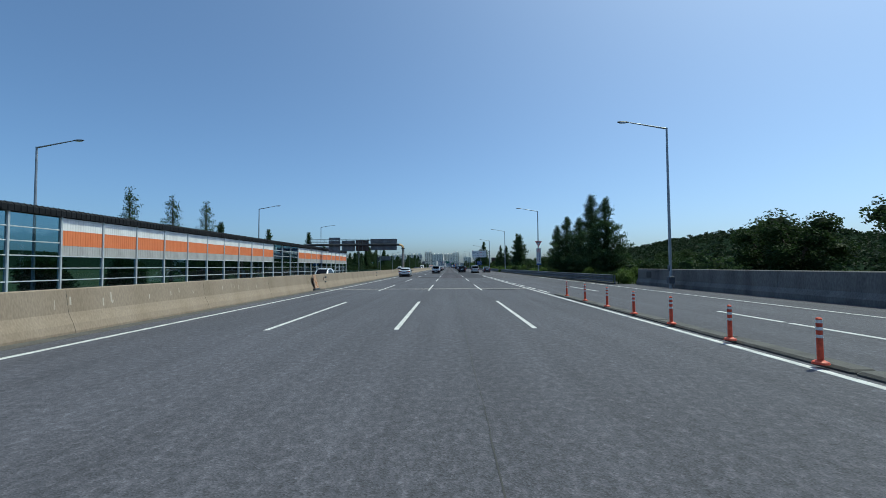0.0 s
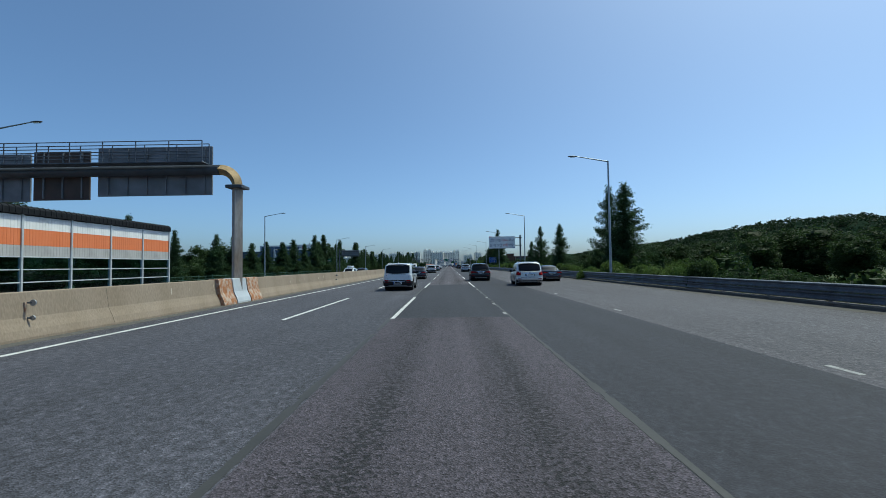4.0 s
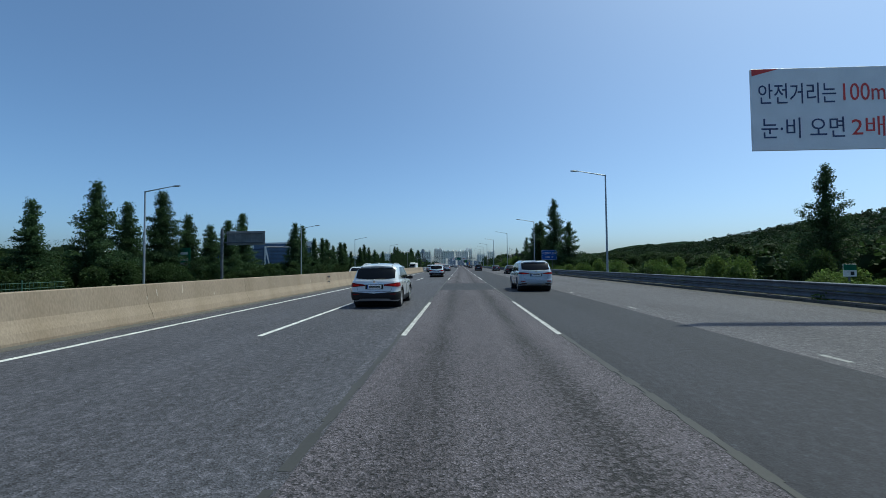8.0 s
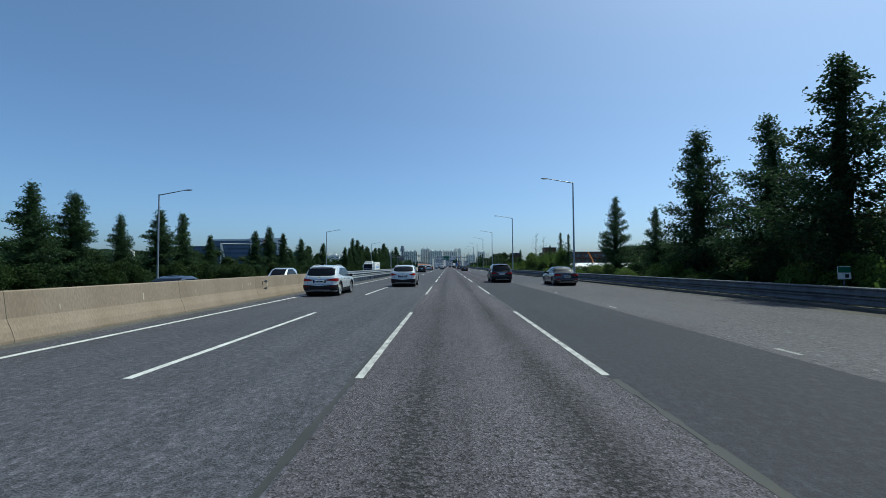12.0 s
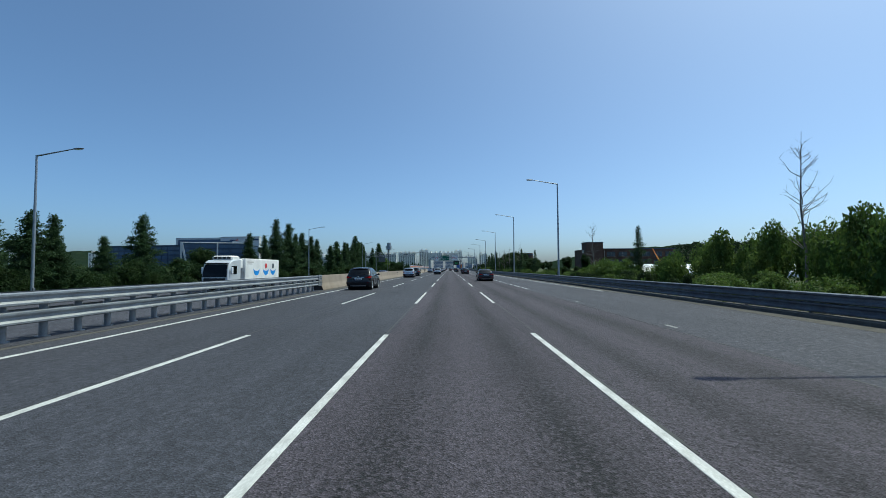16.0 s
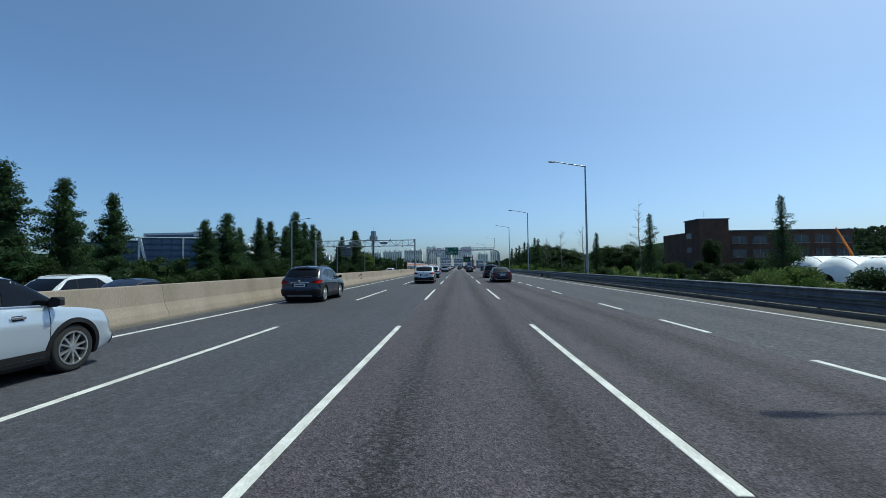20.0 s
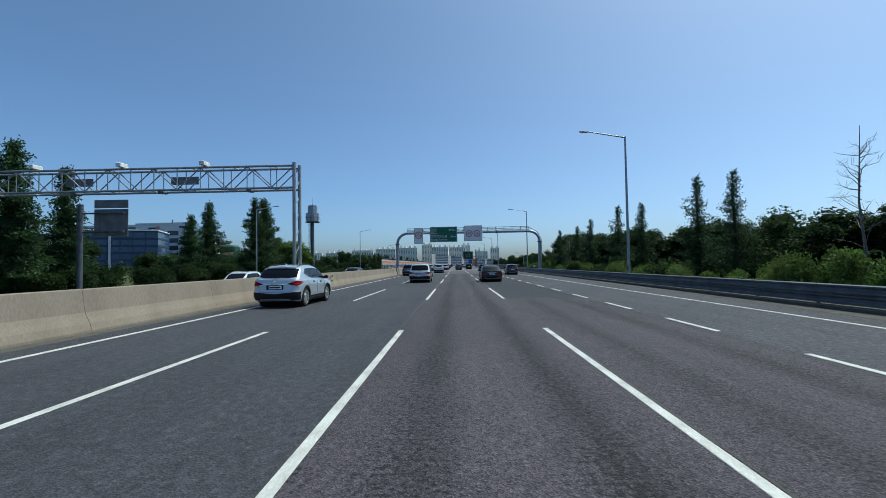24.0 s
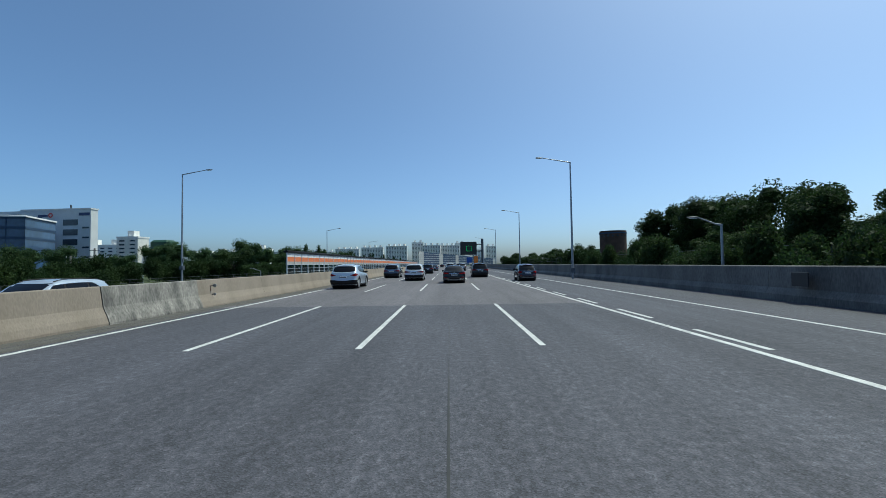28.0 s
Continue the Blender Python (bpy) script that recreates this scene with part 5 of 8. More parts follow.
# ---- green fence beyond the opposite carriageway ----
ob = thing("fence", (-28.6, 113, -0.6), "low green wire fence along the far verge", "fence", kind="structure")
panel = Shape()
for z in (0.15, 0.55, 0.95, 1.3):
    panel.tube([(0, 0, z), (0, 3, z)], 0.02, 4)
for k in range(12):
    panel.tube([(0, k * 0.25, 0.1), (0, k * 0.25, 1.35)], 0.011, 4)
panel = panel.mesh("panel")
panel.materials.append(M["fence"])
upright = Shape().tube([(0, 0, -0.2), (0, 0, 1.5)], 0.04, 6).mesh("post")
upright.materials.append(M["fence"])
for k in range(21):
    part("panel", panel, "fence", ob, at=(0, 3 * k, 0))
    part("post", upright, "fence", ob, at=(0, 3 * k, 0))

# ---- communications mast ----
ob = thing("antenna_mast", (-35.1, 547, -0.8), "grey communications mast with ringed antenna drum", "mast")
part("pole", Shape().tube([(0, 0, 0), (0, 0, 14)], [0.42, 0.34], 16), "steel_dull", ob, smooth=40)
for r, z0, z1, n in ((1.45, 13.4, 15.3, 10), (1.05, 15.2, 17.1, 8)):
    for k in range(n):
        a = 2 * math.pi * k / n
        w = r * math.tan(math.pi / n) * 0.93
        c, s_ = math.cos(a), math.sin(a)
        pts = [(r * c - s_ * w, r * s_ + c * w), (r * c + s_ * w, r * s_ - c * w), ((r - 0.07) * c + s_ * w, (r - 0.07) * s_ - c * w), ((r - 0.07) * c - s_ * w, (r - 0.07) * s_ + c * w)]
        part("antenna_panel", Shape().rings([[(x, y, z0) for x, y in pts], [(x, y, z1) for x, y in pts]]), "pole", ob)
part("platform", Shape().disc((0, 0, 13.1), (0, 0, 1), 1.7, 0.12, 20), "steel_dark", ob)
part("platform", Shape().disc((0, 0, 17.1), (0, 0, 1), 1.0, 0.08, 20), "steel_dark", ob)
part("rail_ring", Shape().ring((0, 0, 14.2), (0, 0, 1), 1.72, 1.78, 0.06, 24), "steel_dull", ob)
for k in range(8):
    a = 2 * math.pi * k / 8 + 0.2
    part("stanchion", Shape().tube([(1.74 * math.cos(a), 1.74 * math.sin(a), 13.1), (1.74 * math.cos(a), 1.74 * math.sin(a), 15.3)], 0.035, 6), "steel_dull", ob)
part("whip", Shape().tube([(0, 0, 17), (0, 0, 19.1)], [0.03, 0.012], 6), "steel_dark", ob)
for x in (-0.75, -0.95):
    part("ladder_rail", Shape().tube([(x, -0.1, 0.5), (x, -0.1, 13.2)], 0.025, 6), "steel_dark", ob)
for k in range(28):
    part("rung", Shape().tube([(-0.95, -0.1, 0.8 + k * 0.44), (-0.4, -0.1, 0.8 + k * 0.44)], 0.018, 5), "steel_dark", ob)
for k in range(3):
    part("cable_tray", Shape().tube([(-0.5 + 0.1 * k, -0.3, 0.4), (-0.5 + 0.1 * k, -0.3, 13.1)], 0.04, 5), "steel_dark", ob)


# ---- buildings ----
def facade_frame(a, b):
    """A pose whose x axis runs along the ground from a to b, with y away from the road."""
    d = Vector((b[0] - a[0], b[1] - a[1], 0))
    return d.length, math.degrees(math.atan2(d.y, d.x))


def office(a, b, depth, height, floors, label, slant=False):
    length, turn = facade_frame(a, b)
    ob = thing("office_building", (*a, -1.5), label, "office building", turn=turn)
    part("body", Shape().box(0, 0, 0, length, depth, height - 0.6), "office", ob)
    fh = height / floors
    for k in range(floors):
        part("spandrel", Shape().box(-0.25, -0.25, k * fh + fh * 0.72, length + 0.25, depth + 0.2, (k + 1) * fh - (0.1 if k < floors - 1 else 0)), "office_band", ob)
    n = int(length / 7)
    for i in range(n + 1):
        part("mullion", Shape().box(length * i / n - 0.12, -0.35, 0, length * i / n + 0.12, 0, height), "office_band", ob)
    part("roof", Shape().slab(-0.6, -0.6, height - 0.5, length + 0.6, depth + 0.6, height + 0.3, 0.2), "cladding" if slant else "office_band", ob)
    if slant:
        part("fin", Shape().rings([[(-1.5, -1.6, height + 0.4), (0.3, -1.6, height + 0.4), (0.3, 0.3, height + 0.4), (-1.5, 0.3, height + 0.4)], [(5.0, -1.6, 0), (6.4, -1.6, 0), (6.4, 0.3, 0), (5.0, 0.3, 0)]]), "cladding", ob)
        part("edge_frame", Shape().box(-1.6, -0.9, 0, 0, 0.6, height + 0.3), "cladding", ob)
        part("fin", Shape().box(30, -1.2, 0, 31.2, 0.3, height + 0.4), "cladding", ob)
    return ob


office((-354, 733), (-264, 719), 40, 27.0, 6, "long dark glass office block with banded floors")
office((-259, 714), (-205, 735), 30, 29.5, 6, "dark blue glass office block with a white slanted fin", True)
ob = thing("civic_building", (-262, 790, -1.5), "white clad civic building with a deep blue glazed box", "office building", turn=-4)
part("body", Shape().box(0, 0, 0, 46, 5, 39.5), "cladding", ob)
part("glass_wing", Shape().box(-52, 1.0, 0, 0, 14, 37.5), "office", ob)
part("wing_frame", Shape().box(-53, 0.4, 37.5, 0, 14.4, 39.5).box(-54.5, 0.4, 0, -52, 14.4, 39.5).box(-52, 0.5, 21.5, 0, 1.0, 23.5), "cladding", ob)
for i in range(5):
    part("mullion_band", Shape().box(-52, 0.8, 4 + 6.6 * i, 0, 1.0, 4.5 + 6.6 * i), "office_band", ob)
part("glass_box", Shape().slab(-3, -5, 17, 22, 0.0, 27, 0.3), "office", ob)
part("glass_band", Shape().box(-2, -0.3, 30, 14, 0.0, 35.5), "office", ob)
for i in range(5):
    part("window", Shape().box(28, -0.2, 6 + 6 * i, 37.5, 0.02, 9.6 + 6 * i), "window", ob)
    part("window", Shape().box(40.6, -0.2, 4 + 6 * i, 45, 0.02, 5 + 6 * i), "window", ob)
part("parapet", Shape().box(-0.3, -0.3, 39.5, 46.3, 5.3, 40.4), "cladding", ob)
part("roof_mark", Shape().ring((20, -0.35, 36.4), (0, -1, 0), 0.9, 1.5, 0.2, 8), "ink_red", ob)
part("word_bar", Shape().box(11.5, -0.35, 35.6, 18, -0.22, 36.8), "ink", ob)
part("word_bar", Shape().box(38.5, -0.35, 35.8, 45.5, -0.22, 37.6), "ink", ob)
part("vent", Shape().tube([(30, 3, 40), (30, 3, 43)], 0.5, 8), "steel_dull", ob)

ob = thing("brick_building", (53, 466, -1.4), "brown brick building with a square stair tower", "building")
part("tower", Shape().slab(0, 0, 0, 6.5, 6, 12.6, 0.05), "brick", ob)
part("wing", Shape().slab(6.5, 3.5, 0, 36, 18, 10.2, 0.05), "brick", ob)
part("wing", Shape().slab(0.6, 6, 0, 6.5, 18, 10.2, 0.05), "brick", ob)
part("coping", Shape().slab(6.5, 3.3, 10.2, 36.2, 18.2, 10.45, 0.03), "office_band", ob)
part("coping", Shape().slab(-0.15, -0.15, 12.6, 6.65, 6.15, 12.85, 0.03), "office_band", ob)
for i in range(3):
    for j in range(6):
        w = part("window", Shape().slab(9.2 + j * 4.6, 3.42, 1.2 + 3.1 * i, 12.4 + j * 4.6, 3.52, 2.9 + 3.1 * i, 0.01), "window", ob)
        part("sill", Shape().slab(9.0 + j * 4.6, 3.3, 1.08 + 3.1 * i, 12.6 + j * 4.6, 3.5, 1.2 + 3.1 * i, 0.01), "sign_back", w)
        part("mullion", Shape().slab(10.75 + j * 4.6, 3.38, 1.2 + 3.1 * i, 10.87 + j * 4.6, 3.46, 2.9 + 3.1 * i, 0.01), "sign_back", w)
    part("window", Shape().slab(-0.06, 3 , 2.2 + 3.2 * i, 0.04, 5.2, 3.4 + 3.2 * i, 0.01), "window", ob)
part("down_pipe", Shape().tube([(8.2, 3.4, 0), (8.2, 3.4, 9.6)], 0.07, 6), "cladding", ob)
part("aerial", Shape().tube([(4, 5, 12.6), (4, 5, 15)], 0.03, 5), "steel_dark", ob)
ob = thing("brick_tank", (78, 735, -1), "round brown brick water tank above the trees", "building")
part("drum", Shape().tube([(0, 0, 0), (0, 0, 17)], 6.0, 28), "brick", ob, smooth=40)
part("rim", Shape().tube([(0, 0, 15.6), (0, 0, 16.2)], 6.25, 28), "office_band", ob, smooth=40)
for k in range(8):
    a = radians(190 + 20 * k)
    part("opening", Shape().disc((5.96 * math.cos(a), 5.96 * math.sin(a), 14.6), (math.cos(a), math.sin(a), 0), 0.5, 0.1, 4), "window", ob)


def greenhouse(x0, x1, y, r, h):
    ob = thing("greenhouse", (0, y, -1.6), "long white film-covered tunnel greenhouse", "greenhouse", "tunnel greenhouses below the road")
    n = 12
    arc = [(-r * math.cos(math.pi * k / n), h * math.sin(math.pi * k / n)) for k in range(n + 1)]
    loops = []
    for u in (0, 0.6, 1.8):
        f = (0.35, 0.8, 1.0)[(0, 0.6, 1.8).index(u)]
        loops.append([(x0 + u, a * f, b * f) for a, b in arc])
    k = x0 + 1.8
    while k < x1:
        loops.append([(k, a, b) for a, b in arc])
        k += 4
    part("film", Shape().rings(loops, closed=False, cap=False), "film", ob, smooth=60)
    k = x0 + 2
    while k < x1:
        part("hoop", Shape().tube([(k, a * 1.01, b * 1.01) for a, b in arc], 0.05, 4), "steel_dull", ob)
        k += 4
    part("end_wall", Shape().rings([[(x1, a, b) for a, b in arc], [(x1 + 0.1, a, b) for a, b in arc]]), "film", ob)


greenhouse(52, 110, 426, 4.5, 3.7)
greenhouse(56, 110, 437, 4.5, 3.9)
greenhouse(60, 110, 448, 4.5, 4.2)
greenhouse(44, 95, 190, 4.5, 2.6)
ob = thing("excavator_arm", (75.5, 456, -1.5), "orange excavator boom above the greenhouses", "excavator")
part("boom", Shape().tube([(3, 0, 0), (1.2, 0, 4.5), (-1.6, 0, 9.8)], [0.26, 0.3, 0.14], 6), "orange", ob)
part("body", Shape().slab(1.5, -1.4, 0, 5.5, 1.4, 2.2, 0.2), "orange", ob)


def apartment(x, y, w, d, h, label, turn=0):
    ob = thing("apartment_block", (x, y, -2), label, "apartment block", "distant apartment blocks", turn=turn)
    part("wall", Shape().box(-w / 2, 0, 0, w / 2, d, h), "apartment", ob)
    cols, floors = max(2, int(w / 5.5)), int(h / 2.9)
    step = w / cols
    s = Shape()
    for i in range(cols):
        for j in range(1, floors):
            s.box(-w / 2 + (i + 0.26) * step, -0.25, j * 2.9 + 0.9, -w / 2 + (i + 0.74) * step, 0.05, j * 2.9 + 2.0)
    tagged(part("glazing", s, "window", ob), kind="stuff")
    for i in range(max(1, cols // 2)):
        x_ = -w / 2 + (i + 0.5) * w / max(1, cols // 2)
        part("lift_house", Shape().box(x_ - 2.4, d * 0.3, h, x_ + 2.4, d * 0.8, h + 5.5), "apartment", ob)
    part("parapet", Shape().box(-w / 2 - 0.3, -0.3, h - 0.2, w / 2 + 0.3, d + 0.3, h + 0.9), "apartment", ob)


LOOK = "cream concrete apartment slab with rows of dark windows"
for x, y, w, h, turn in ((-228, 1500, 52, 40, 6), (-170, 1490, 48, 42, 4), (-115, 1480, 46, 44, 0), (-70, 1500, 26, 52, 0), (-38, 1470, 40, 44, -6), (2, 1490, 44, 44, -4), (26, 1560, 22, 52, 0),
                         (-300, 1540, 60, 36, 8), (-390, 1600, 60, 38, 10), (-470, 1560, 50, 36, 8), (-560, 1500, 55, 36, 14), (-650, 1420, 46, 34, 20), (-720, 1300, 50, 40, 24), (-800, 1280, 42, 42, 24), (-860, 1160, 40, 40, 30),
                         (-330, 1180, 36, 26, 8), (-420, 1120, 40, 28, 10), (-250, 1150, 30, 24, 8)):
    apartment(x, y, w, 13, h, LOOK, turn)
apartment(64, 1500, 26, 14, 34, "dark glass-fronted apartment block", 0)
apartment(96, 1520, 22, 14, 42, LOOK, 0)
apartment(-241, 850, 16, 12, 27, "white low office block among pines", 0)
ob = thing("office_building", (-230, 858, -1.5), "small dark green glass office block among pines", "office building")
part("body", Shape().slab(0, 0, 0, 15, 12, 25, 1.5), "fence", ob)
part("canopy", Shape().slab(3, -1, 15, 14, 0.0, 18, 0.2), "sunlit_bend_and_tan", ob)
for i in range(4):
    part("spandrel", Shape().box(-0.1, -0.15, 4 + 5 * i, 15.1, 0.0, 4.6 + 5 * i), "office_band", ob)
apartment(-205, 1000, 16, 12, 22, "pale low apartment block among trees", 10)
apartment(-300, 900, 30, 12, 24, "pale low apartment block among trees", 14)


# ---- wooded hills ----
def lerp_table(table, y):
    for (a, va), (b, vb) in zip(table, table[1:]):
        if y <= b:
            return va + (vb - va) * max(0.0, (y - a) / (b - a))
    return table[-1][1]


def hill(x0, x1, y0, y1, height, label, nx_=40, ny_=90, seed=0.0, rough=1.0, swell=lambda y: 1.0):
    def top(x, y):
        u, v = (x - x0) / (x1 - x0), (y - y0) / (y1 - y0)
        shape_ = math.sin(math.pi * min(1, u * 1.15) * 0.87) ** 0.8 * math.sin(math.pi * (0.06 + 0.88 * v)) ** 0.5
        broad = 0.75 + 0.5 * noise.noise(Vector((x * 0.004, y * 0.004, seed)))
        crown_ = noise.voronoi(Vector((x / 8.0, y / 8.0, seed)))[0][0]
        tops = (0.62 - crown_) * 3.4 + noise.noise(Vector((x * 0.05, y * 0.05, seed))) * 1.6
        return -2 - 9 * (1 - min(1, shape_ * 4)) + height * swell(y) * shape_ * broad + rough * tops * min(1, shape_ * 3)
    s = Shape()
    for j in range(ny_ + 1):
        for i in range(nx_ + 1):
            x, y = x0 + (x1 - x0) * i / nx_, y0 + (y1 - y0) * j / ny_
            s.v.append((x, y, top(x, y)))
    w = nx_ + 1
    s.f = [(j * w + i, j * w + i + 1, (j + 1) * w + i + 1, (j + 1) * w + i) for j in range(ny_) for i in range(nx_)]
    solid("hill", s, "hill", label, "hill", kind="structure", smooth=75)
    return top


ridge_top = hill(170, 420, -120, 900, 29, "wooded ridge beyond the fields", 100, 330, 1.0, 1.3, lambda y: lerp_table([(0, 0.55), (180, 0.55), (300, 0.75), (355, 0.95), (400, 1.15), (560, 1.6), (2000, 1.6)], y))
hill(-1000, -2300, 700, 3200, 88, "distant wooded hills", 50, 90, 5.0, 2.0)
hill(300, 1500, 900, 2600, 80, "distant wooded hills", 50, 90, 9.0, 2.0)
hill(-170, -420, 640, 1300, 10, "low wooded rise beside the motorway", 50, 110, 13.0, 1.6)


# ---- vegetation ----
def leaf_fan(s, c, size, r, steep=0.8):
    """A tilted, slightly folded spray of leaves: three narrow blades."""
    for _ in range(2):
        a, t = r.uniform(0, 2 * math.pi), r.uniform(0.1 - steep, 0.1 + steep)
        u = Vector((math.cos(a) * math.cos(t), math.sin(a) * math.cos(t), math.sin(t)))
        w = u.cross(Vector((r.uniform(-1, 1), r.uniform(-1, 1), r.uniform(0.2, 1)))).normalized()
        k = len(s.v)
        l_, b_ = size * r.uniform(0.7, 1.25), size * r.uniform(0.28, 0.5)
        drop = Vector((0, 0, -0.2 * l_))
        s.v += [tuple(c), tuple(c + u * l_ * 0.45 + w * b_), tuple(c + u * l_ + drop), tuple(c + u * l_ * 0.45 - w * b_)]
        s.f.append((k, k + 1, k + 2, k + 3))


def core(s, c, rx, rz, r, n=7, m=5):
    """An uneven inner mass that keeps the crown from being see-through."""
    loops = []
    for j in range(1, m):
        a = math.pi * j / m
        loops.append([(c[0] + rx * math.sin(a) * math.cos(b) * r.uniform(0.65, 1.1), c[1] + rx * math.sin(a) * math.sin(b) * r.uniform(0.65, 1.1), c[2] - rz * math.cos(a) * r.uniform(0.85, 1.1)) for b in (2 * math.pi * i / n for i in range(n))])
    s.rings(loops)


def conifer_mesh(seed, width=0.2, gaps=0.12, leaves=6000, heart=0.62, leaf=0.0175):
    """Dawn redwood of unit height: trunk and a ragged cone of sprays. Returns two meshes."""
    r = random.Random(seed)
    t = Shape().tube([(0, 0, -0.08), (0.004, 0, 0.3), (-0.004, 0.003, 0.7), (0, 0, 0.97)], [0.018, 0.014, 0.008, 0.002], 7)
    c = Shape()
    lobes = []
    airy = heart < 0.5
    n = 64 if airy else 54
    for i in range(n):
        h = 0.1 + 0.88 * (i / (n - 1)) ** 0.9
        reach = width * (1.3 * (1.03 - h) ** 0.9 * r.uniform(0.68, 1.18) if airy else 1.12 * (1.02 - h) ** 0.84 * r.uniform(0.62, 1.2))
        if h < 0.2:
            reach *= 0.5 + 2.5 * (h - 0.1) * 2
        if r.random() < gaps:
            reach *= 0.45
        a = i * 2.4 + r.uniform(-0.5, 0.5)
        lobes.append((h, reach, a))
        tip = Vector((math.cos(a) * reach, math.sin(a) * reach, h + reach * 0.25))
        t.tube([(0, 0, h - 0.02), tuple(tip)], [0.005 * (1.1 - h), 0.0012], 4)
    for h in (0.2, 0.34, 0.48, 0.62, 0.76, 0.88):
        core(c, (r.uniform(-0.01, 0.01), r.uniform(-0.01, 0.01), h), width * (1.02 - h) ** (0.95 if airy else 0.84) * heart, 0.1, r)
    weights = [max(0.02, l[1]) for l in lobes]
    for h, reach, a in r.choices(lobes, weights, k=leaves):
        q = r.random() ** 0.6
        p = Vector((math.cos(a) * reach * q, math.sin(a) * reach * q, h + reach * (0.45 if airy else 0.25) * q * q))
        sp = (0.014 + 0.024 * (1 - h)) if airy else 0.02 + 0.03 * (1 - h)
        p += Vector((max(-1.4, min(1.4, r.gauss(0, 1))) * sp, max(-1.4, min(1.4, r.gauss(0, 1))) * sp, r.gauss(0, 0.014)))
        leaf_fan(c, p, leaf * r.uniform(0.6, 1.4), r, 1.2)
    return t.mesh("trunk"), c.mesh("crown")


def broad_mesh(seed, leaves=3000, spread=0.34, low=0.25):
    """Broad-leaved tree of unit height with several leafy masses."""
    r = random.Random(seed)
    t = Shape().tube([(0, 0, -0.06), (0.01, 0, 0.25), (0.0, 0.01, 0.5)], [0.026, 0.02, 0.012], 7)
    c = Shape()
    masses = []
    for i in range(15):
        a, h = i * 2.4, low + (0.92 - low) * (i / 14)
        d = spread * math.sin(math.pi * min(1, 0.25 + 0.75 * (1.02 - h) / (1.02 - low))) * r.uniform(0.3, 0.9)
        m = Vector((d * math.cos(a), d * math.sin(a), h))
        masses.append((m, r.uniform(0.1, 0.18)))
        t.tube([(0, 0, 0.25 + 0.25 * i / 14), tuple(m * 0.6 + Vector((0, 0, m.z * 0.3))), tuple(m)], [0.01, 0.006, 0.002], 4)
        core(c, m, masses[-1][1] * 0.72, masses[-1][1] * 0.6, r)
    for _ in range(leaves):
        m, k = r.choice(masses)
        d = Vector((r.gauss(0, 1), r.gauss(0, 1), r.gauss(0, 0.8))).normalized()
        leaf_fan(c, m + d * k * r.uniform(0.7, 1.15), 0.023 * r.uniform(0.7, 1.4), r)
    return t.mesh("trunk"), c.mesh("crown")


def bush_mesh(seed, leaves=1000):
    r = random.Random(seed)
    c = Shape()
    masses = []
    for i in range(7):
        m = Vector((r.uniform(-0.75, 0.75), r.uniform(-0.75, 0.75), r.uniform(0.2, 0.72)))
        masses.append((m, r.uniform(0.25, 0.4)))
        core(c, m, masses[-1][1] * 0.72, masses[-1][1] * 0.7, r)
    for _ in range(leaves):
        m, k = r.choice(masses)
        d = Vector((r.gauss(0, 1), r.gauss(0, 1), r.gauss(0.3, 0.8))).normalized()
        leaf_fan(c, m + d * k * r.uniform(0.75, 1.28), 0.048 * r.uniform(0.6, 1.5), r)
    return c.mesh("foliage")


CONIFERS = [conifer_mesh(21, 0.18, 0.1, 11000, 0.55, 0.0125), conifer_mesh(22, 0.21, 0.2, 11000, 0.55, 0.0125), conifer_mesh(23, 0.23, 0.25, 12000, 0.52, 0.0125), conifer_mesh(24, 0.16, 0.15, 10000, 0.58, 0.0125)]
OPEN = [conifer_mesh(26, 0.2, 0.3, 14000, 0.26, 0.0098), conifer_mesh(27, 0.18, 0.22, 15000, 0.28, 0.0095), conifer_mesh(28, 0.22, 0.36, 14000, 0.22, 0.0098)]
WISPY = [conifer_mesh(29, 0.15, 0.4, 6500, 0.16, 0.0105), conifer_mesh(30, 0.17, 0.45, 6500, 0.14, 0.0105)]
SPARSE = conifer_mesh(25, 0.19, 0.3, 3400, 0.07, 0.0105)
BROADS = [broad_mesh(31, 6500), broad_mesh(32, 6000, 0.42, 0.16), broad_mesh(33, 6000, 0.3, 0.3)]
BUSHES = [bush_mesh(41, 5200), bush_mesh(42, 5200), bush_mesh(43, 4800)]
for t_, c_ in CONIFERS + OPEN + WISPY + [SPARSE]:
    t_.materials.append(M["bark"])
    c_.materials.append(M["leaf_dark"])
for t_, c_ in BROADS:
    t_.materials.append(M["bark"])
    c_.materials.append(M["leaf_mid"])
PINES = [broad_mesh(35, 6000, 0.36, 0.5), broad_mesh(36, 6000, 0.42, 0.45)]
for t_, c_ in PINES:
    t_.materials.append(M["bark"])
    c_.materials.append(M["leaf_dark"])
WILLOW = broad_mesh(34, 6500, 0.4, 0.14)
WILLOW[0].materials.append(M["bark"])
WILLOW[1].materials.append(M["leaf_bright"])
for k, c_ in enumerate(BUSHES):
    c_.materials.append(M[("leaf_mid", "leaf_bright", "leaf_mid")[k]])


def tree(kind, x, y, height, z=-1.0, wide=1.0, label="", category="tree", group=""):
    t_, c_ = kind
    ob = thing("tree", (x, y, z), label, category, group, turn=rng.uniform(0, 360))
    ob.scale = (height * wide, height * wide, height)
    part("trunk", t_, "bark", ob)
    part("crown", c_, "leaf_dark", ob)
    return ob


ROW = "trees along the opposite verge"
CONE = "tall dark green conical dawn redwood"
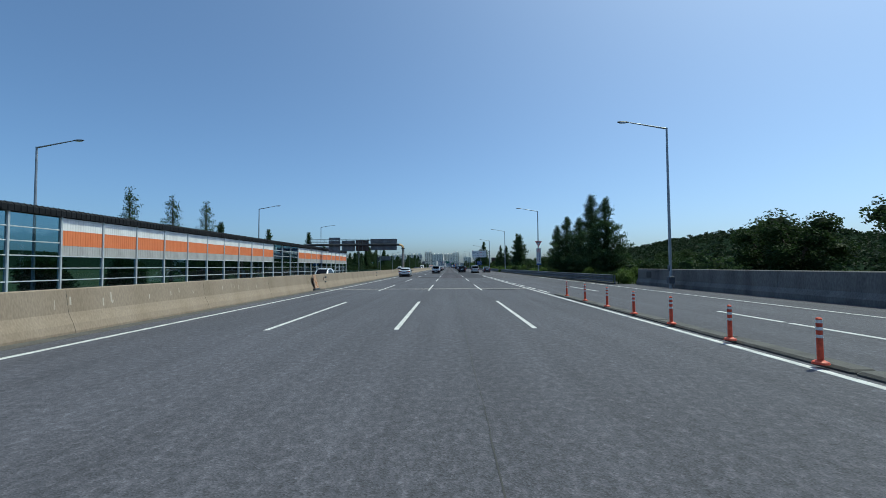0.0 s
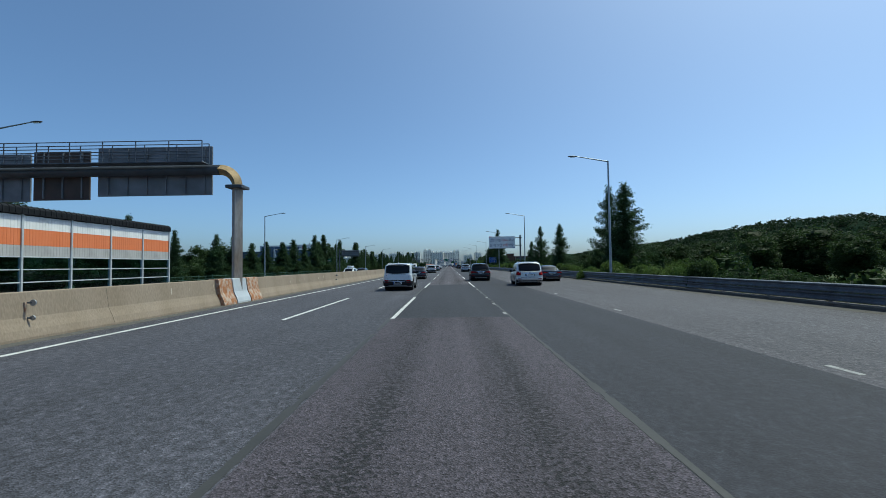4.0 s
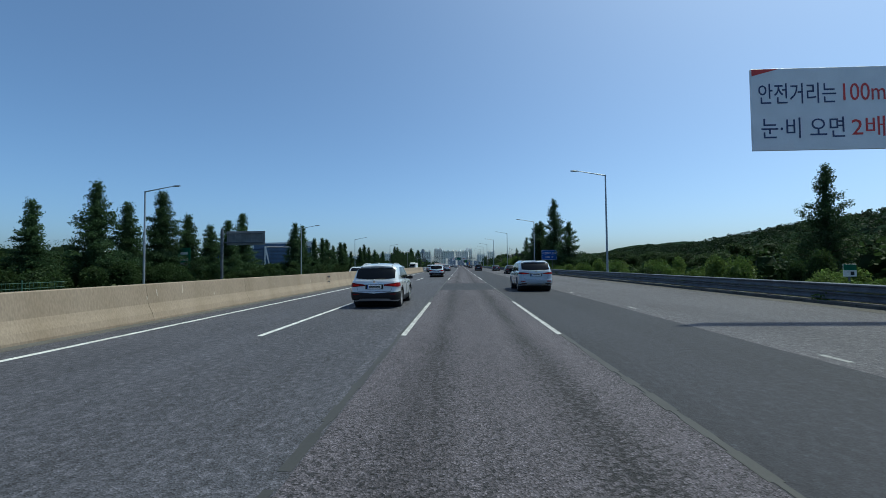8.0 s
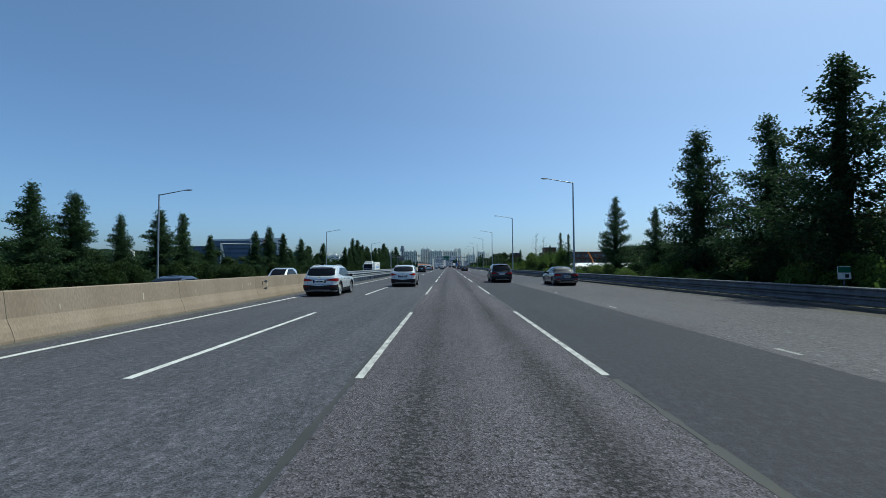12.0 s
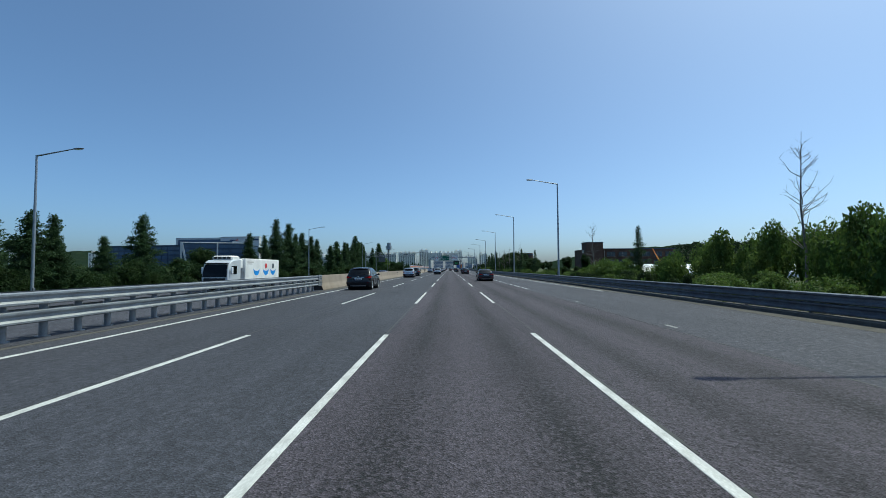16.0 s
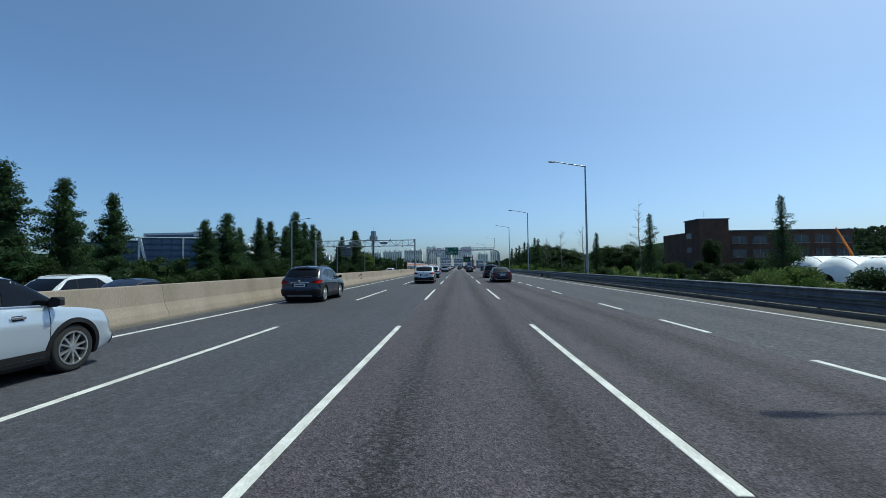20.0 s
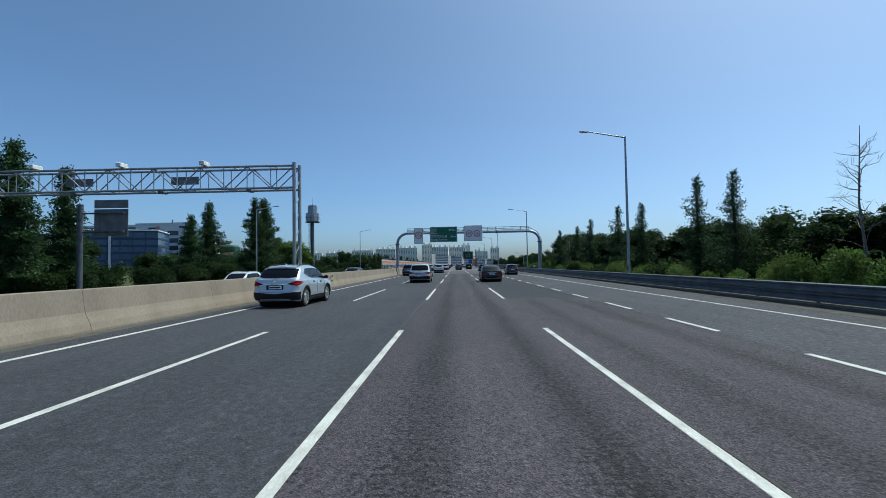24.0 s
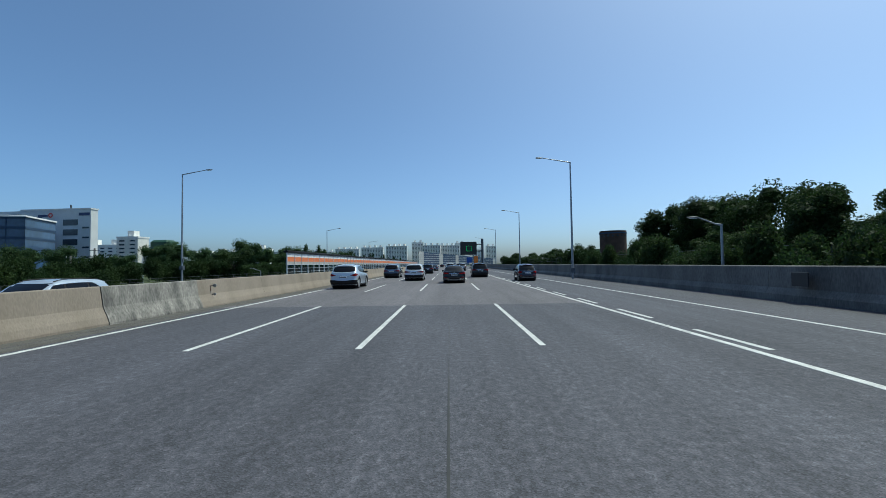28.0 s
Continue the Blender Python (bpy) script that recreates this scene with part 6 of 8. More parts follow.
# y, height over the road, along the far side of the opposite carriageway
LEFT_ROW = [139.3, 7.1, 144.3, 7.1, 150, 6.2, 156.3, 6.8, 165, 7.2, 172, 8.2, 182.2, 7.7, 187.8, 10.3, 192.3, 8.9, 198.2, 11.1, 202.6, 8.7, 208.8, 7.9, 213.8, 9.1, 218.1, 10.7, 240.1, 11.2, 246, 11.2]
LEFT_ROW_2 = [253, 8.6, 260.6, 9.2, 265.3, 9.1, 271.4, 7.6, 277.4, 8.9, 282.1, 9.0, 288, 6.4, 305.6, 8.4, 311.7, 9.8, 318.4, 8.9, 324, 5.6, 329.4, 8.4, 333.6, 6.9, 336.1, 6.8, 341.6, 5.2, 347.5, 8.2, 376.2, 8.3, 382.7, 8.4, 388.9, 12.3, 394.3, 12]
LEFT_ROW_3 = [430.4, 8.8, 435.4, 10.4, 440.8, 8.6, 446.8, 10.9, 452.6, 10.9, 459, 10.5, 464.9, 14.3, 470.4, 12.5, 477.2, 12.6, 482.1, 11.4, 500.7, 9.0, 506.6, 11.5, 519.9, 14.3, 525.6, 15.0]
for run in (LEFT_ROW, LEFT_ROW_2, LEFT_ROW_3):
    for y, h in zip(run[::2], run[1::2]):
        tree(rng.choice(CONIFERS), -37 + rng.uniform(-0.6, 0.6), y, h + 1.0, -1.0, rng.uniform(1.0, 1.35), CONE, "conifer", ROW)
# a stretch where the row stands closer to the road
for x, y, h in ((-36, 396.8, 9.8), (-36, 401.3, 10.4), (-35.2, 405.6, 9.9), (-35.4, 411.5, 9.5)):
    tree(rng.choice(CONIFERS), x + rng.uniform(-0.2, 0.2), y, h + 1.0, -1.0, rng.uniform(1.0, 1.3), CONE, "conifer", ROW)
for y, h in ((42.7, 10.3), (49.8, 10.6), (57.2, 11.0)):
    tree(SPARSE, -34, y, h + 1, -1.0, 1.0, "thin half-bare young conifer behind the noise wall", "conifer", "thin trees behind the noise wall")
for y, h in ((24, 8.4), (62, 8.5), (79.3, 8.9), (102.9, 10.2), (116, 7.5), (124, 6.5)):
    tree(rng.choice(CONIFERS), -34.5, y, h + 1, -1.0, 0.9, CONE, "conifer", "trees behind the noise wall")
for k in range(20):
    tree(rng.choice(CONIFERS), -38 + rng.uniform(-1.5, 1.5), 640 + k * 13 + rng.uniform(-4, 4), rng.uniform(6, 9), -1, 1.25, "dark roadside conifer near the far noise wall", "conifer", "trees along the opposite verge")
# verge of our own carriageway
SIDE = "dark green conical roadside tree"
for y, h in ((49.0, 9.6), (54.4, 10.9), (59.3, 8.4), (65.4, 9.2), (70.6, 8.3), (117.3, 10.3), (121.5, 10.8), (144.3, 8.4), (164.5, 4.6), (170.1, 6.8),
             (236.6, 15.0), (224.3, 9.1), (242.5, 11.0), (249.0, 10.5), (256.6, 12.0), (264.6, 7.0), (273.2, 9.4), (293.5, 6.6), (300.0, 7.3), (306.5, 5.4), (340.8, 5.8), (394.8, 5.6), (412.3, 6.6), (429.4, 6.0)):
    tree(rng.choice(WISPY if y > 290 else OPEN) if h < 14 else OPEN[1], (18 if y < 82 else 17 if 240 < y < 243 else 19) + rng.uniform(-0.3, 0.3), y, h + 0.5, -0.5, rng.uniform(1.05, 1.4) * (0.8 if y > 290 else 1.0), SIDE, "conifer", "conical trees on the near verge")
tree(OPEN[2], 19, 159.7, 9.8, -0.5, 1.0, "open-crowned roadside tree behind the rail", "conifer")
for y, h in ((473.2, 7.9), (477.8, 8.4), (488.2, 7.7), (494.8, 8.3), (505.3, 7.8), (512.4, 7.4), (523.7, 7.6)):
    tree(rng.choice(WISPY), 19, y, h + 0.5, -0.5, 1.15, "slender leafy tree above the verge shrubs", "tree", "slender trees on the near verge")


# bare dead trees
def bare_tree(x, y, h, seed):
    r = random.Random(seed)
    ob = thing("bare_tree", (x, y, -0.5), "leafless grey dead tree on the verge", "bare tree", "dead trees on the near verge")
    lean = [(0, 0, -0.3), (0.12, 0.05, h * 0.3), (-0.05, 0.1, h * 0.6), (0.06, 0.0, h + 0.5)]
    part("trunk", Shape().tube(lean, [0.1, 0.075, 0.045, 0.01], 7), "bare", ob)
    s = Shape()
    for i in range(30):
        z = h * r.uniform(0.28, 0.95)
        a, l_ = r.uniform(0, 2 * math.pi), (h - z) * r.uniform(0.12, 0.38) + r.uniform(0.2, 0.6)
        rise_ = r.uniform(0.15, 1.1)
        pts = [Vector((0.02, 0.03, z))]
        for g in (0.35, 0.7, 1.0):
            pts.append(Vector((math.cos(a) * l_ * g + r.uniform(-0.1, 0.1), math.sin(a) * l_ * g + r.uniform(-0.1, 0.1), z + rise_ * l_ * g + r.uniform(-0.06, 0.14))))
        s.tube([tuple(p) for p in pts], [0.022, 0.015, 0.009, 0.004], 5)
        for k in range(4):
            q = pts[1].lerp(pts[3], r.random())
            s.tube([tuple(q), tuple(q + Vector((r.uniform(-0.35, 0.35), r.uniform(-0.35, 0.35), r.uniform(-0.1, 0.4))))], [0.007, 0.003], 4)
    part("crown", s, "bare", ob, "leafless twigs")


for k, (y, h) in enumerate(((312.3, 7.8), (320.3, 9.0), (354.9, 7.8), (414.9, 8.6), (435.7, 8.2), (450, 8.2), (463.7, 8.0), (507.2, 6.4), (517, 6.6))):
    bare_tree(19, y, h, 60 + k)


def bush(kind, x, y, size, height, z, label, group):
    me = BUSHES[kind]
    ob = part("bush", me, "leaf_mid")
    tagged(ob, label, "bush", group)
    ob.matrix_basis = pose(x, y, z, 0, 0, rng.uniform(0, 360)) @ Matrix.Diagonal((size, size, height, 1))
    return ob


def hedge(spots, material, label):
    """Undergrowth whose bushes run into one another."""
    s, r = Shape(), random.Random(len(spots))
    for x, y, z, w, h in spots:
        for _ in range(5):
            m = Vector((x + r.uniform(-0.6, 0.6) * w, y + r.uniform(-0.6, 0.6) * w, z + h * r.uniform(0.25, 0.7)))
            k = r.uniform(0.28, 0.42)
            core(s, m, w * k * 0.75, h * k * 0.75, r, 6, 4)
            for _ in range(95):
                d = Vector((r.gauss(0, 1), r.gauss(0, 1), r.gauss(0.3, 0.8))).normalized()
                leaf_fan(s, m + Vector((d.x * w, d.y * w, d.z * h)) * k * r.uniform(0.75, 1.15), r.uniform(0.16, 0.36), r)
    tagged(part("undergrowth", s, material), label, "shrubs", kind="stuff")


# hedge of shrubs under the far row
for k in range(92):
    y = 116 + k * 5.0 + rng.uniform(-1.5, 1.5)
    bush(rng.choice((0, 0, 2, 2)), -35.5 + rng.uniform(-2, 2.2), y, rng.uniform(2.2, 3.2), rng.uniform(2.2, 3.6), -1.1, "dense dark shrub under the roadside conifers", "shrubs along the opposite verge")
r_ = random.Random(93)
hedge([(-41 + r_.uniform(-2, 2), 118 + k * 5.6 + r_.uniform(-1.5, 1.5), -1.2, r_.uniform(2.6, 3.4), r_.uniform(3.0, 4.4)) for k in range(80)], "leaf_mid", "dense dark shrubbery behind the roadside conifers")
for k in range(42):
    y = 116 + k * 11 + rng.uniform(-3, 3)
    if 222 < y < 264:
        continue
    tree(rng.choice(BROADS), -46 + rng.uniform(-5, 3), y, rng.uniform(4.5, 7.0), -1.4, 1.2, "dark broad-leaved tree behind the conifer row", "tree", "woodland behind the opposite verge")
for k in range(10):
    bush(0, -33 + rng.uniform(-1, 1), -5 + k * 12, 3, rng.uniform(2.5, 4), -1, "dark shrub behind the noise wall panes", "shrubs behind the noise wall")
# shrubs on the near verge
for k in range(134):
    y = 36 + k * 3.7 + rng.uniform(-1.5, 1.5)
    low = y < 92 or 335 < y < 440
    bush(rng.choice((0, 1, 1, 2)), rail_x(y) + 2.3 + rng.uniform(-0.5, 1.8), y, rng.uniform(1.3, 2.0), rng.uniform(1.3, 1.9) if low else rng.uniform(1.5, 2.6), -0.5, "leafy roadside shrub behind the guard rail", "shrubs on the near verge")
for k in range(11):
    y = 298 + k * 5 + rng.uniform(-2, 2)
    bush(1, 18 + rng.uniform(-1, 3), y, 2.3, rng.uniform(4.2, 5.0) if y < 335 else rng.uniform(2.6, 3.2), -0.6, "tall bright green shrub on the verge", "tall shrubs on the near verge")
for y in (18, 24, 29):
    tree(BROADS[1], 20 + rng.uniform(0, 3), y, 5.4, -0.8, 1.15, "dark bushy tree behind the bridge parapet", "tree", "trees behind the bridge parapet")
for k in range(26):
    y = 88 + k * 7.5 + rng.uniform(-3, 3)
    tree(rng.choice(BROADS), 27 + rng.uniform(-3, 9), y, rng.uniform(3.2, 5.0), -1.0, 1.35, "dark broad-leaved tree on the field side of the verge", "tree", "woodland beyond the near verge")
for k in range(26):
    y = 436 + k * 4.2 + rng.uniform(-2, 2)
    tree(rng.choice(BROADS), 24 + rng.uniform(-2, 7), y, rng.uniform(4.5, 5.7) if y < 490 else rng.uniform(6.4, 7.3), -0.8, 1.3, "dense dark broad-leaved tree beside the motorway", "tree", "woodland beyond the near verge")
for k, (x, y, h) in enumerate(((41, 613, 12.4), (45, 606, 12.6), (40, 597, 11.6), (43, 590, 11.4), (38, 583, 10.8), (41, 577, 10.6), (36, 570, 9.2), (38, 563, 8.2), (34, 556, 7.9), (37, 550, 7.9), (33, 544, 7.6), (36, 538, 7.6), (48, 614, 13), (52, 608, 13))):
    tree(BROADS[k % 3], x, y, h, -0.8, 1.0, "tall dense broad-leaved tree behind the bridge parapet", "tree", "woodland beyond the near verge")
for k in range(30):
    y = 542 + k * 6.5 + rng.uniform(-2, 2)
    tree(rng.choice(BROADS[:2]), (29 if y < 590 else 25) + rng.uniform(-2, 4), y, rng.uniform(4.6, 5.8) if y < 590 else rng.uniform(3.6, 5.0), -0.8, 1.25, "low bushy tree behind the bridge parapet", "tree", "woodland beyond the near verge")
for k in range(34):
    tree(rng.choice(PINES), (-70 + rng.uniform(-10, 5)) if k < 13 else -58 + rng.uniform(-14, 10), 545 + k * 6 + rng.uniform(-3, 3), rng.uniform(5.4, 7.2) if k < 13 else rng.uniform(7, 9.5), -1.2, 1.1, "dark spreading pine-like tree in the roadside wood", "tree", "wood beside the mast")
tree(WILLOW, -37, 536, 8.4, -1, 1.3, "light green weeping willow beside the mast", "willow")
tree(WILLOW, -37.5, 543, 8.0, -1, 1.3, "light green weeping willow beside the mast", "willow")
tree(BROADS[1], -34.5, 597, 5.2, -1, 1.3, "round green tree at the end of the far noise wall", "tree")
for k in range(30):
    tree(rng.choice(BROADS), 60 + rng.uniform(-15, 60), 480 + k * 16 + rng.uniform(-6, 6), rng.uniform(8, 12), -1.5, 1.2, "dark broad-leaved tree in the distant wood", "tree", "distant wood")
for k in range(46):
    tree(rng.choice(BROADS), 42 + rng.uniform(-7, 14), 92 + k * 5.6 + rng.uniform(-2, 2), rng.uniform(4.6, 6.6), -1.4, 1.45, "dense dark broad-leaved tree at the field edge", "tree", "tree belt at the field edge")
for k in range(16):
    bush(rng.choice((0, 2)), 34 + k * 2.6 + rng.uniform(-1, 1), 447 + rng.uniform(-3, 8), 2.6, rng.uniform(2.6, 4.2), -1.3, "overgrown shrub in front of the brick building", "shrubs before the brick building")
for x, y, h in ((49, 455, 7.4), (66, 457, 6.0), (79, 454, 5.4)):
    tree(rng.choice(BROADS), x, y, h, -1.4, 0.8, "dark tree in front of the brick building", "tree", "trees before the brick building")
for k in range(22):
    bush(rng.choice((0, 0, 2)), -42 + rng.uniform(-8, 4), 566 + k * 4 + rng.uniform(-1.5, 1.5), rng.uniform(2.6, 3.6), rng.uniform(3.2, 4.8), -1.2, "dark undergrowth below the roadside wood", "undergrowth beside the mast")
for k in range(16):
    bush(rng.choice((0, 0, 2)), 19.5 + rng.uniform(-0.8, 3.5), 536 + k * 4.4 + rng.uniform(-1.5, 1.5), rng.uniform(2.2, 3.0), rng.uniform(3.0, 4.6), -0.8, "dark undergrowth behind the bridge parapet", "undergrowth behind the bridge parapet")
spots = []
for k in range(62):
    y = (92 + k * 5.0 if k < 40 else 440 + (k - 40) * 4.2) + r_.uniform(-1.5, 1.5)
    spots.append((rail_x(y) + 8.5 + r_.uniform(-1.5, 1.5), y, -0.9, r_.uniform(2.4, 3.2), r_.uniform(2.2, 3.3)))
for y0, y1 in ((49, 83), (114, 124), (222, 276)):
    for k in range(int((y1 - y0) / 2.6)):
        spots.append((20.3 + r_.uniform(-0.6, 1.4), y0 + 2.6 * k + r_.uniform(-0.8, 0.8), -0.8, r_.uniform(2.2, 2.8), r_.uniform(2.8, 4.0)))
for k in range(26):
    spots.append((26 + k % 9 * 3.4 + r_.uniform(-1.5, 1.5), 46 + k * 1.8 + r_.uniform(-3, 3), -1.2, r_.uniform(3.0, 4.0), r_.uniform(3.2, 4.8)))
hedge(spots, "leaf_mid", "dense leafy shrubbery below the verge trees")
spots = []
for k in range(110):
    y = 190 + k * 2.6
    tall = 9.5 if y < 300 else max(5.0, 9.5 - (y - 300) * 0.06)
    spots.append((-112 + r_.uniform(-16, 10), y + r_.uniform(-3, 3), -1.8, r_.uniform(7, 10), tall * r_.uniform(0.85, 1.15)))
hedge(spots, "leaf_mid", "dark wood across the fields")
# canopy of the wooded ridge: crowns of loose leaf clumps
s = Shape()
r_ = random.Random(91)
for k in range(4200):
    x, y = 172 + 150 * r_.random() ** 1.4, r_.uniform(-60, 860)
    z, w = ridge_top(x, y), r_.uniform(2.2, 4.2)
    for q in range(22):
        a, e = r_.uniform(0, 2 * math.pi), r_.uniform(0.0, 1.0)
        d = Vector((math.cos(a) * math.cos(e * 1.5), math.sin(a) * math.cos(e * 1.5), math.sin(e * 1.5)))
        leaf_fan(s, Vector((x, y, z)) + Vector((d.x * w, d.y * w, d.z * w * 1.15)) * r_.uniform(0.7, 1.0), r_.uniform(0.9, 1.7), r_)
tagged(part("ridge_canopy", s, "leaf_ridge"), "dense dark green woodland canopy on the ridge", "woodland", kind="stuff")
for y, w, h in ((529.0, 1.3, 1.9), (531.6, 1.5, 2.3), (534.5, 1.2, 1.9)):
    bush(0, 13.6, y, w, h, -0.4, "dark bush overgrowing the end of the parapet", "bushes at the parapet's end")
# weeds growing through the rail
s = Shape()
r_ = random.Random(77)
for k in range(5200):
    y = r_.uniform(35, 531)
    x = rail_x(y) + 0.25 + abs(r_.gauss(0, 0.9))
    hgt = r_.uniform(0.15, 0.6) * (1.0 if r_.random() < 0.85 else 1.7)
    a = r_.uniform(0, math.pi)
    u = Vector((math.cos(a), math.sin(a), 0)) * r_.uniform(0.05, 0.16)
    tip = Vector((x + r_.uniform(-0.25, 0.25), y + r_.uniform(-0.25, 0.25), hgt))
    k0 = len(s.v)
    b0 = Vector((x, y, -0.25))
    s.v += [tuple(b0 - u), tuple(b0 + u), tuple(tip + u * 0.4), tuple(tip - u * 0.4)]
    s.f.append((k0, k0 + 1, k0 + 2, k0 + 3))
tagged(part("verge_weeds", s, "leaf_bright"), "straggling weeds and grass along the kerb", "weeds", kind="stuff")


# ---- vehicles ----
def half_loop(w, y0, y1, r, bow, ns=64, nr=8, nc=7):
    """Right half of a rounded plan outline from the rear middle round to the front middle."""
    pts = []
    for i in range(nr):
        x = (w - r) * i / nr
        pts.append((x, y0 + bow * (x / w) ** 2))
    yb = y0 + bow * ((w - r) / w) ** 2
    for i in range(nc + 1):
        a = math.pi / 2 * i / nc
        pts.append((w - r + r * math.sin(a), yb + r - r * math.cos(a)))
    yf = y1 - bow * ((w - r) / w) ** 2
    for i in range(1, ns):
        pts.append((w, yb + r + (yf - r - yb - r) * i / ns))
    for i in range(nc + 1):
        a = math.pi / 2 * i / nc
        pts.append((w - r + r * math.cos(a), yf - r + r * math.sin(a)))
    for i in range(nr - 1, -1, -1):
        x = (w - r) * i / nr
        pts.append((x, y1 - bow * (x / w) ** 2))
    return pts


class CarForm:
    """Body and cabin as stacked rounded outlines, with ways to find a point on their skin."""
    FLANK = [(0, 0.9), (0.06, 0.945), (0.16, 0.965), (0.26, 0.972), (0.34, 0.988), (0.5, 0.996), (0.66, 1.0), (0.74, 1.0), (0.8, 0.985), (0.9, 0.972), (0.96, 0.955), (1, 0.93)]
    TUCK = [(0, 0.2), (0.06, 0.12), (0.16, 0.06), (0.28, 0.01), (0.42, 0.0), (0.48, 0.035), (0.6, 0.05), (0.8, 0.06), (0.92, 0.075), (1, 0.1)]

    def __init__(self, S):
        self.S = S
        self.L, self.W, self.zb = S["length"], S["width"] / 2, S["clear"]

    def shoulder(self, y):
        return lerp_table(self.S["ztop"], y)

    def roof(self, y):
        a, b = self.S["glass_rear"][1], self.S["glass_front"][1]
        m = a + (b - a) * 0.55
        return self.S["roof"] - self.S["arch_drop"] * ((y - m) / ((b - a) * 0.55)) ** 2

    def lower(self, f):
        S, t = self.S, lerp_table(self.TUCK, f)
        return self.W * lerp_table(self.FLANK, f), t + S["rear_lean"] * f, self.L - t * 1.25 - 0.08 * f, S["corner"], S["rear_bow"]

    def cabin(self, v):
        S = self.S
        e = max(0.0, (v - 0.78) / 0.22) ** 2
        bulge = math.sin(math.pi * v)
        w = self.W * (0.935 + (S["roof_w"] - 0.935) * v + 0.025 * bulge) - 0.1 * e
        (a, b), (c, d) = S["glass_rear"], S["glass_front"]
        return w, a + (b - a) * v - 0.04 * bulge + 0.05 * e, c + (d - c) * v + 0.08 * bulge - 0.1 * e, 0.22, 0.1

    def outline(self, y, z):
        zt = self.shoulder(y)
        if z <= zt - 0.02:
            return self.lower(max(0.0, min(1.0, (z - self.zb) / (zt - self.zb))))
        return self.cabin(max(0.0, min(1.0, (z - zt + 0.03) / (self.roof(y) - zt + 0.03))))

    def side(self, y, z):
        w, y0, y1, r, bow = self.outline(y, z)
        k = bow * ((w - r) / w) ** 2
        x = w
        for d in (y0 + k + r - y, y - (y1 - k - r)):
            if d > 0:
                x = w - r + math.sqrt(max(0.0, r * r - d * d))
        return Vector((x, y, z))

    def around(self, u, z):
        """u: metres round the outline from the middle of the rear, either way."""
        a, p = abs(u), Vector((0, 0.1, z))
        for _ in range(3):
            w, y0, y1, r, bow = self.outline(max(0.02, p.y), z)
            k = bow * ((w - r) / w) ** 2
            q = r * math.pi / 2
            if a <= w - r:
                p = Vector((a, y0 + bow * (a / w) ** 2, z))
            elif a <= w - r + q:
                g = (a - (w - r)) / r
                p = Vector((w - r + r * math.sin(g), y0 + k + r - r * math.cos(g), z))
            else:
                p = Vector((w, y0 + k + r + a - (w - r) - q, z))
        return Vector((p.x if u >= 0 else -p.x, p.y, p.z))

    def nose(self, u, z):
        """u: metres across from the middle of the front."""
        a, y = abs(u), self.L - 0.1
        for _ in range(3):
            w, y0, y1, r, bow = self.outline(y, z)
            k = bow * ((w - r) / w) ** 2
            a_ = min(a, w - 0.005)
            y = y1 - bow * (a_ / w) ** 2 if a_ <= w - r else y1 - k - r + math.sqrt(max(0.0, r * r - (a_ - w + r) ** 2))
        return Vector((a_ if u >= 0 else -a_, y, z))


def skin_patch(surface, us, low, high, nz=5, lift=0.012, mirror=False, flip=False):
    """A thin plate laid on a car's skin: columns us, from low(u) to high(u)."""
    centre = Vector((0, 2.3, 0.85))

    def at(u, z, h):
        p = surface(u, z)
        n = (surface(u + 0.02, z) - surface(u - 0.02, z)).cross(surface(u, z + 0.015) - surface(u, z - 0.015))
        n = n.normalized() if n.length > 1e-9 else Vector((0, -1, 0))
        out = Vector((p.x, (p.y - centre.y) * 0.4, p.z - centre.z))
        return p + n * (h if n.dot(out) > 0 else -h)
    s = Shape()
    cols = [(us[0], -0.01)] + [(u, lift) for u in us] + [(us[-1], -0.01)]
    rowsf = [(0.0, True)] + [(j / nz, False) for j in range(nz + 1)] + [(1.0, True)]
    for u, h in cols:
        a, b = low(u), high(u)
        for g, rim in rowsf:
            s.v.append(tuple(at(u, a + (b - a) * g, -0.01 if rim else h)))
    m = len(rowsf)
    for i in range(len(cols) - 1):
        for j in range(m - 1):
            s.f.append((i * m + j, (i + 1) * m + j, (i + 1) * m + j + 1, i * m + j + 1))
    if mirror:
        s.v = [(-x, y, z) for x, y, z in s.v]
        s.f = [f[::-1] for f in s.f]
    return s


def steps(a, b, n):
    return [a + (b - a) * i / n for i in range(n + 1)]


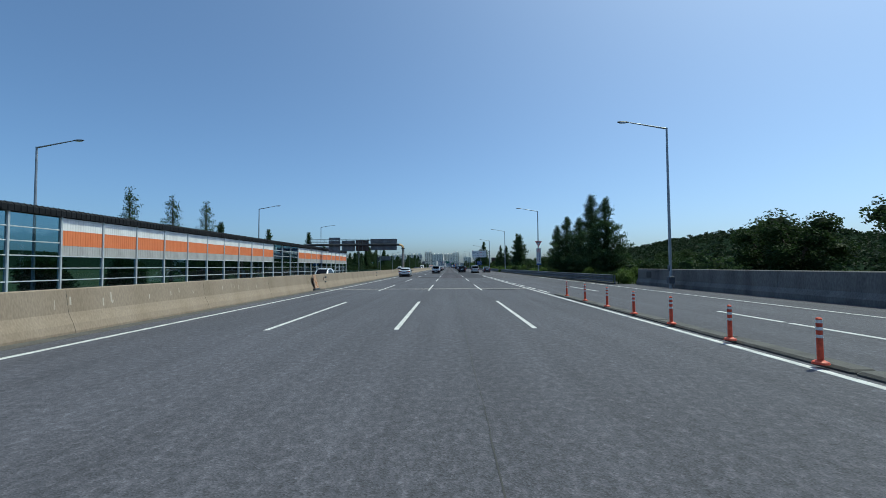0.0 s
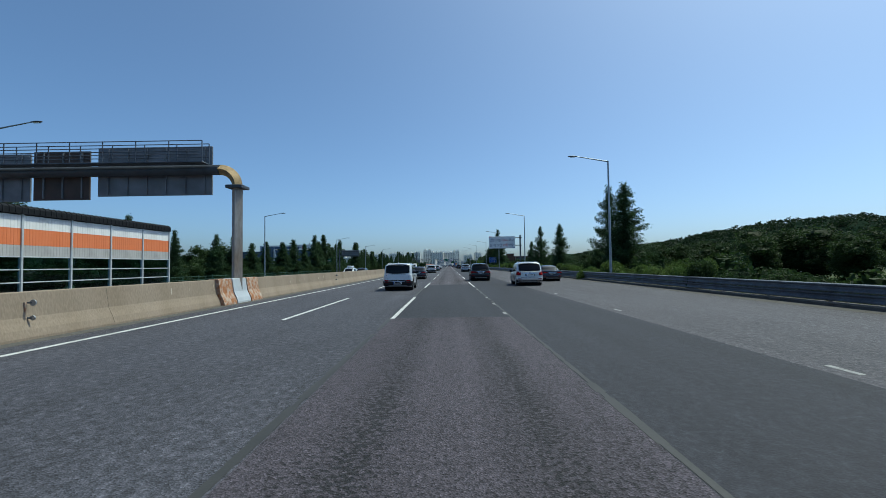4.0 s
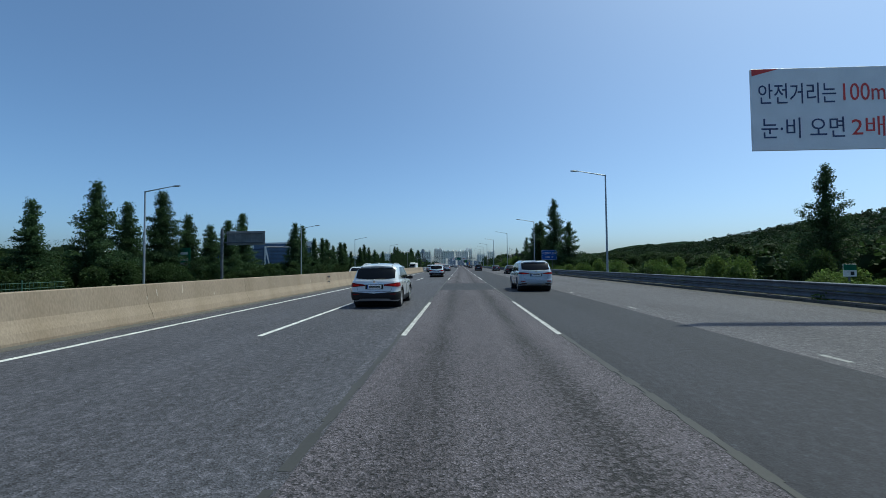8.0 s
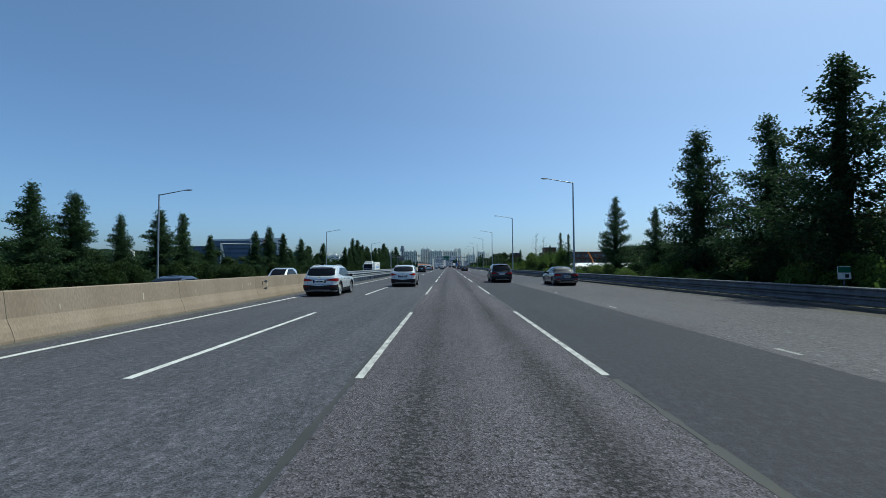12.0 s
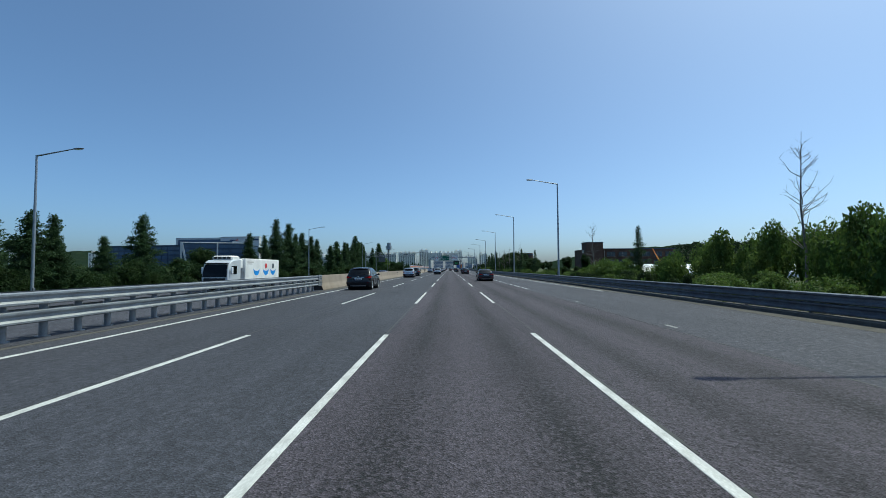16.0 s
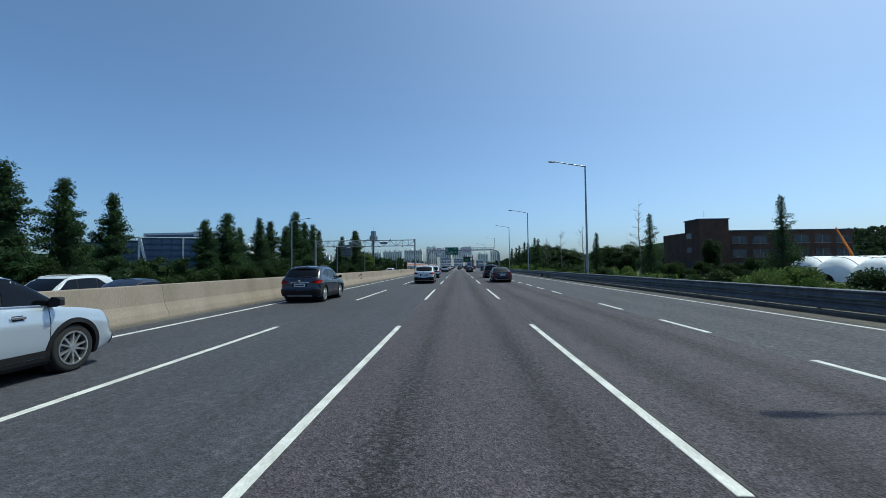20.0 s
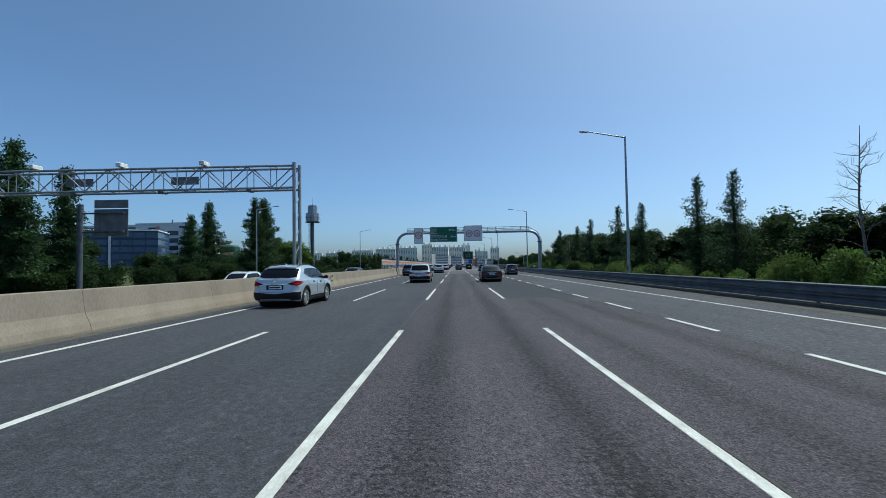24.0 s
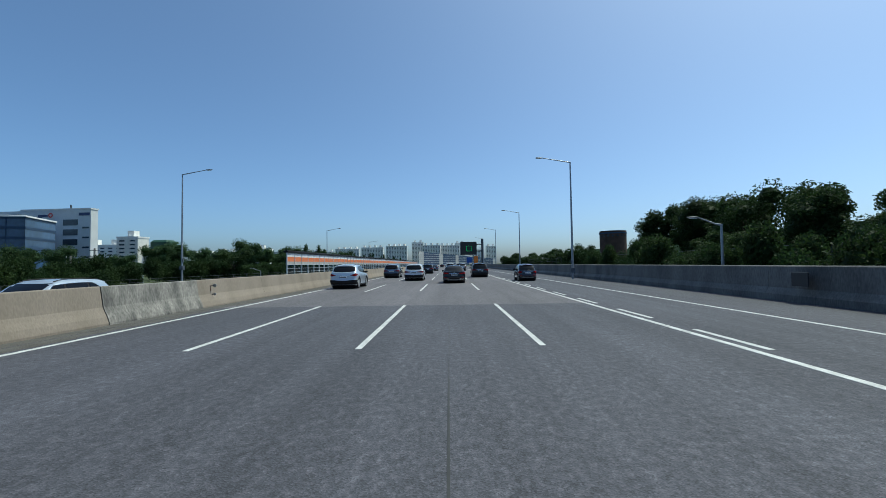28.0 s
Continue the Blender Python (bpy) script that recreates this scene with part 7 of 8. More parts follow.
def wheel_meshes(radius, width, spokes, rim_mat, pairs=False):
    t = Shape()
    prof = [(radius * 0.7, -width / 2 * 0.9), (radius * 0.9, -width / 2), (radius * 0.97, -width / 2 * 0.9), (radius, -width / 2 * 0.7), (radius, width / 2 * 0.7), (radius * 0.97, width / 2 * 0.9), (radius * 0.9, width / 2), (radius * 0.7, width / 2 * 0.9)]
    n = 32
    t.rings([[(x, r * math.cos(2 * math.pi * k / n), r * math.sin(2 * math.pi * k / n)) for k in range(n)] for r, x in prof], cap=False)
    rim = Shape()
    rim.ring((width / 2 * 0.74, 0, 0), (1, 0, 0), radius * 0.65, radius * 0.72, width * 0.12, 32)
    rim.ring((0, 0, 0), (1, 0, 0), radius * 0.66, radius * 0.7, width * 0.4, 32)
    rim.disc((width / 2 * 0.55, 0, 0), (1, 0, 0), radius * 0.13, width * 0.17, 14)
    for k in range(spokes):
        a = 2 * math.pi * k / spokes
        if pairs:
            a = 2 * math.pi * (k // 2) / (spokes // 2) + (0.2 if k % 2 else -0.2)
        hw = radius * (0.55 / spokes if not pairs else 0.048)
        x0, x1 = width / 2 * 0.55, width / 2 * 0.86
        quad = []
        for r, w_, da in ((radius * 0.1, hw * 1.2, 0.0), (radius * 0.67, hw, 0.0 if not pairs else (0.06 if k % 2 else -0.06))):
            c, s_ = math.cos(a + da), math.sin(a + da)
            quad.append([(x, r * c - s_ * o, r * s_ + c * o) for x, o in ((x0, -w_), (x1, -w_ * 0.7), (x1, w_ * 0.7), (x0, w_))])
        rim.rings(quad)
    back = Shape().disc((width / 2 * 0.1, 0, 0), (1, 0, 0), radius * 0.69, 0.02, 24)
    disc = Shape().disc((width / 2 * 0.25, 0, 0), (1, 0, 0), radius * 0.42, 0.02, 24)
    out = []
    for s, m, nm, sm in ((t, "rubber", "tyre", 50), (rim, rim_mat, "rim", 30), (back, "plastic", "brake_cover", 0), (disc, "steel_dull", "brake_disc", 0)):
        me = s.mesh(nm, sm)
        me.materials.append(M[m])
        out.append((nm, me))
    return out


def vehicle(name, label, category, spec, at, turn=0.0, group=""):
    """A car whose rear end stands at the origin, heading along +y."""
    S = dict(length=4.7, width=1.88, clear=0.2, ztop=[(0, 1.02), (4.7, 0.95)], roof=1.68, arch_drop=0.07, glass_rear=(0.25, 0.7), glass_front=(3.6, 2.75), wheels=(0.95, 3.65), radius=0.36, corner=0.28,
             paint="white_paint", spokes=10, pairs=True, rim="alloy", rails=True, clad=True, rear_bow=0.12, tail=(0.8, 0.96, 0.36, 1.2), taper=0.35, plate_z=0.82, rear_lean=0.0, spoiler=True, crown=0.03, roof_w=0.76, box=False,
             quarter=(0.85, 0.62, 0.12), bar=False, cuts=(0.26, 0.62), skirt=0.3, amber=False, sweep=0.02, near=True)
    S.update(spec)
    C = CarForm(S)
    L, W, zb = C.L, C.W, C.zb
    ob = thing(name, at, label, category, group, turn=turn)
    paint = S["paint"]
    R, arch = S["radius"], S["radius"] * 1.13
    # body
    fr = [0.0, 0.06, 0.11, 0.16, 0.22, 0.28, 0.34, 0.42, 0.48, 0.54, 0.6, 0.66, 0.72, 0.77, 0.82, 0.87, 0.92, 0.96, 1.0]
    rows_ = []
    for f in fr:
        row = []
        for x, y in half_loop(*C.lower(f)):
            lift = (0.1 * max(0, 1 - y / 0.8) + 0.08 * max(0, 1 - (L - y) / 0.8)) * max(0, 1 - f * 3.3)
            row.append((x, y, zb + lift + (C.shoulder(y) - zb) * f))
        rows_.append(row)
    n = len(rows_[0])
    for row in rows_:
        for i, (x, y, z) in enumerate(row):
            for wy in S["wheels"]:
                d = math.hypot(y - wy, z - R)
                if abs(d - arch) < 0.036 and x > W * 0.7 and d > 0:
                    row[i] = (x, wy + (y - wy) * arch / d, R + (z - R) * arch / d)
    body = Shape()
    for sx in (1, -1):
        k = len(body.v)
        for row in rows_:
            body.v += [(x * sx, y, z) for x, y, z in row]
        for j in range(len(fr) - 1):
            for i in range(n - 1):
                q = [rows_[a][b] for a in (j, j + 1) for b in (i, i + 1)]
                cx, cy, cz = (sum(p[c] for p in q) / 4 for c in range(3))
                if cx > W * 0.7 and any(math.hypot(cy - wy, cz - R) < arch * 0.995 for wy in S["wheels"]):
                    continue
                g = (k + j * n + i, k + j * n + i + 1, k + (j + 1) * n + i + 1, k + (j + 1) * n + i)
                body.f.append(g if sx > 0 else g[::-1])
    k = len(body.v)
    for x, y, z in rows_[-1]:
        for u in (1, 0.6, 0, -0.6, -1):
            body.v.append((x * u, y, z + S["crown"] * (1 - u * u) * min(1, x / 0.4)))
    for i in range(n - 1):
        for c in range(4):
            body.f.append((k + 5 * i + c, k + 5 * i + c + 1, k + 5 * (i + 1) + c + 1, k + 5 * (i + 1) + c))
    part("body", body, paint, ob, smooth=32)
    part("underbody", Shape().box(-W * 0.74, 0.6, zb + 0.0, W * 0.74, L - 0.5, zb + 0.25), "plastic", ob)
    for wy in S["wheels"]:
        part("wheel_well", Shape().tube([(-W * 0.8, wy, R), (W * 0.8, wy, R)], arch * 0.98, 20), "plastic", ob)
    # cabin with a rounded roof edge
    rows_c = []
    for v in (0, 0.1, 0.25, 0.4, 0.55, 0.68, 0.78, 0.85, 0.91, 0.96, 1.0):
        row = []
        for x, y in half_loop(*C.cabin(v), 30, 6, 5):
            b = C.shoulder(y) - 0.03
            row.append((x, y, b + (C.roof(y) - b) * v))
        rows_c.append(row)
    nc = len(rows_c[0])
    cab = Shape()
    for sx in (1, -1):
        k = len(cab.v)
        for row in rows_c:
            cab.v += [(x * sx, y, z) for x, y, z in row]
        for j in range(len(rows_c) - 1):
            for i in range(nc - 1):
                g = (k + j * nc + i, k + j * nc + i + 1, k + (j + 1) * nc + i + 1, k + (j + 1) * nc + i)
                cab.f.append(g if sx > 0 else g[::-1])
    k = len(cab.v)
    for x, y, z in rows_c[-1]:
        for u in (1, 0.5, 0, -0.5, -1):
            cab.v.append((x * u, y, z + 0.03 * (1 - u * u) * min(1, x / 0.3)))
    for i in range(nc - 1):
        for c in range(4):
            cab.f.append((k + 5 * i + c, k + 5 * i + c + 1, k + 5 * (i + 1) + c + 1, k + 5 * (i + 1) + c))
    part("cabin", cab, paint, ob, smooth=40)
    # glass
    (yr0, yr1), (yf0, yf1) = S["glass_rear"], S["glass_front"]
    zs = C.shoulder(yr0)
    part("rear_window", skin_patch(C.around, steps(-W * 0.8, W * 0.8, 16), lambda u: zs + 0.03 + 0.1 * abs(u / W) ** 3, lambda u: C.roof(yr1) - 0.1, 6, 0.01), "car_glass", ob, smooth=40)
    part("windscreen", skin_patch(C.nose, steps(-W * 0.68, W * 0.68, 12), lambda u: C.shoulder(yf0) + 0.02, lambda u: C.roof(yf1) - 0.07, 6, 0.01), "car_glass", ob, smooth=40)
    ya, slope, rise = S["quarter"]
    yb = yf0 - 0.2

    def sill_line(y):
        return C.shoulder(y) + 0.025 + rise * max(0.0, 1 - (y - ya) / 0.9) ** 1.5

    def head_line(y):
        front = C.shoulder(y) - 0.02 + (yb + 0.06 - y) / (yf0 - yf1) * (C.roof(yf1) - C.shoulder(yf0))
        return max(sill_line(y) + 0.006, min(C.roof(y) - 0.125, front, sill_line(ya) + 0.02 + (y - ya) * slope))
    cuts = [ya] + [ya + (yb - ya) * c for c in S["cuts"]] + [yb]
    for mirror in (False, True):
        part("window_surround", skin_patch(C.side, steps(ya, yb, 30), sill_line, head_line, 5, 0.007, mirror), "plastic", ob, smooth=40)
        for a, b in zip(cuts, cuts[1:]):
            part("side_window", skin_patch(C.side, steps(a + (0.04 if a > ya else 0.03), b - (0.035 if b < yb else 0.05), 12), lambda y: sill_line(y) + 0.012, lambda y: max(sill_line(y) + 0.014, head_line(y) - 0.014), 5, 0.013, mirror), "car_glass", ob, smooth=40)
        for nm, line in (("window_trim", sill_line), ("window_trim", head_line)):
            pts = [C.side(y, line(y)) + Vector((0.006, 0, 0)) for y in steps(ya, yb, 26)]
            part(nm, Shape().tube([(-p.x if mirror else p.x, p.y, p.z) for p in pts], 0.011, 5), "chrome", ob)
        sx = -1 if mirror else 1
        # lamps
        lo, hi, u0, u1 = S["tail"]
        mid = (lo + hi) / 2

        def wedge(u, top):
            g = (u - u0) / (u1 - u0)
            if S["taper"] < 0.3:
                thin = S["taper"] + (1 - S["taper"]) * min(g / 0.4, (1 - g) / 0.6)
            else:
                thin = min(1, S["taper"] + g * 1.1) * math.sqrt(max(0.02, 1 - g ** 8))
            return mid + S["sweep"] * g + (hi - lo) / 2 * thin * (1 if top else -1)
        part("tail_lamp", skin_patch(C.around, steps(u0, u1, 12), lambda u: wedge(u, False), lambda u: wedge(u, True), 3, 0.014, mirror), "tail_red", ob, smooth=40)
        if S["near"]:
            part("lamp_core", skin_patch(C.around, steps(u0 + (u1 - u0) * 0.28, u0 + (u1 - u0) * 0.55, 6), lambda u: mid - 0.02, lambda u: mid + (hi - lo) * 0.14, 2, 0.02, mirror), "amber" if S["amber"] and mirror else "tail_bright", ob, smooth=40)
        if S["near"]:
            part("headlamp", skin_patch(C.nose, steps(W * 0.45, W * 0.93, 6), lambda u: C.shoulder(L - 0.1) - 0.2, lambda u: C.shoulder(L - 0.1) - 0.06, 2, 0.012, mirror), "lamp_clear", ob, smooth=40)
        zr = zb + 0.33
        if S["near"]:
            part("reflector", skin_patch(C.around, steps(W * 0.62, W * 0.88, 4), lambda u: zr - 0.028, lambda u: zr + 0.028, 1, 0.016, mirror), "tail_red", ob)
        if not S["clad"]:
            pipe = part("exhaust", skin_patch(C.around, steps(W * 0.52, W * 0.86, 4), lambda u: zb + 0.15, lambda u: zb + 0.245, 1, 0.03, mirror), "chrome", ob)
            part("opening", skin_patch(C.around, steps(W * 0.55, W * 0.83, 4), lambda u: zb + 0.17, lambda u: zb + 0.225, 1, 0.034, mirror), "plastic", pipe)
        # doors
        w0, w1 = S["wheels"]
        for q in (0.33, 0.66):
            yd = w0 + (w1 - w0) * q
            p = C.side(yd, C.shoulder(yd) - 0.13)
            part("door_handle", Shape().slab(sx * p.x - 0.03, yd - 0.11, p.z - 0.018, sx * p.x + 0.03, yd + 0.11, p.z + 0.018, 0.01), "chrome" if paint != "black_paint" else paint, ob)
            if S["near"]:
                part("handle_cup", skin_patch(C.side, steps(yd - 0.08, yd + 0.08, 4), lambda y: p.z - 0.045, lambda y: p.z + 0.03, 1, 0.003, mirror), "plastic", ob)
        for q, bend in ((0.1, 0.5), (0.48, 0.0), (0.84, 0.0)):
            yd = w0 + (w1 - w0) * q
            pts = []
            for z in steps(max(zb + 0.17, 0), C.shoulder(yd) - 0.03, 12):
                y = yd + bend * max(0, R + arch * 0.9 - z) * 0.7
                p = C.side(y, z)
                pts.append((sx * (p.x + 0.001), y, z))
            if S["near"]:
                part("door_seam", Shape().tube(pts, 0.005, 4), "plastic", ob)
        if S["near"]:
            part("crease_trim", skin_patch(C.side, steps(w0 + arch + 0.05, w1 - arch - 0.05, 10), lambda y: zb + 0.13, lambda y: zb + (0.22 if S["clad"] else 0.17), 2, 0.012, mirror), "plastic" if S["clad"] else "chrome", ob)
        part("sill", skin_patch(C.side, steps(w0 + arch, w1 - arch, 10), lambda y: zb + 0.005, lambda y: zb + 0.12, 2, 0.01, mirror), "plastic", ob)
        # wheel-arch lips
        wide = 0.06 if S["clad"] else 0.028
        for wy in S["wheels"]:
            lip = Shape()
            arcs = [a for a in steps(-0.14 * math.pi, 1.14 * math.pi, 24)]
            loops = []
            for a in arcs:
                loop = []
                for r, h in ((arch - 0.012, -0.14), (arch - 0.012, 0.014), (arch + wide, 0.012), (arch + wide, -0.012)):
                    p = C.side(wy + r * math.cos(a), max(zb + 0.02, R + r * math.sin(a)))
                    loop.append((sx * (p.x + h), p.y, p.z))
                loops.append(loop)
            lip.rings(loops)
            part("arch_lip", lip, "plastic" if S["clad"] else paint, ob, smooth=40)
        ym = yf0 - 0.5
        zm = C.shoulder(ym) + 0.06
        p = C.side(ym, zm)
        x = sx * p.x
        part("mirror", Shape().rings([[(x - sx * 0.03, ym, zm - 0.05), (x - sx * 0.03, ym + 0.08, zm - 0.05), (x - sx * 0.03, ym + 0.08, zm), (x - sx * 0.03, ym, zm)],
                                      [(x + sx * 0.07, ym - 0.02, zm - 0.05), (x + sx * 0.07, ym + 0.1, zm - 0.05), (x + sx * 0.07, ym + 0.1, zm + 0.07), (x + sx * 0.07, ym - 0.02, zm + 0.07)],
                                      [(x + sx * 0.12, ym - 0.05, zm - 0.055), (x + sx * 0.12, ym + 0.13, zm - 0.04), (x + sx * 0.12, ym + 0.12, zm + 0.09), (x + sx * 0.12, ym - 0.05, zm + 0.1)],
                                      [(x + sx * 0.2, ym - 0.05, zm - 0.05), (x + sx * 0.2, ym + 0.1, zm - 0.03), (x + sx * 0.2, ym + 0.09, zm + 0.08), (x + sx * 0.2, ym - 0.05, zm + 0.09)],
                                      [(x + sx * 0.24, ym - 0.03, zm - 0.02), (x + sx * 0.24, ym + 0.04, zm - 0.01), (x + sx * 0.24, ym + 0.04, zm + 0.05), (x + sx * 0.24, ym - 0.03, zm + 0.06)]]), "plastic", ob, smooth=50)
        if S["rails"]:
            pts = []
            for g in steps(0, 1, 10):
                y = yr1 + 0.12 + (yf1 - yr1 - 0.2) * g
                pts.append((sx * W * (S["roof_w"] - 0.13), y, C.roof(y) + 0.04 * min(1, 5 * min(g, 1 - g)) - 0.012))
            part("roof_rail", Shape().tube(pts, 0.019, 6), "steel" if paint in ("white_paint", "van_paint", "shaded_white_paint") else "plastic", ob, smooth=60)
    if S["bar"]:
        part("lamp_bar", skin_patch(C.around, steps(-S["tail"][2], S["tail"][2], 8), lambda u: S["tail"][0], lambda u: S["tail"][1], 1, 0.012), "plastic", ob)
    if S["near"]:
        part("grille", skin_patch(C.nose, steps(-W * 0.5, W * 0.5, 8), lambda u: zb + 0.3, lambda u: zb + 0.55, 3, 0.012), "plastic", ob)
    skirt = S["skirt"]
    ue = W * 0.72 + 0.38
    part("rear_bumper", skin_patch(C.around, steps(-ue, ue, 22), lambda u: zb + 0.13, lambda u: zb + 0.14 + skirt * (0.75 + 0.25 * abs(u / ue)), 3, 0.022), "plastic", ob, smooth=40)
    if S["near"]:
        part("skid_plate", skin_patch(C.around, steps(-W * 0.62, W * 0.62, 10), lambda u: zb + 0.1, lambda u: zb + 0.17 + 0.02 * math.cos(u * 2), 2, 0.024), "steel", ob, smooth=40)
    if S["near"]:
        part("front_bumper", skin_patch(C.nose, steps(-W * 0.9, W * 0.9, 14), lambda u: zb + 0.12, lambda u: zb + 0.27, 2, 0.014), "plastic", ob, smooth=40)
    pz = S["plate_z"]
    py_ = C.around(0, pz).y - 0.012
    plate = part("number_plate", Shape().slab(-0.27, py_ - 0.008, pz - 0.065, 0.27, py_ + 0.05, pz + 0.065, 0.008), "sign_white", ob)
    part("bar", Shape().box(-0.2, py_ - 0.012, pz - 0.03, 0.23, py_ - 0.009, pz + 0.03), "ink_black", plate)
    part("bar", Shape().box(-0.265, py_ - 0.012, pz - 0.06, -0.22, py_ - 0.009, pz + 0.06), "sign_blue", plate)
    if S["near"]:
        part("plate_recess", skin_patch(C.around, steps(-0.34, 0.34, 4), lambda u: pz - 0.09, lambda u: pz + 0.085, 1, 0.006), "plastic", ob)
    zbadge = min(zs - 0.05, pz + 0.2)
    if S["near"]:
        part("badge", Shape().disc((0, C.around(0, zbadge).y - 0.018, zbadge), (0, 1, 0), 0.045, 0.03, 16), "chrome", ob)
    part("tailgate_trim", skin_patch(C.around, steps(-0.42, 0.42, 8), lambda u: pz + 0.1, lambda u: pz + 0.12, 1, 0.016), "chrome", ob)
    for z, half in ((zb + 0.44, 0.66), (zs - 0.005, 0.78)):
        pts = [C.around(W * half * g, z) for g in steps(-1, 1, 10)]
        if S["near"]:
            part("tailgate_seam", Shape().tube([(p.x, p.y - 0.001, p.z) for p in pts], 0.007, 4), "plastic", ob)
    for sx in (1, -1):
        pts = [C.around(sx * W * (0.66 + 0.12 * g), zb + 0.44 + (zs - zb - 0.45) * g) for g in steps(0, 1, 8)]
        if S["near"]:
            part("tailgate_seam", Shape().tube([tuple(p) for p in pts], 0.006, 4), "plastic", ob)
    if S["spoiler"]:
        y_, z_ = yr1 + 0.02, C.roof(yr1) - 0.015
        loops = []
        for g in steps(-1, 1, 8):
            x, d = W * 0.66 * g, 0.05 * g * g
            loops.append([(x, y_ + 0.12, z_ + 0.03 - d * 0.6), (x, y_ - 0.16 + d * 1.5, z_ + 0.005 - d * 0.6), (x, y_ - 0.15 + d * 1.5, z_ - 0.03 - d), (x, y_ + 0.1, z_ - 0.06 - d)])
        part("spoiler", Shape().rings(loops), paint, ob, smooth=35)
        p0, p1 = C.around(0.0, zs + 0.04), C.around(W * 0.55, zs + 0.075)
        if S["near"]:
            part("wiper", Shape().tube([(0.0, p0.y - 0.035, zs + 0.01), (0.06, p0.y - 0.045, zs + 0.05), (W * 0.55, p1.y - 0.03, zs + 0.075)], 0.013, 5), "plastic", ob)
        ya_, za_ = yr1 + 0.42, C.roof(yr1 + 0.42) + 0.015
        if S["near"]:
            part("antenna", Shape().rings([[(-0.035, ya_ - 0.02, za_), (0.035, ya_ - 0.02, za_), (0.02, ya_ + 0.2, za_), (-0.02, ya_ + 0.2, za_)], [(-0.008, ya_ - 0.05, za_ + 0.075), (0.008, ya_ - 0.05, za_ + 0.075), (0.008, ya_ + 0.02, za_ + 0.07), (-0.008, ya_ + 0.02, za_ + 0.07)]]), paint, ob)
    if S["box"]:
        part("roof_box", Shape().slab(-0.42, yr1 + 0.2, S["roof"] + 0.06, 0.42, yr1 + 2.1, S["roof"] + 0.36, 0.09), "white_paint", ob, smooth=60)
    meshes = wheel_meshes(R, 0.25, S["spokes"], S["rim"], S["pairs"])
    for wy in S["wheels"]:
        for sx in (1, -1):
            wob = new("wheel")
            wob.parent = ob
            wob.empty_display_size = 0.1
            wob.matrix_basis = pose(sx * (W - 0.145), wy, R, 0, 0, 0 if sx > 0 else 180)
            for nm, me in meshes:
                part(nm, me, None, wob)
    return ob


def suv(paint, length=4.7, width=1.88, roof=1.66, **more):
    L = length
    spec = dict(length=L, width=width, paint=paint, roof=roof, ztop=[(0, 1.06), (L * 0.3, 1.07), (L * 0.6, 1.03), (L * 0.74, 1.01), (L * 0.8, 0.99), (L * 0.93, 0.9), (L, 0.8)],
                glass_rear=(0.2, 0.62), glass_front=(L * 0.79, L * 0.6), wheels=(L * 0.205, L * 0.79), radius=0.37)
    spec.update(more)
    return spec


def sedan(paint, length=4.9, width=1.86, roof=1.46, **more):
    L = length
    spec = dict(length=L, width=width, paint=paint, roof=roof, arch_drop=0.05, ztop=[(0, 0.97), (0.2, 0.99), (L * 0.25, 0.96), (L * 0.7, 0.93), (L * 0.8, 0.88), (L * 0.92, 0.8), (L, 0.7)], glass_rear=(0.75, 1.5),
                glass_front=(L * 0.76, L * 0.54), wheels=(L * 0.21, L * 0.8), radius=0.33, rails=False, clad=False, spoiler=False, plate_z=0.72, clear=0.17, roof_w=0.72, tail=(0.74, 0.88, 0.34, 1.05), quarter=(1.2, 0.9, 0.08), skirt=0.16)
    spec.update(more)
    return spec


# white car whose paint colour carries the blue shade of its rear and side
BIG = suv("shaded_white_paint", 5.15, 2.0, 1.82, ztop=[(0, 1.22), (1.5, 1.22), (3.4, 1.17), (3.9, 1.14), (4.2, 1.11), (4.85, 1.02), (5.15, 0.9)], wheels=(1.0, 4.1), radius=0.41, spokes=22, pairs=False, rim="alloy_dark", clad=False,
          glass_rear=(0.14, 0.6), glass_front=(4.15, 3.15), tail=(1.015, 1.12, 0.4, 1.12), taper=0.55, plate_z=0.99, roof_w=0.8, quarter=(0.74, 2.6, 0.0), cuts=(0.24, 0.58), skirt=0.04, arch_drop=0.05, clear=0.29)
SF = dict(ztop=[(0, 1.13), (0.9, 1.16), (1.8, 1.12), (2.9, 1.08), (3.5, 1.05), (3.9, 1.0), (4.4, 0.9), (4.7, 0.8)], wheels=(0.98, 3.68), spokes=10, tail=(0.85, 1.04, 0.5, 1.3), taper=0.12, sweep=0.06, plate_z=0.82, glass_rear=(0.22, 0.72), glass_front=(3.75, 2.65), quarter=(0.92, 0.75, 0.17), cuts=(0.24, 0.62), arch_drop=0.06, radius=0.375, roof=1.68)
BOXY = suv("white_paint", 4.83, 1.9, 1.77, glass_rear=(0.08, 0.28), rear_bow=0.05, corner=0.18, tail=(0.62, 0.7, 0.55, 0.86), taper=1.0, bar=True, plate_z=0.5, rim="alloy_dark", roof_w=0.86, arch_drop=0.03, quarter=(0.5, 3.0, 0.0), ztop=[(0, 1.08), (3.4, 1.06), (3.8, 1.05), (4.6, 1.0), (4.83, 0.9)])
VAN = suv("van_paint", 4.8, 1.98, 1.78, glass_rear=(0.14, 0.5), tail=(0.78, 1.06, 0.66, 1.08), taper=0.8, plate_z=0.82, clad=False, roof_w=0.82, quarter=(0.5, 2.0, 0.0), skirt=0.1)
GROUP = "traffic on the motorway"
NOBOX = {k: v for k, v in SF.items() if k != "roof"}
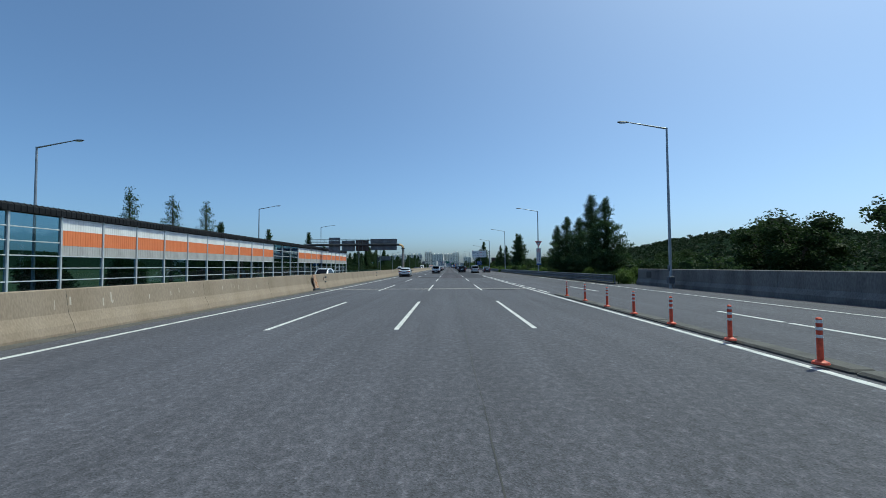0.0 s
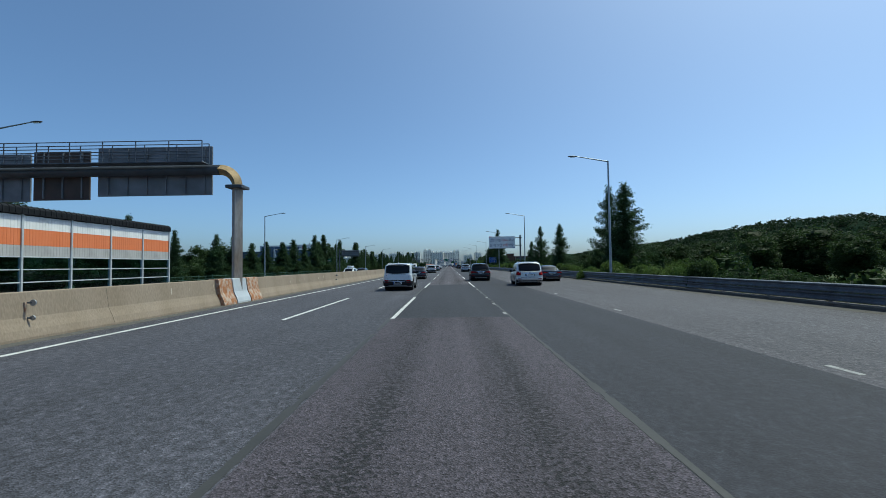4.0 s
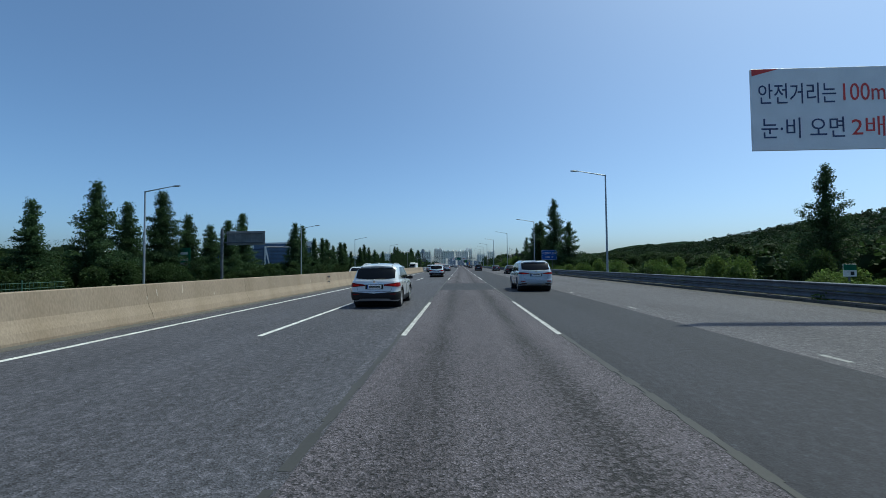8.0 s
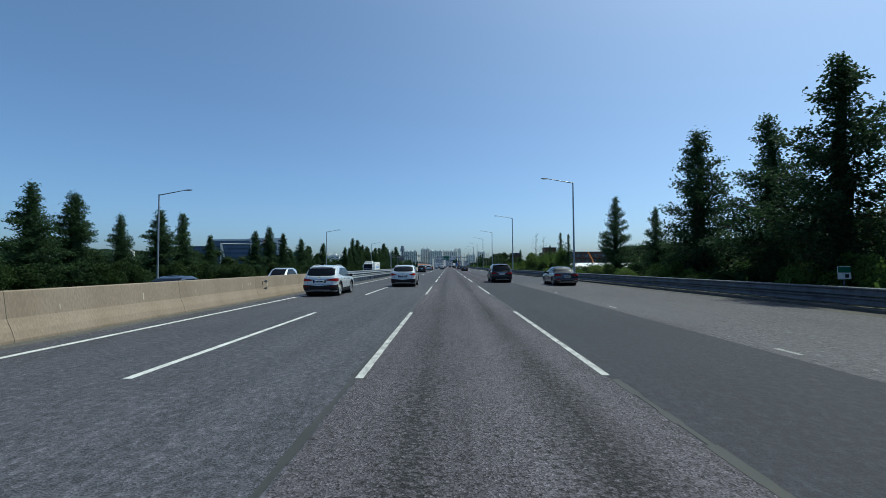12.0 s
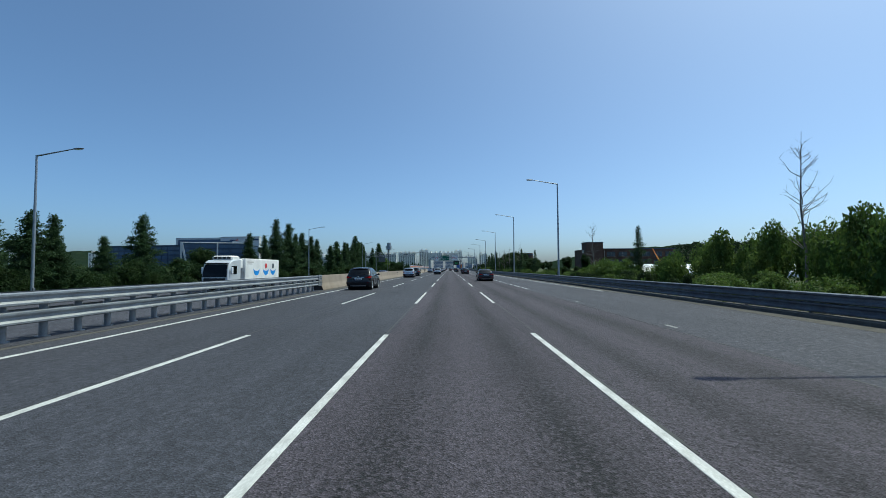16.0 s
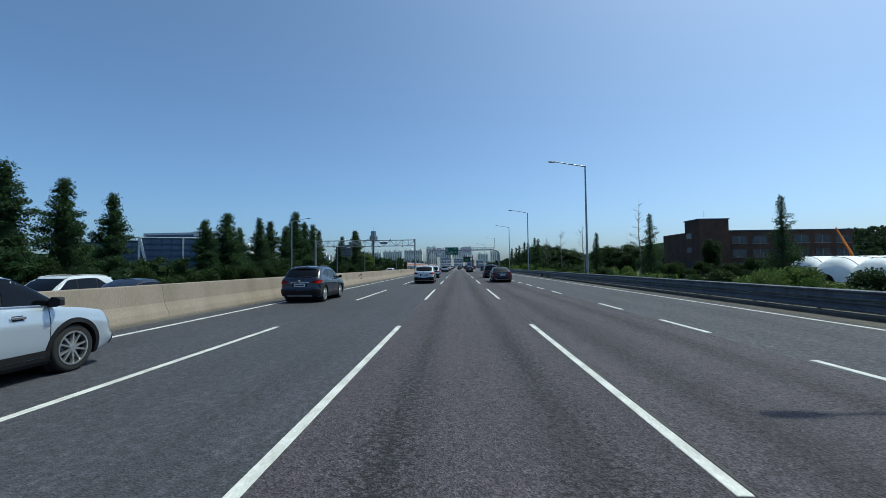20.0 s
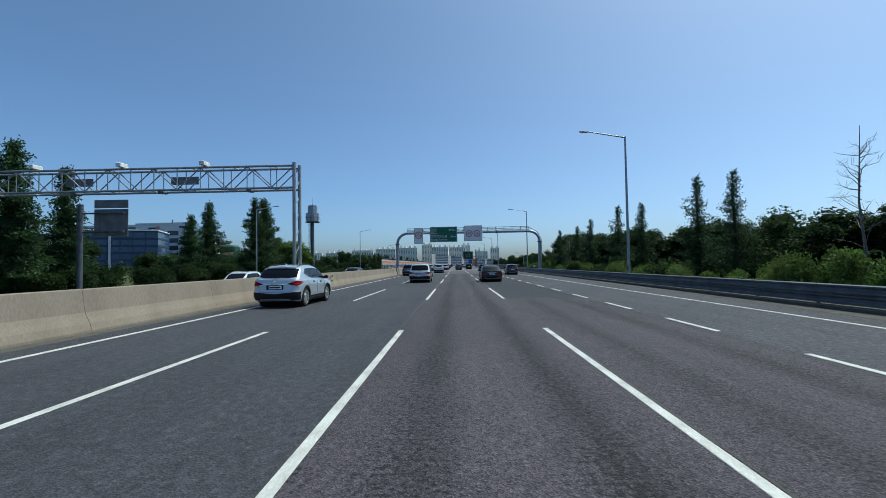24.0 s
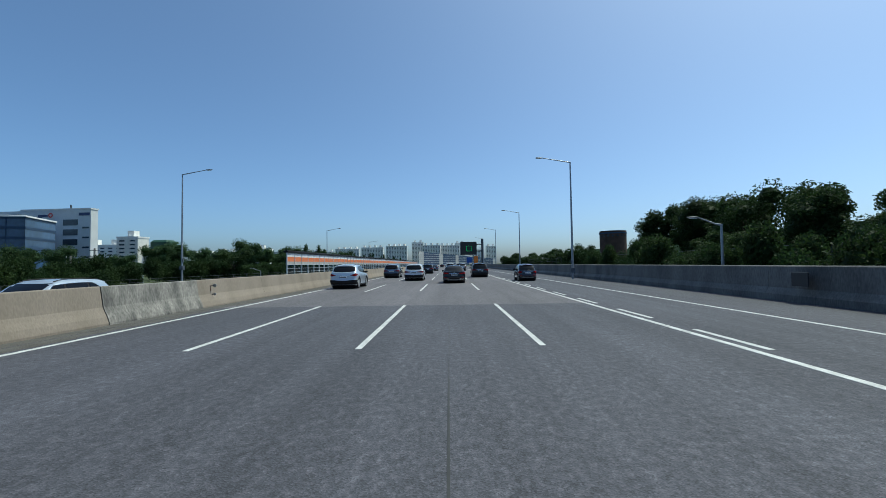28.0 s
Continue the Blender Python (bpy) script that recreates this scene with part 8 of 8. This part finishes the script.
SMALL = dict(rails=False, clad=False, radius=0.29, ztop=[(0, 0.95), (2.5, 0.95), (3.4, 0.82), (3.6, 0.72)], tail=(0.66, 0.92, 0.5, 0.9), skirt=0.12, plate_z=0.7)
LOW = dict(tail=(0.76, 0.9, 0.3, 1.1))
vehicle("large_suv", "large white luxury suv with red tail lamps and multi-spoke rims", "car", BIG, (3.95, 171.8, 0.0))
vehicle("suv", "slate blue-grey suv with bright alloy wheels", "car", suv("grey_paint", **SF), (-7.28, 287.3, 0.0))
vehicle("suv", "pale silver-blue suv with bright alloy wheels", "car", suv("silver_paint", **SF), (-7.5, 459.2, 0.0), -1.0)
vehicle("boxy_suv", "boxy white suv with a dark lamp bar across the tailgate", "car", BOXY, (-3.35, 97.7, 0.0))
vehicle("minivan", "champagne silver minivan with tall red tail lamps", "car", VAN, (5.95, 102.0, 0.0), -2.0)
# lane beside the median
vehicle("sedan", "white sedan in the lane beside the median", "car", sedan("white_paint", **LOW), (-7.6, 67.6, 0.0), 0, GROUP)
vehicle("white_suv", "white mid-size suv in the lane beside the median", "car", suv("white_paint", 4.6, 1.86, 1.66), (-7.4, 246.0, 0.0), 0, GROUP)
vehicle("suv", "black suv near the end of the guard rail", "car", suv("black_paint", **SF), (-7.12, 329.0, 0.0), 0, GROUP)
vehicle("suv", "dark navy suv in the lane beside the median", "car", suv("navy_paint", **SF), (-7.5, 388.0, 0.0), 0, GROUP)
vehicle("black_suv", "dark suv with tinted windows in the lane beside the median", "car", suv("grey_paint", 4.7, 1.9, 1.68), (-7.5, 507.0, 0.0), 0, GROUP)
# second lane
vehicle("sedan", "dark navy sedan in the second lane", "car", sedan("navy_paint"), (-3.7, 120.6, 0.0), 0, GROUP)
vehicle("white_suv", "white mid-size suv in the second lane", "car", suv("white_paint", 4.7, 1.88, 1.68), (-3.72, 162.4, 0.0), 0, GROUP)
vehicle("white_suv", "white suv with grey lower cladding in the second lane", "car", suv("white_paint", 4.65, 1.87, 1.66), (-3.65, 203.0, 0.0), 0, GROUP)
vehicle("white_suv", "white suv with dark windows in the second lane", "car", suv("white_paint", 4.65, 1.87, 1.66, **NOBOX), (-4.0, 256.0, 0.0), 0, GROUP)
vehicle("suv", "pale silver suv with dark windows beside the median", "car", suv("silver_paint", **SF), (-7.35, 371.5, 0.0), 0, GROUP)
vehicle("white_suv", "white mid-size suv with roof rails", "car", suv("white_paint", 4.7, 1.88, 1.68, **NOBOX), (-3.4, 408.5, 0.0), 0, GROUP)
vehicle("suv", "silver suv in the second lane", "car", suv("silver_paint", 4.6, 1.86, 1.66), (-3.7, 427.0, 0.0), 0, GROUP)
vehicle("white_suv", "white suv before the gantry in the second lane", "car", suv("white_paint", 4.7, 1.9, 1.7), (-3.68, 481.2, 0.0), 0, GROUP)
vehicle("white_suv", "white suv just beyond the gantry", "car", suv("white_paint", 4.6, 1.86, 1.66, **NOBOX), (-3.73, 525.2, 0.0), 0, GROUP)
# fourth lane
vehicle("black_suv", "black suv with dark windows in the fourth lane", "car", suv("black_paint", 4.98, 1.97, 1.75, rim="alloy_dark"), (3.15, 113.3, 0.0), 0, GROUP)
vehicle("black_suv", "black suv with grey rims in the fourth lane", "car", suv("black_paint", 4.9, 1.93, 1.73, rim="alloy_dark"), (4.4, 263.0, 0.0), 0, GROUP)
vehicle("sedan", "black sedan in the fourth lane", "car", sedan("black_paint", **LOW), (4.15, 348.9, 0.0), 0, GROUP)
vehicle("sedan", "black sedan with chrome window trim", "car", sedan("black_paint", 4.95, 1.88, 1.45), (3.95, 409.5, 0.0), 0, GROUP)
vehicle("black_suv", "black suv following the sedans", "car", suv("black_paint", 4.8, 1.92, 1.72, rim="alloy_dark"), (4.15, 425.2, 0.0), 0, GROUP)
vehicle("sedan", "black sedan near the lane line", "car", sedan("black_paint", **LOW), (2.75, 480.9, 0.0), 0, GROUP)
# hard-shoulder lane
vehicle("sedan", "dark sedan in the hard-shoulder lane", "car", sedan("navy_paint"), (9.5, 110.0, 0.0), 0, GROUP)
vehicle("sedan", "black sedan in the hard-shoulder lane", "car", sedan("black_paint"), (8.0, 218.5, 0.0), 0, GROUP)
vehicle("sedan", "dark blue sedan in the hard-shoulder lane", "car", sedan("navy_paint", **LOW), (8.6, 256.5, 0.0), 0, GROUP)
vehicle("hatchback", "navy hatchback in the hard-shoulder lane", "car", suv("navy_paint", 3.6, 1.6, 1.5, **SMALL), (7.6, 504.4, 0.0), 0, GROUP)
# ahead of the walk's end
FAR = "distant traffic ahead"
vehicle("sedan", "black sedan with a low wide tail", "car", sedan("black_paint", **LOW), (0.4, 563.8, 0.0), 0, GROUP)
vehicle("hatchback", "small dark hatchback in the hard-shoulder lane", "car", suv("navy_paint", 3.6, 1.6, 1.5, **SMALL), (6.95, 566.3, 0.0), 0, GROUP)
vehicle("suv", "silver-blue suv beside the median", "car", suv("silver_paint", **dict(SF, near=False)), (-7.3, 557.4, 0.0), 0, GROUP)
for kind, words, spec, x, y in (("white_suv", "white suv in the second lane far ahead", suv("white_paint"), -3.5, 570.4), ("suv", "slate blue-grey suv beside the median far ahead", suv("grey_paint"), -7.0, 580),
                                ("black_suv", "black suv in the fourth lane far ahead", suv("black_paint"), 3.6, 578.2), ("sedan", "dark grey sedan far ahead", sedan("grey_paint"), -3.6, 634),
                                ("suv", "white suv far ahead", suv("white_paint"), 0.2, 668), ("suv", "black suv far ahead", suv("black_paint"), 3.6, 690), ("sedan", "silver sedan far ahead", sedan("silver_paint"), -7.0, 700),
                                ("sedan", "black sedan far ahead", sedan("black_paint"), -3.5, 742), ("suv", "dark suv in the second lane far ahead", suv("navy_paint"), -3.7, 602),
                                ("minivan", "champagne silver minivan far ahead", VAN, 0.2, 624), ("suv", "white suv in the fourth lane far ahead", suv("white_paint"), 3.7, 646)):
    vehicle(kind, words, "car", dict(spec, near=False), (x, y, 0.0), 0, FAR)
OPP = "oncoming traffic behind the barrier"
for kind, words, spec, x, y in (("minivan", "white van roof above the median barrier", suv("white_paint", 4.9, 1.95, 1.85, clad=False), -17, 57.5), ("white_suv", "white suv with a roof box above the barrier", suv("white_paint", 4.7, 1.9, 1.75, box=True), -17, 146.5),
                                ("suv", "dark oncoming suv above the barrier", suv("navy_paint"), -17, 157.0), ("white_suv", "white oncoming suv above the barrier", suv("white_paint", 4.85, 1.95, 1.85), -14, 205.2),
                                ("suv", "grey oncoming suv above the barrier", suv("grey_paint"), -17, 219.6), ("sedan", "dark oncoming sedan above the barrier", sedan("grey_paint", roof=1.55), -14, 246.5),
                                ("minivan", "silver oncoming minivan above the barrier", suv("silver_paint", 4.9, 1.95, 1.85), -17, 268.2), ("white_suv", "white oncoming suv above the barrier", suv("white_paint", 4.85, 1.95, 1.78), -17, 388.6),
                                ("sedan", "blue oncoming sedan above the barrier", sedan("navy_paint", roof=1.6), -14, 388.5), ("suv", "dark oncoming suv above the barrier", suv("navy_paint", 4.9, 1.95, 1.75), -14, 502.2),
                                ("suv", "silver oncoming suv above the barrier", suv("silver_paint"), -14, 545.0), ("white_suv", "white oncoming suv above the barrier", suv("white_paint"), -17, 478)):
    vehicle(kind, words, "car", dict(spec, near=False), (x, y, -0.38), 180, OPP)

# refrigerated lorry on the opposite carriageway
ob = thing("lorry", (-21.5, 347.3, -1.05), "white refrigerated lorry with blue bowl prints on its box", "lorry", turn=180)
ob.location.z = -0.38
H = 3.05
part("box_body", Shape().slab(-1.2, 0, 0.85, 1.2, 8.4, H, 0.05), "nw_white", ob)
part("chassis", Shape().slab(-0.5, 0.3, 0.5, 0.5, 12.0, 0.85, 0.02), "steel_dark", ob)
cab = Shape()
prof = [(9.3, 0.55), (11.5, 0.45), (11.72, 0.75), (11.78, 1.15), (11.66, 1.8), (11.44, 2.4), (11.2, 2.68), (10.75, 2.86), (9.3, 2.95)]
slim = [(10.4 + (y - 10.4) * 0.95, 1.6 + (z - 1.6) * 0.94) for y, z in prof]
cab.rings([[(x, y, z) for y, z in q] for x, q in ((-1.2, slim), (-1.13, prof), (-0.4, [(y + 0.03, z) for y, z in prof]), (0.4, [(y + 0.03, z) for y, z in prof]), (1.13, prof), (1.2, slim))])
part("cab", cab, "white_paint", ob, smooth=35)
part("windscreen", Shape().rings([[(-1.1, 11.8 + d, 1.3), (1.1, 11.8 + d, 1.3), (1.07, 11.7 + d, 1.85), (1.03, 11.49 + d, 2.42), (-1.03, 11.49 + d, 2.42), (-1.07, 11.7 + d, 1.85)] for d in (0.025, -0.05)]), "car_glass", ob)
part("sun_visor", Shape().slab(-1.05, 11.3, 2.5, 1.05, 11.66, 2.58, 0.02), "plastic", ob)
part("grille", Shape().slab(-1.0, 11.7, 0.62, 1.0, 11.84, 1.2, 0.04), "ink_black", ob)
for sx in (-1, 1):
    part("headlamp", Shape().slab(sx * 0.95 - 0.16, 11.68, 0.62, sx * 0.95 + 0.16, 11.83, 0.86, 0.03), "lamp_clear", ob)
for sx in (-1, 1):
    part("side_window", Shape().slab(sx * 1.2 - 0.02, 10.1, 1.55, sx * 1.2 + 0.02, 11.1, 2.3, 0.01), "car_glass", ob)
    part("mirror", Shape().slab(sx * 1.36 - 0.08, 11.2, 1.6, sx * 1.36 + 0.08, 11.4, 2.2, 0.03), "ink_white", ob)
part("cooling_unit", Shape().slab(-1.0, 8.4, 2.1, 1.0, 9.15, 3.0, 0.12), "nw_white", ob, smooth=40)
unit = part("cooling_unit", Shape().slab(-0.95, 9.0, 2.9, 0.95, 10.5, 3.28, 0.12), "nw_white", ob, smooth=40)
for k in range(4):
    part("louvre", Shape().box(-0.8 + 0.42 * k, 10.48, 2.98, -0.46 + 0.42 * k, 10.53, 3.18), "ink_black", unit)
part("side_skirt", Shape().slab(-1.18, 0.2, 0.45, -1.12, 8.2, 0.85, 0.01).slab(1.12, 0.2, 0.45, 1.18, 8.2, 0.85, 0.01), "nw_white", ob)
for sx in (-1, 1):
    part("word_bar", Shape().box(sx * 1.203 - 0.003, 6.6, 2.66, sx * 1.203 + 0.003, 8.0, 2.76).box(sx * 1.203 - 0.003, 6.9, 2.48, sx * 1.203 + 0.003, 8.0, 2.56), "nw_grey", ob)
for wy in (1.2, 2.4, 10.3):
    for sx in (1, -1):
        wob = new("wheel")
        wob.parent = ob
        wob.matrix_basis = pose(sx * 1.0, wy, 0.48, 0, 0, 0 if sx > 0 else 180)
        for nm, me in wheel_meshes(0.48, 0.3, 8, "alloy_dark"):
            part(nm, me, None, wob)
for y, fruit in ((5.9, None), (3.6, "ink_red"), (1.7, "steel_dull")):
    pts = [(-1.206, y + 0.75 * math.cos(a), 2.1 + 0.75 * math.sin(a)) for a in (math.pi + math.pi * q / 14 for q in range(15))]
    pts += [(-1.206, y + 0.75 * math.cos(a), 2.1 + 0.28 * math.sin(a)) for a in (2 * math.pi - math.pi * q / 14 for q in range(1, 14))]
    for sx in (1, -1):
        part("bowl_print", Shape().rings([[(sx * -x, yy, z) for x, yy, z in pts], [(sx * (-x + 0.005), yy, z) for x, yy, z in pts]]), "print_blue", ob)
        if fruit:
            part("fruit_print", Shape().disc((sx * 1.204, y, 2.35), (sx, 0, 0), 0.3, 0.004, 9), fruit, ob)
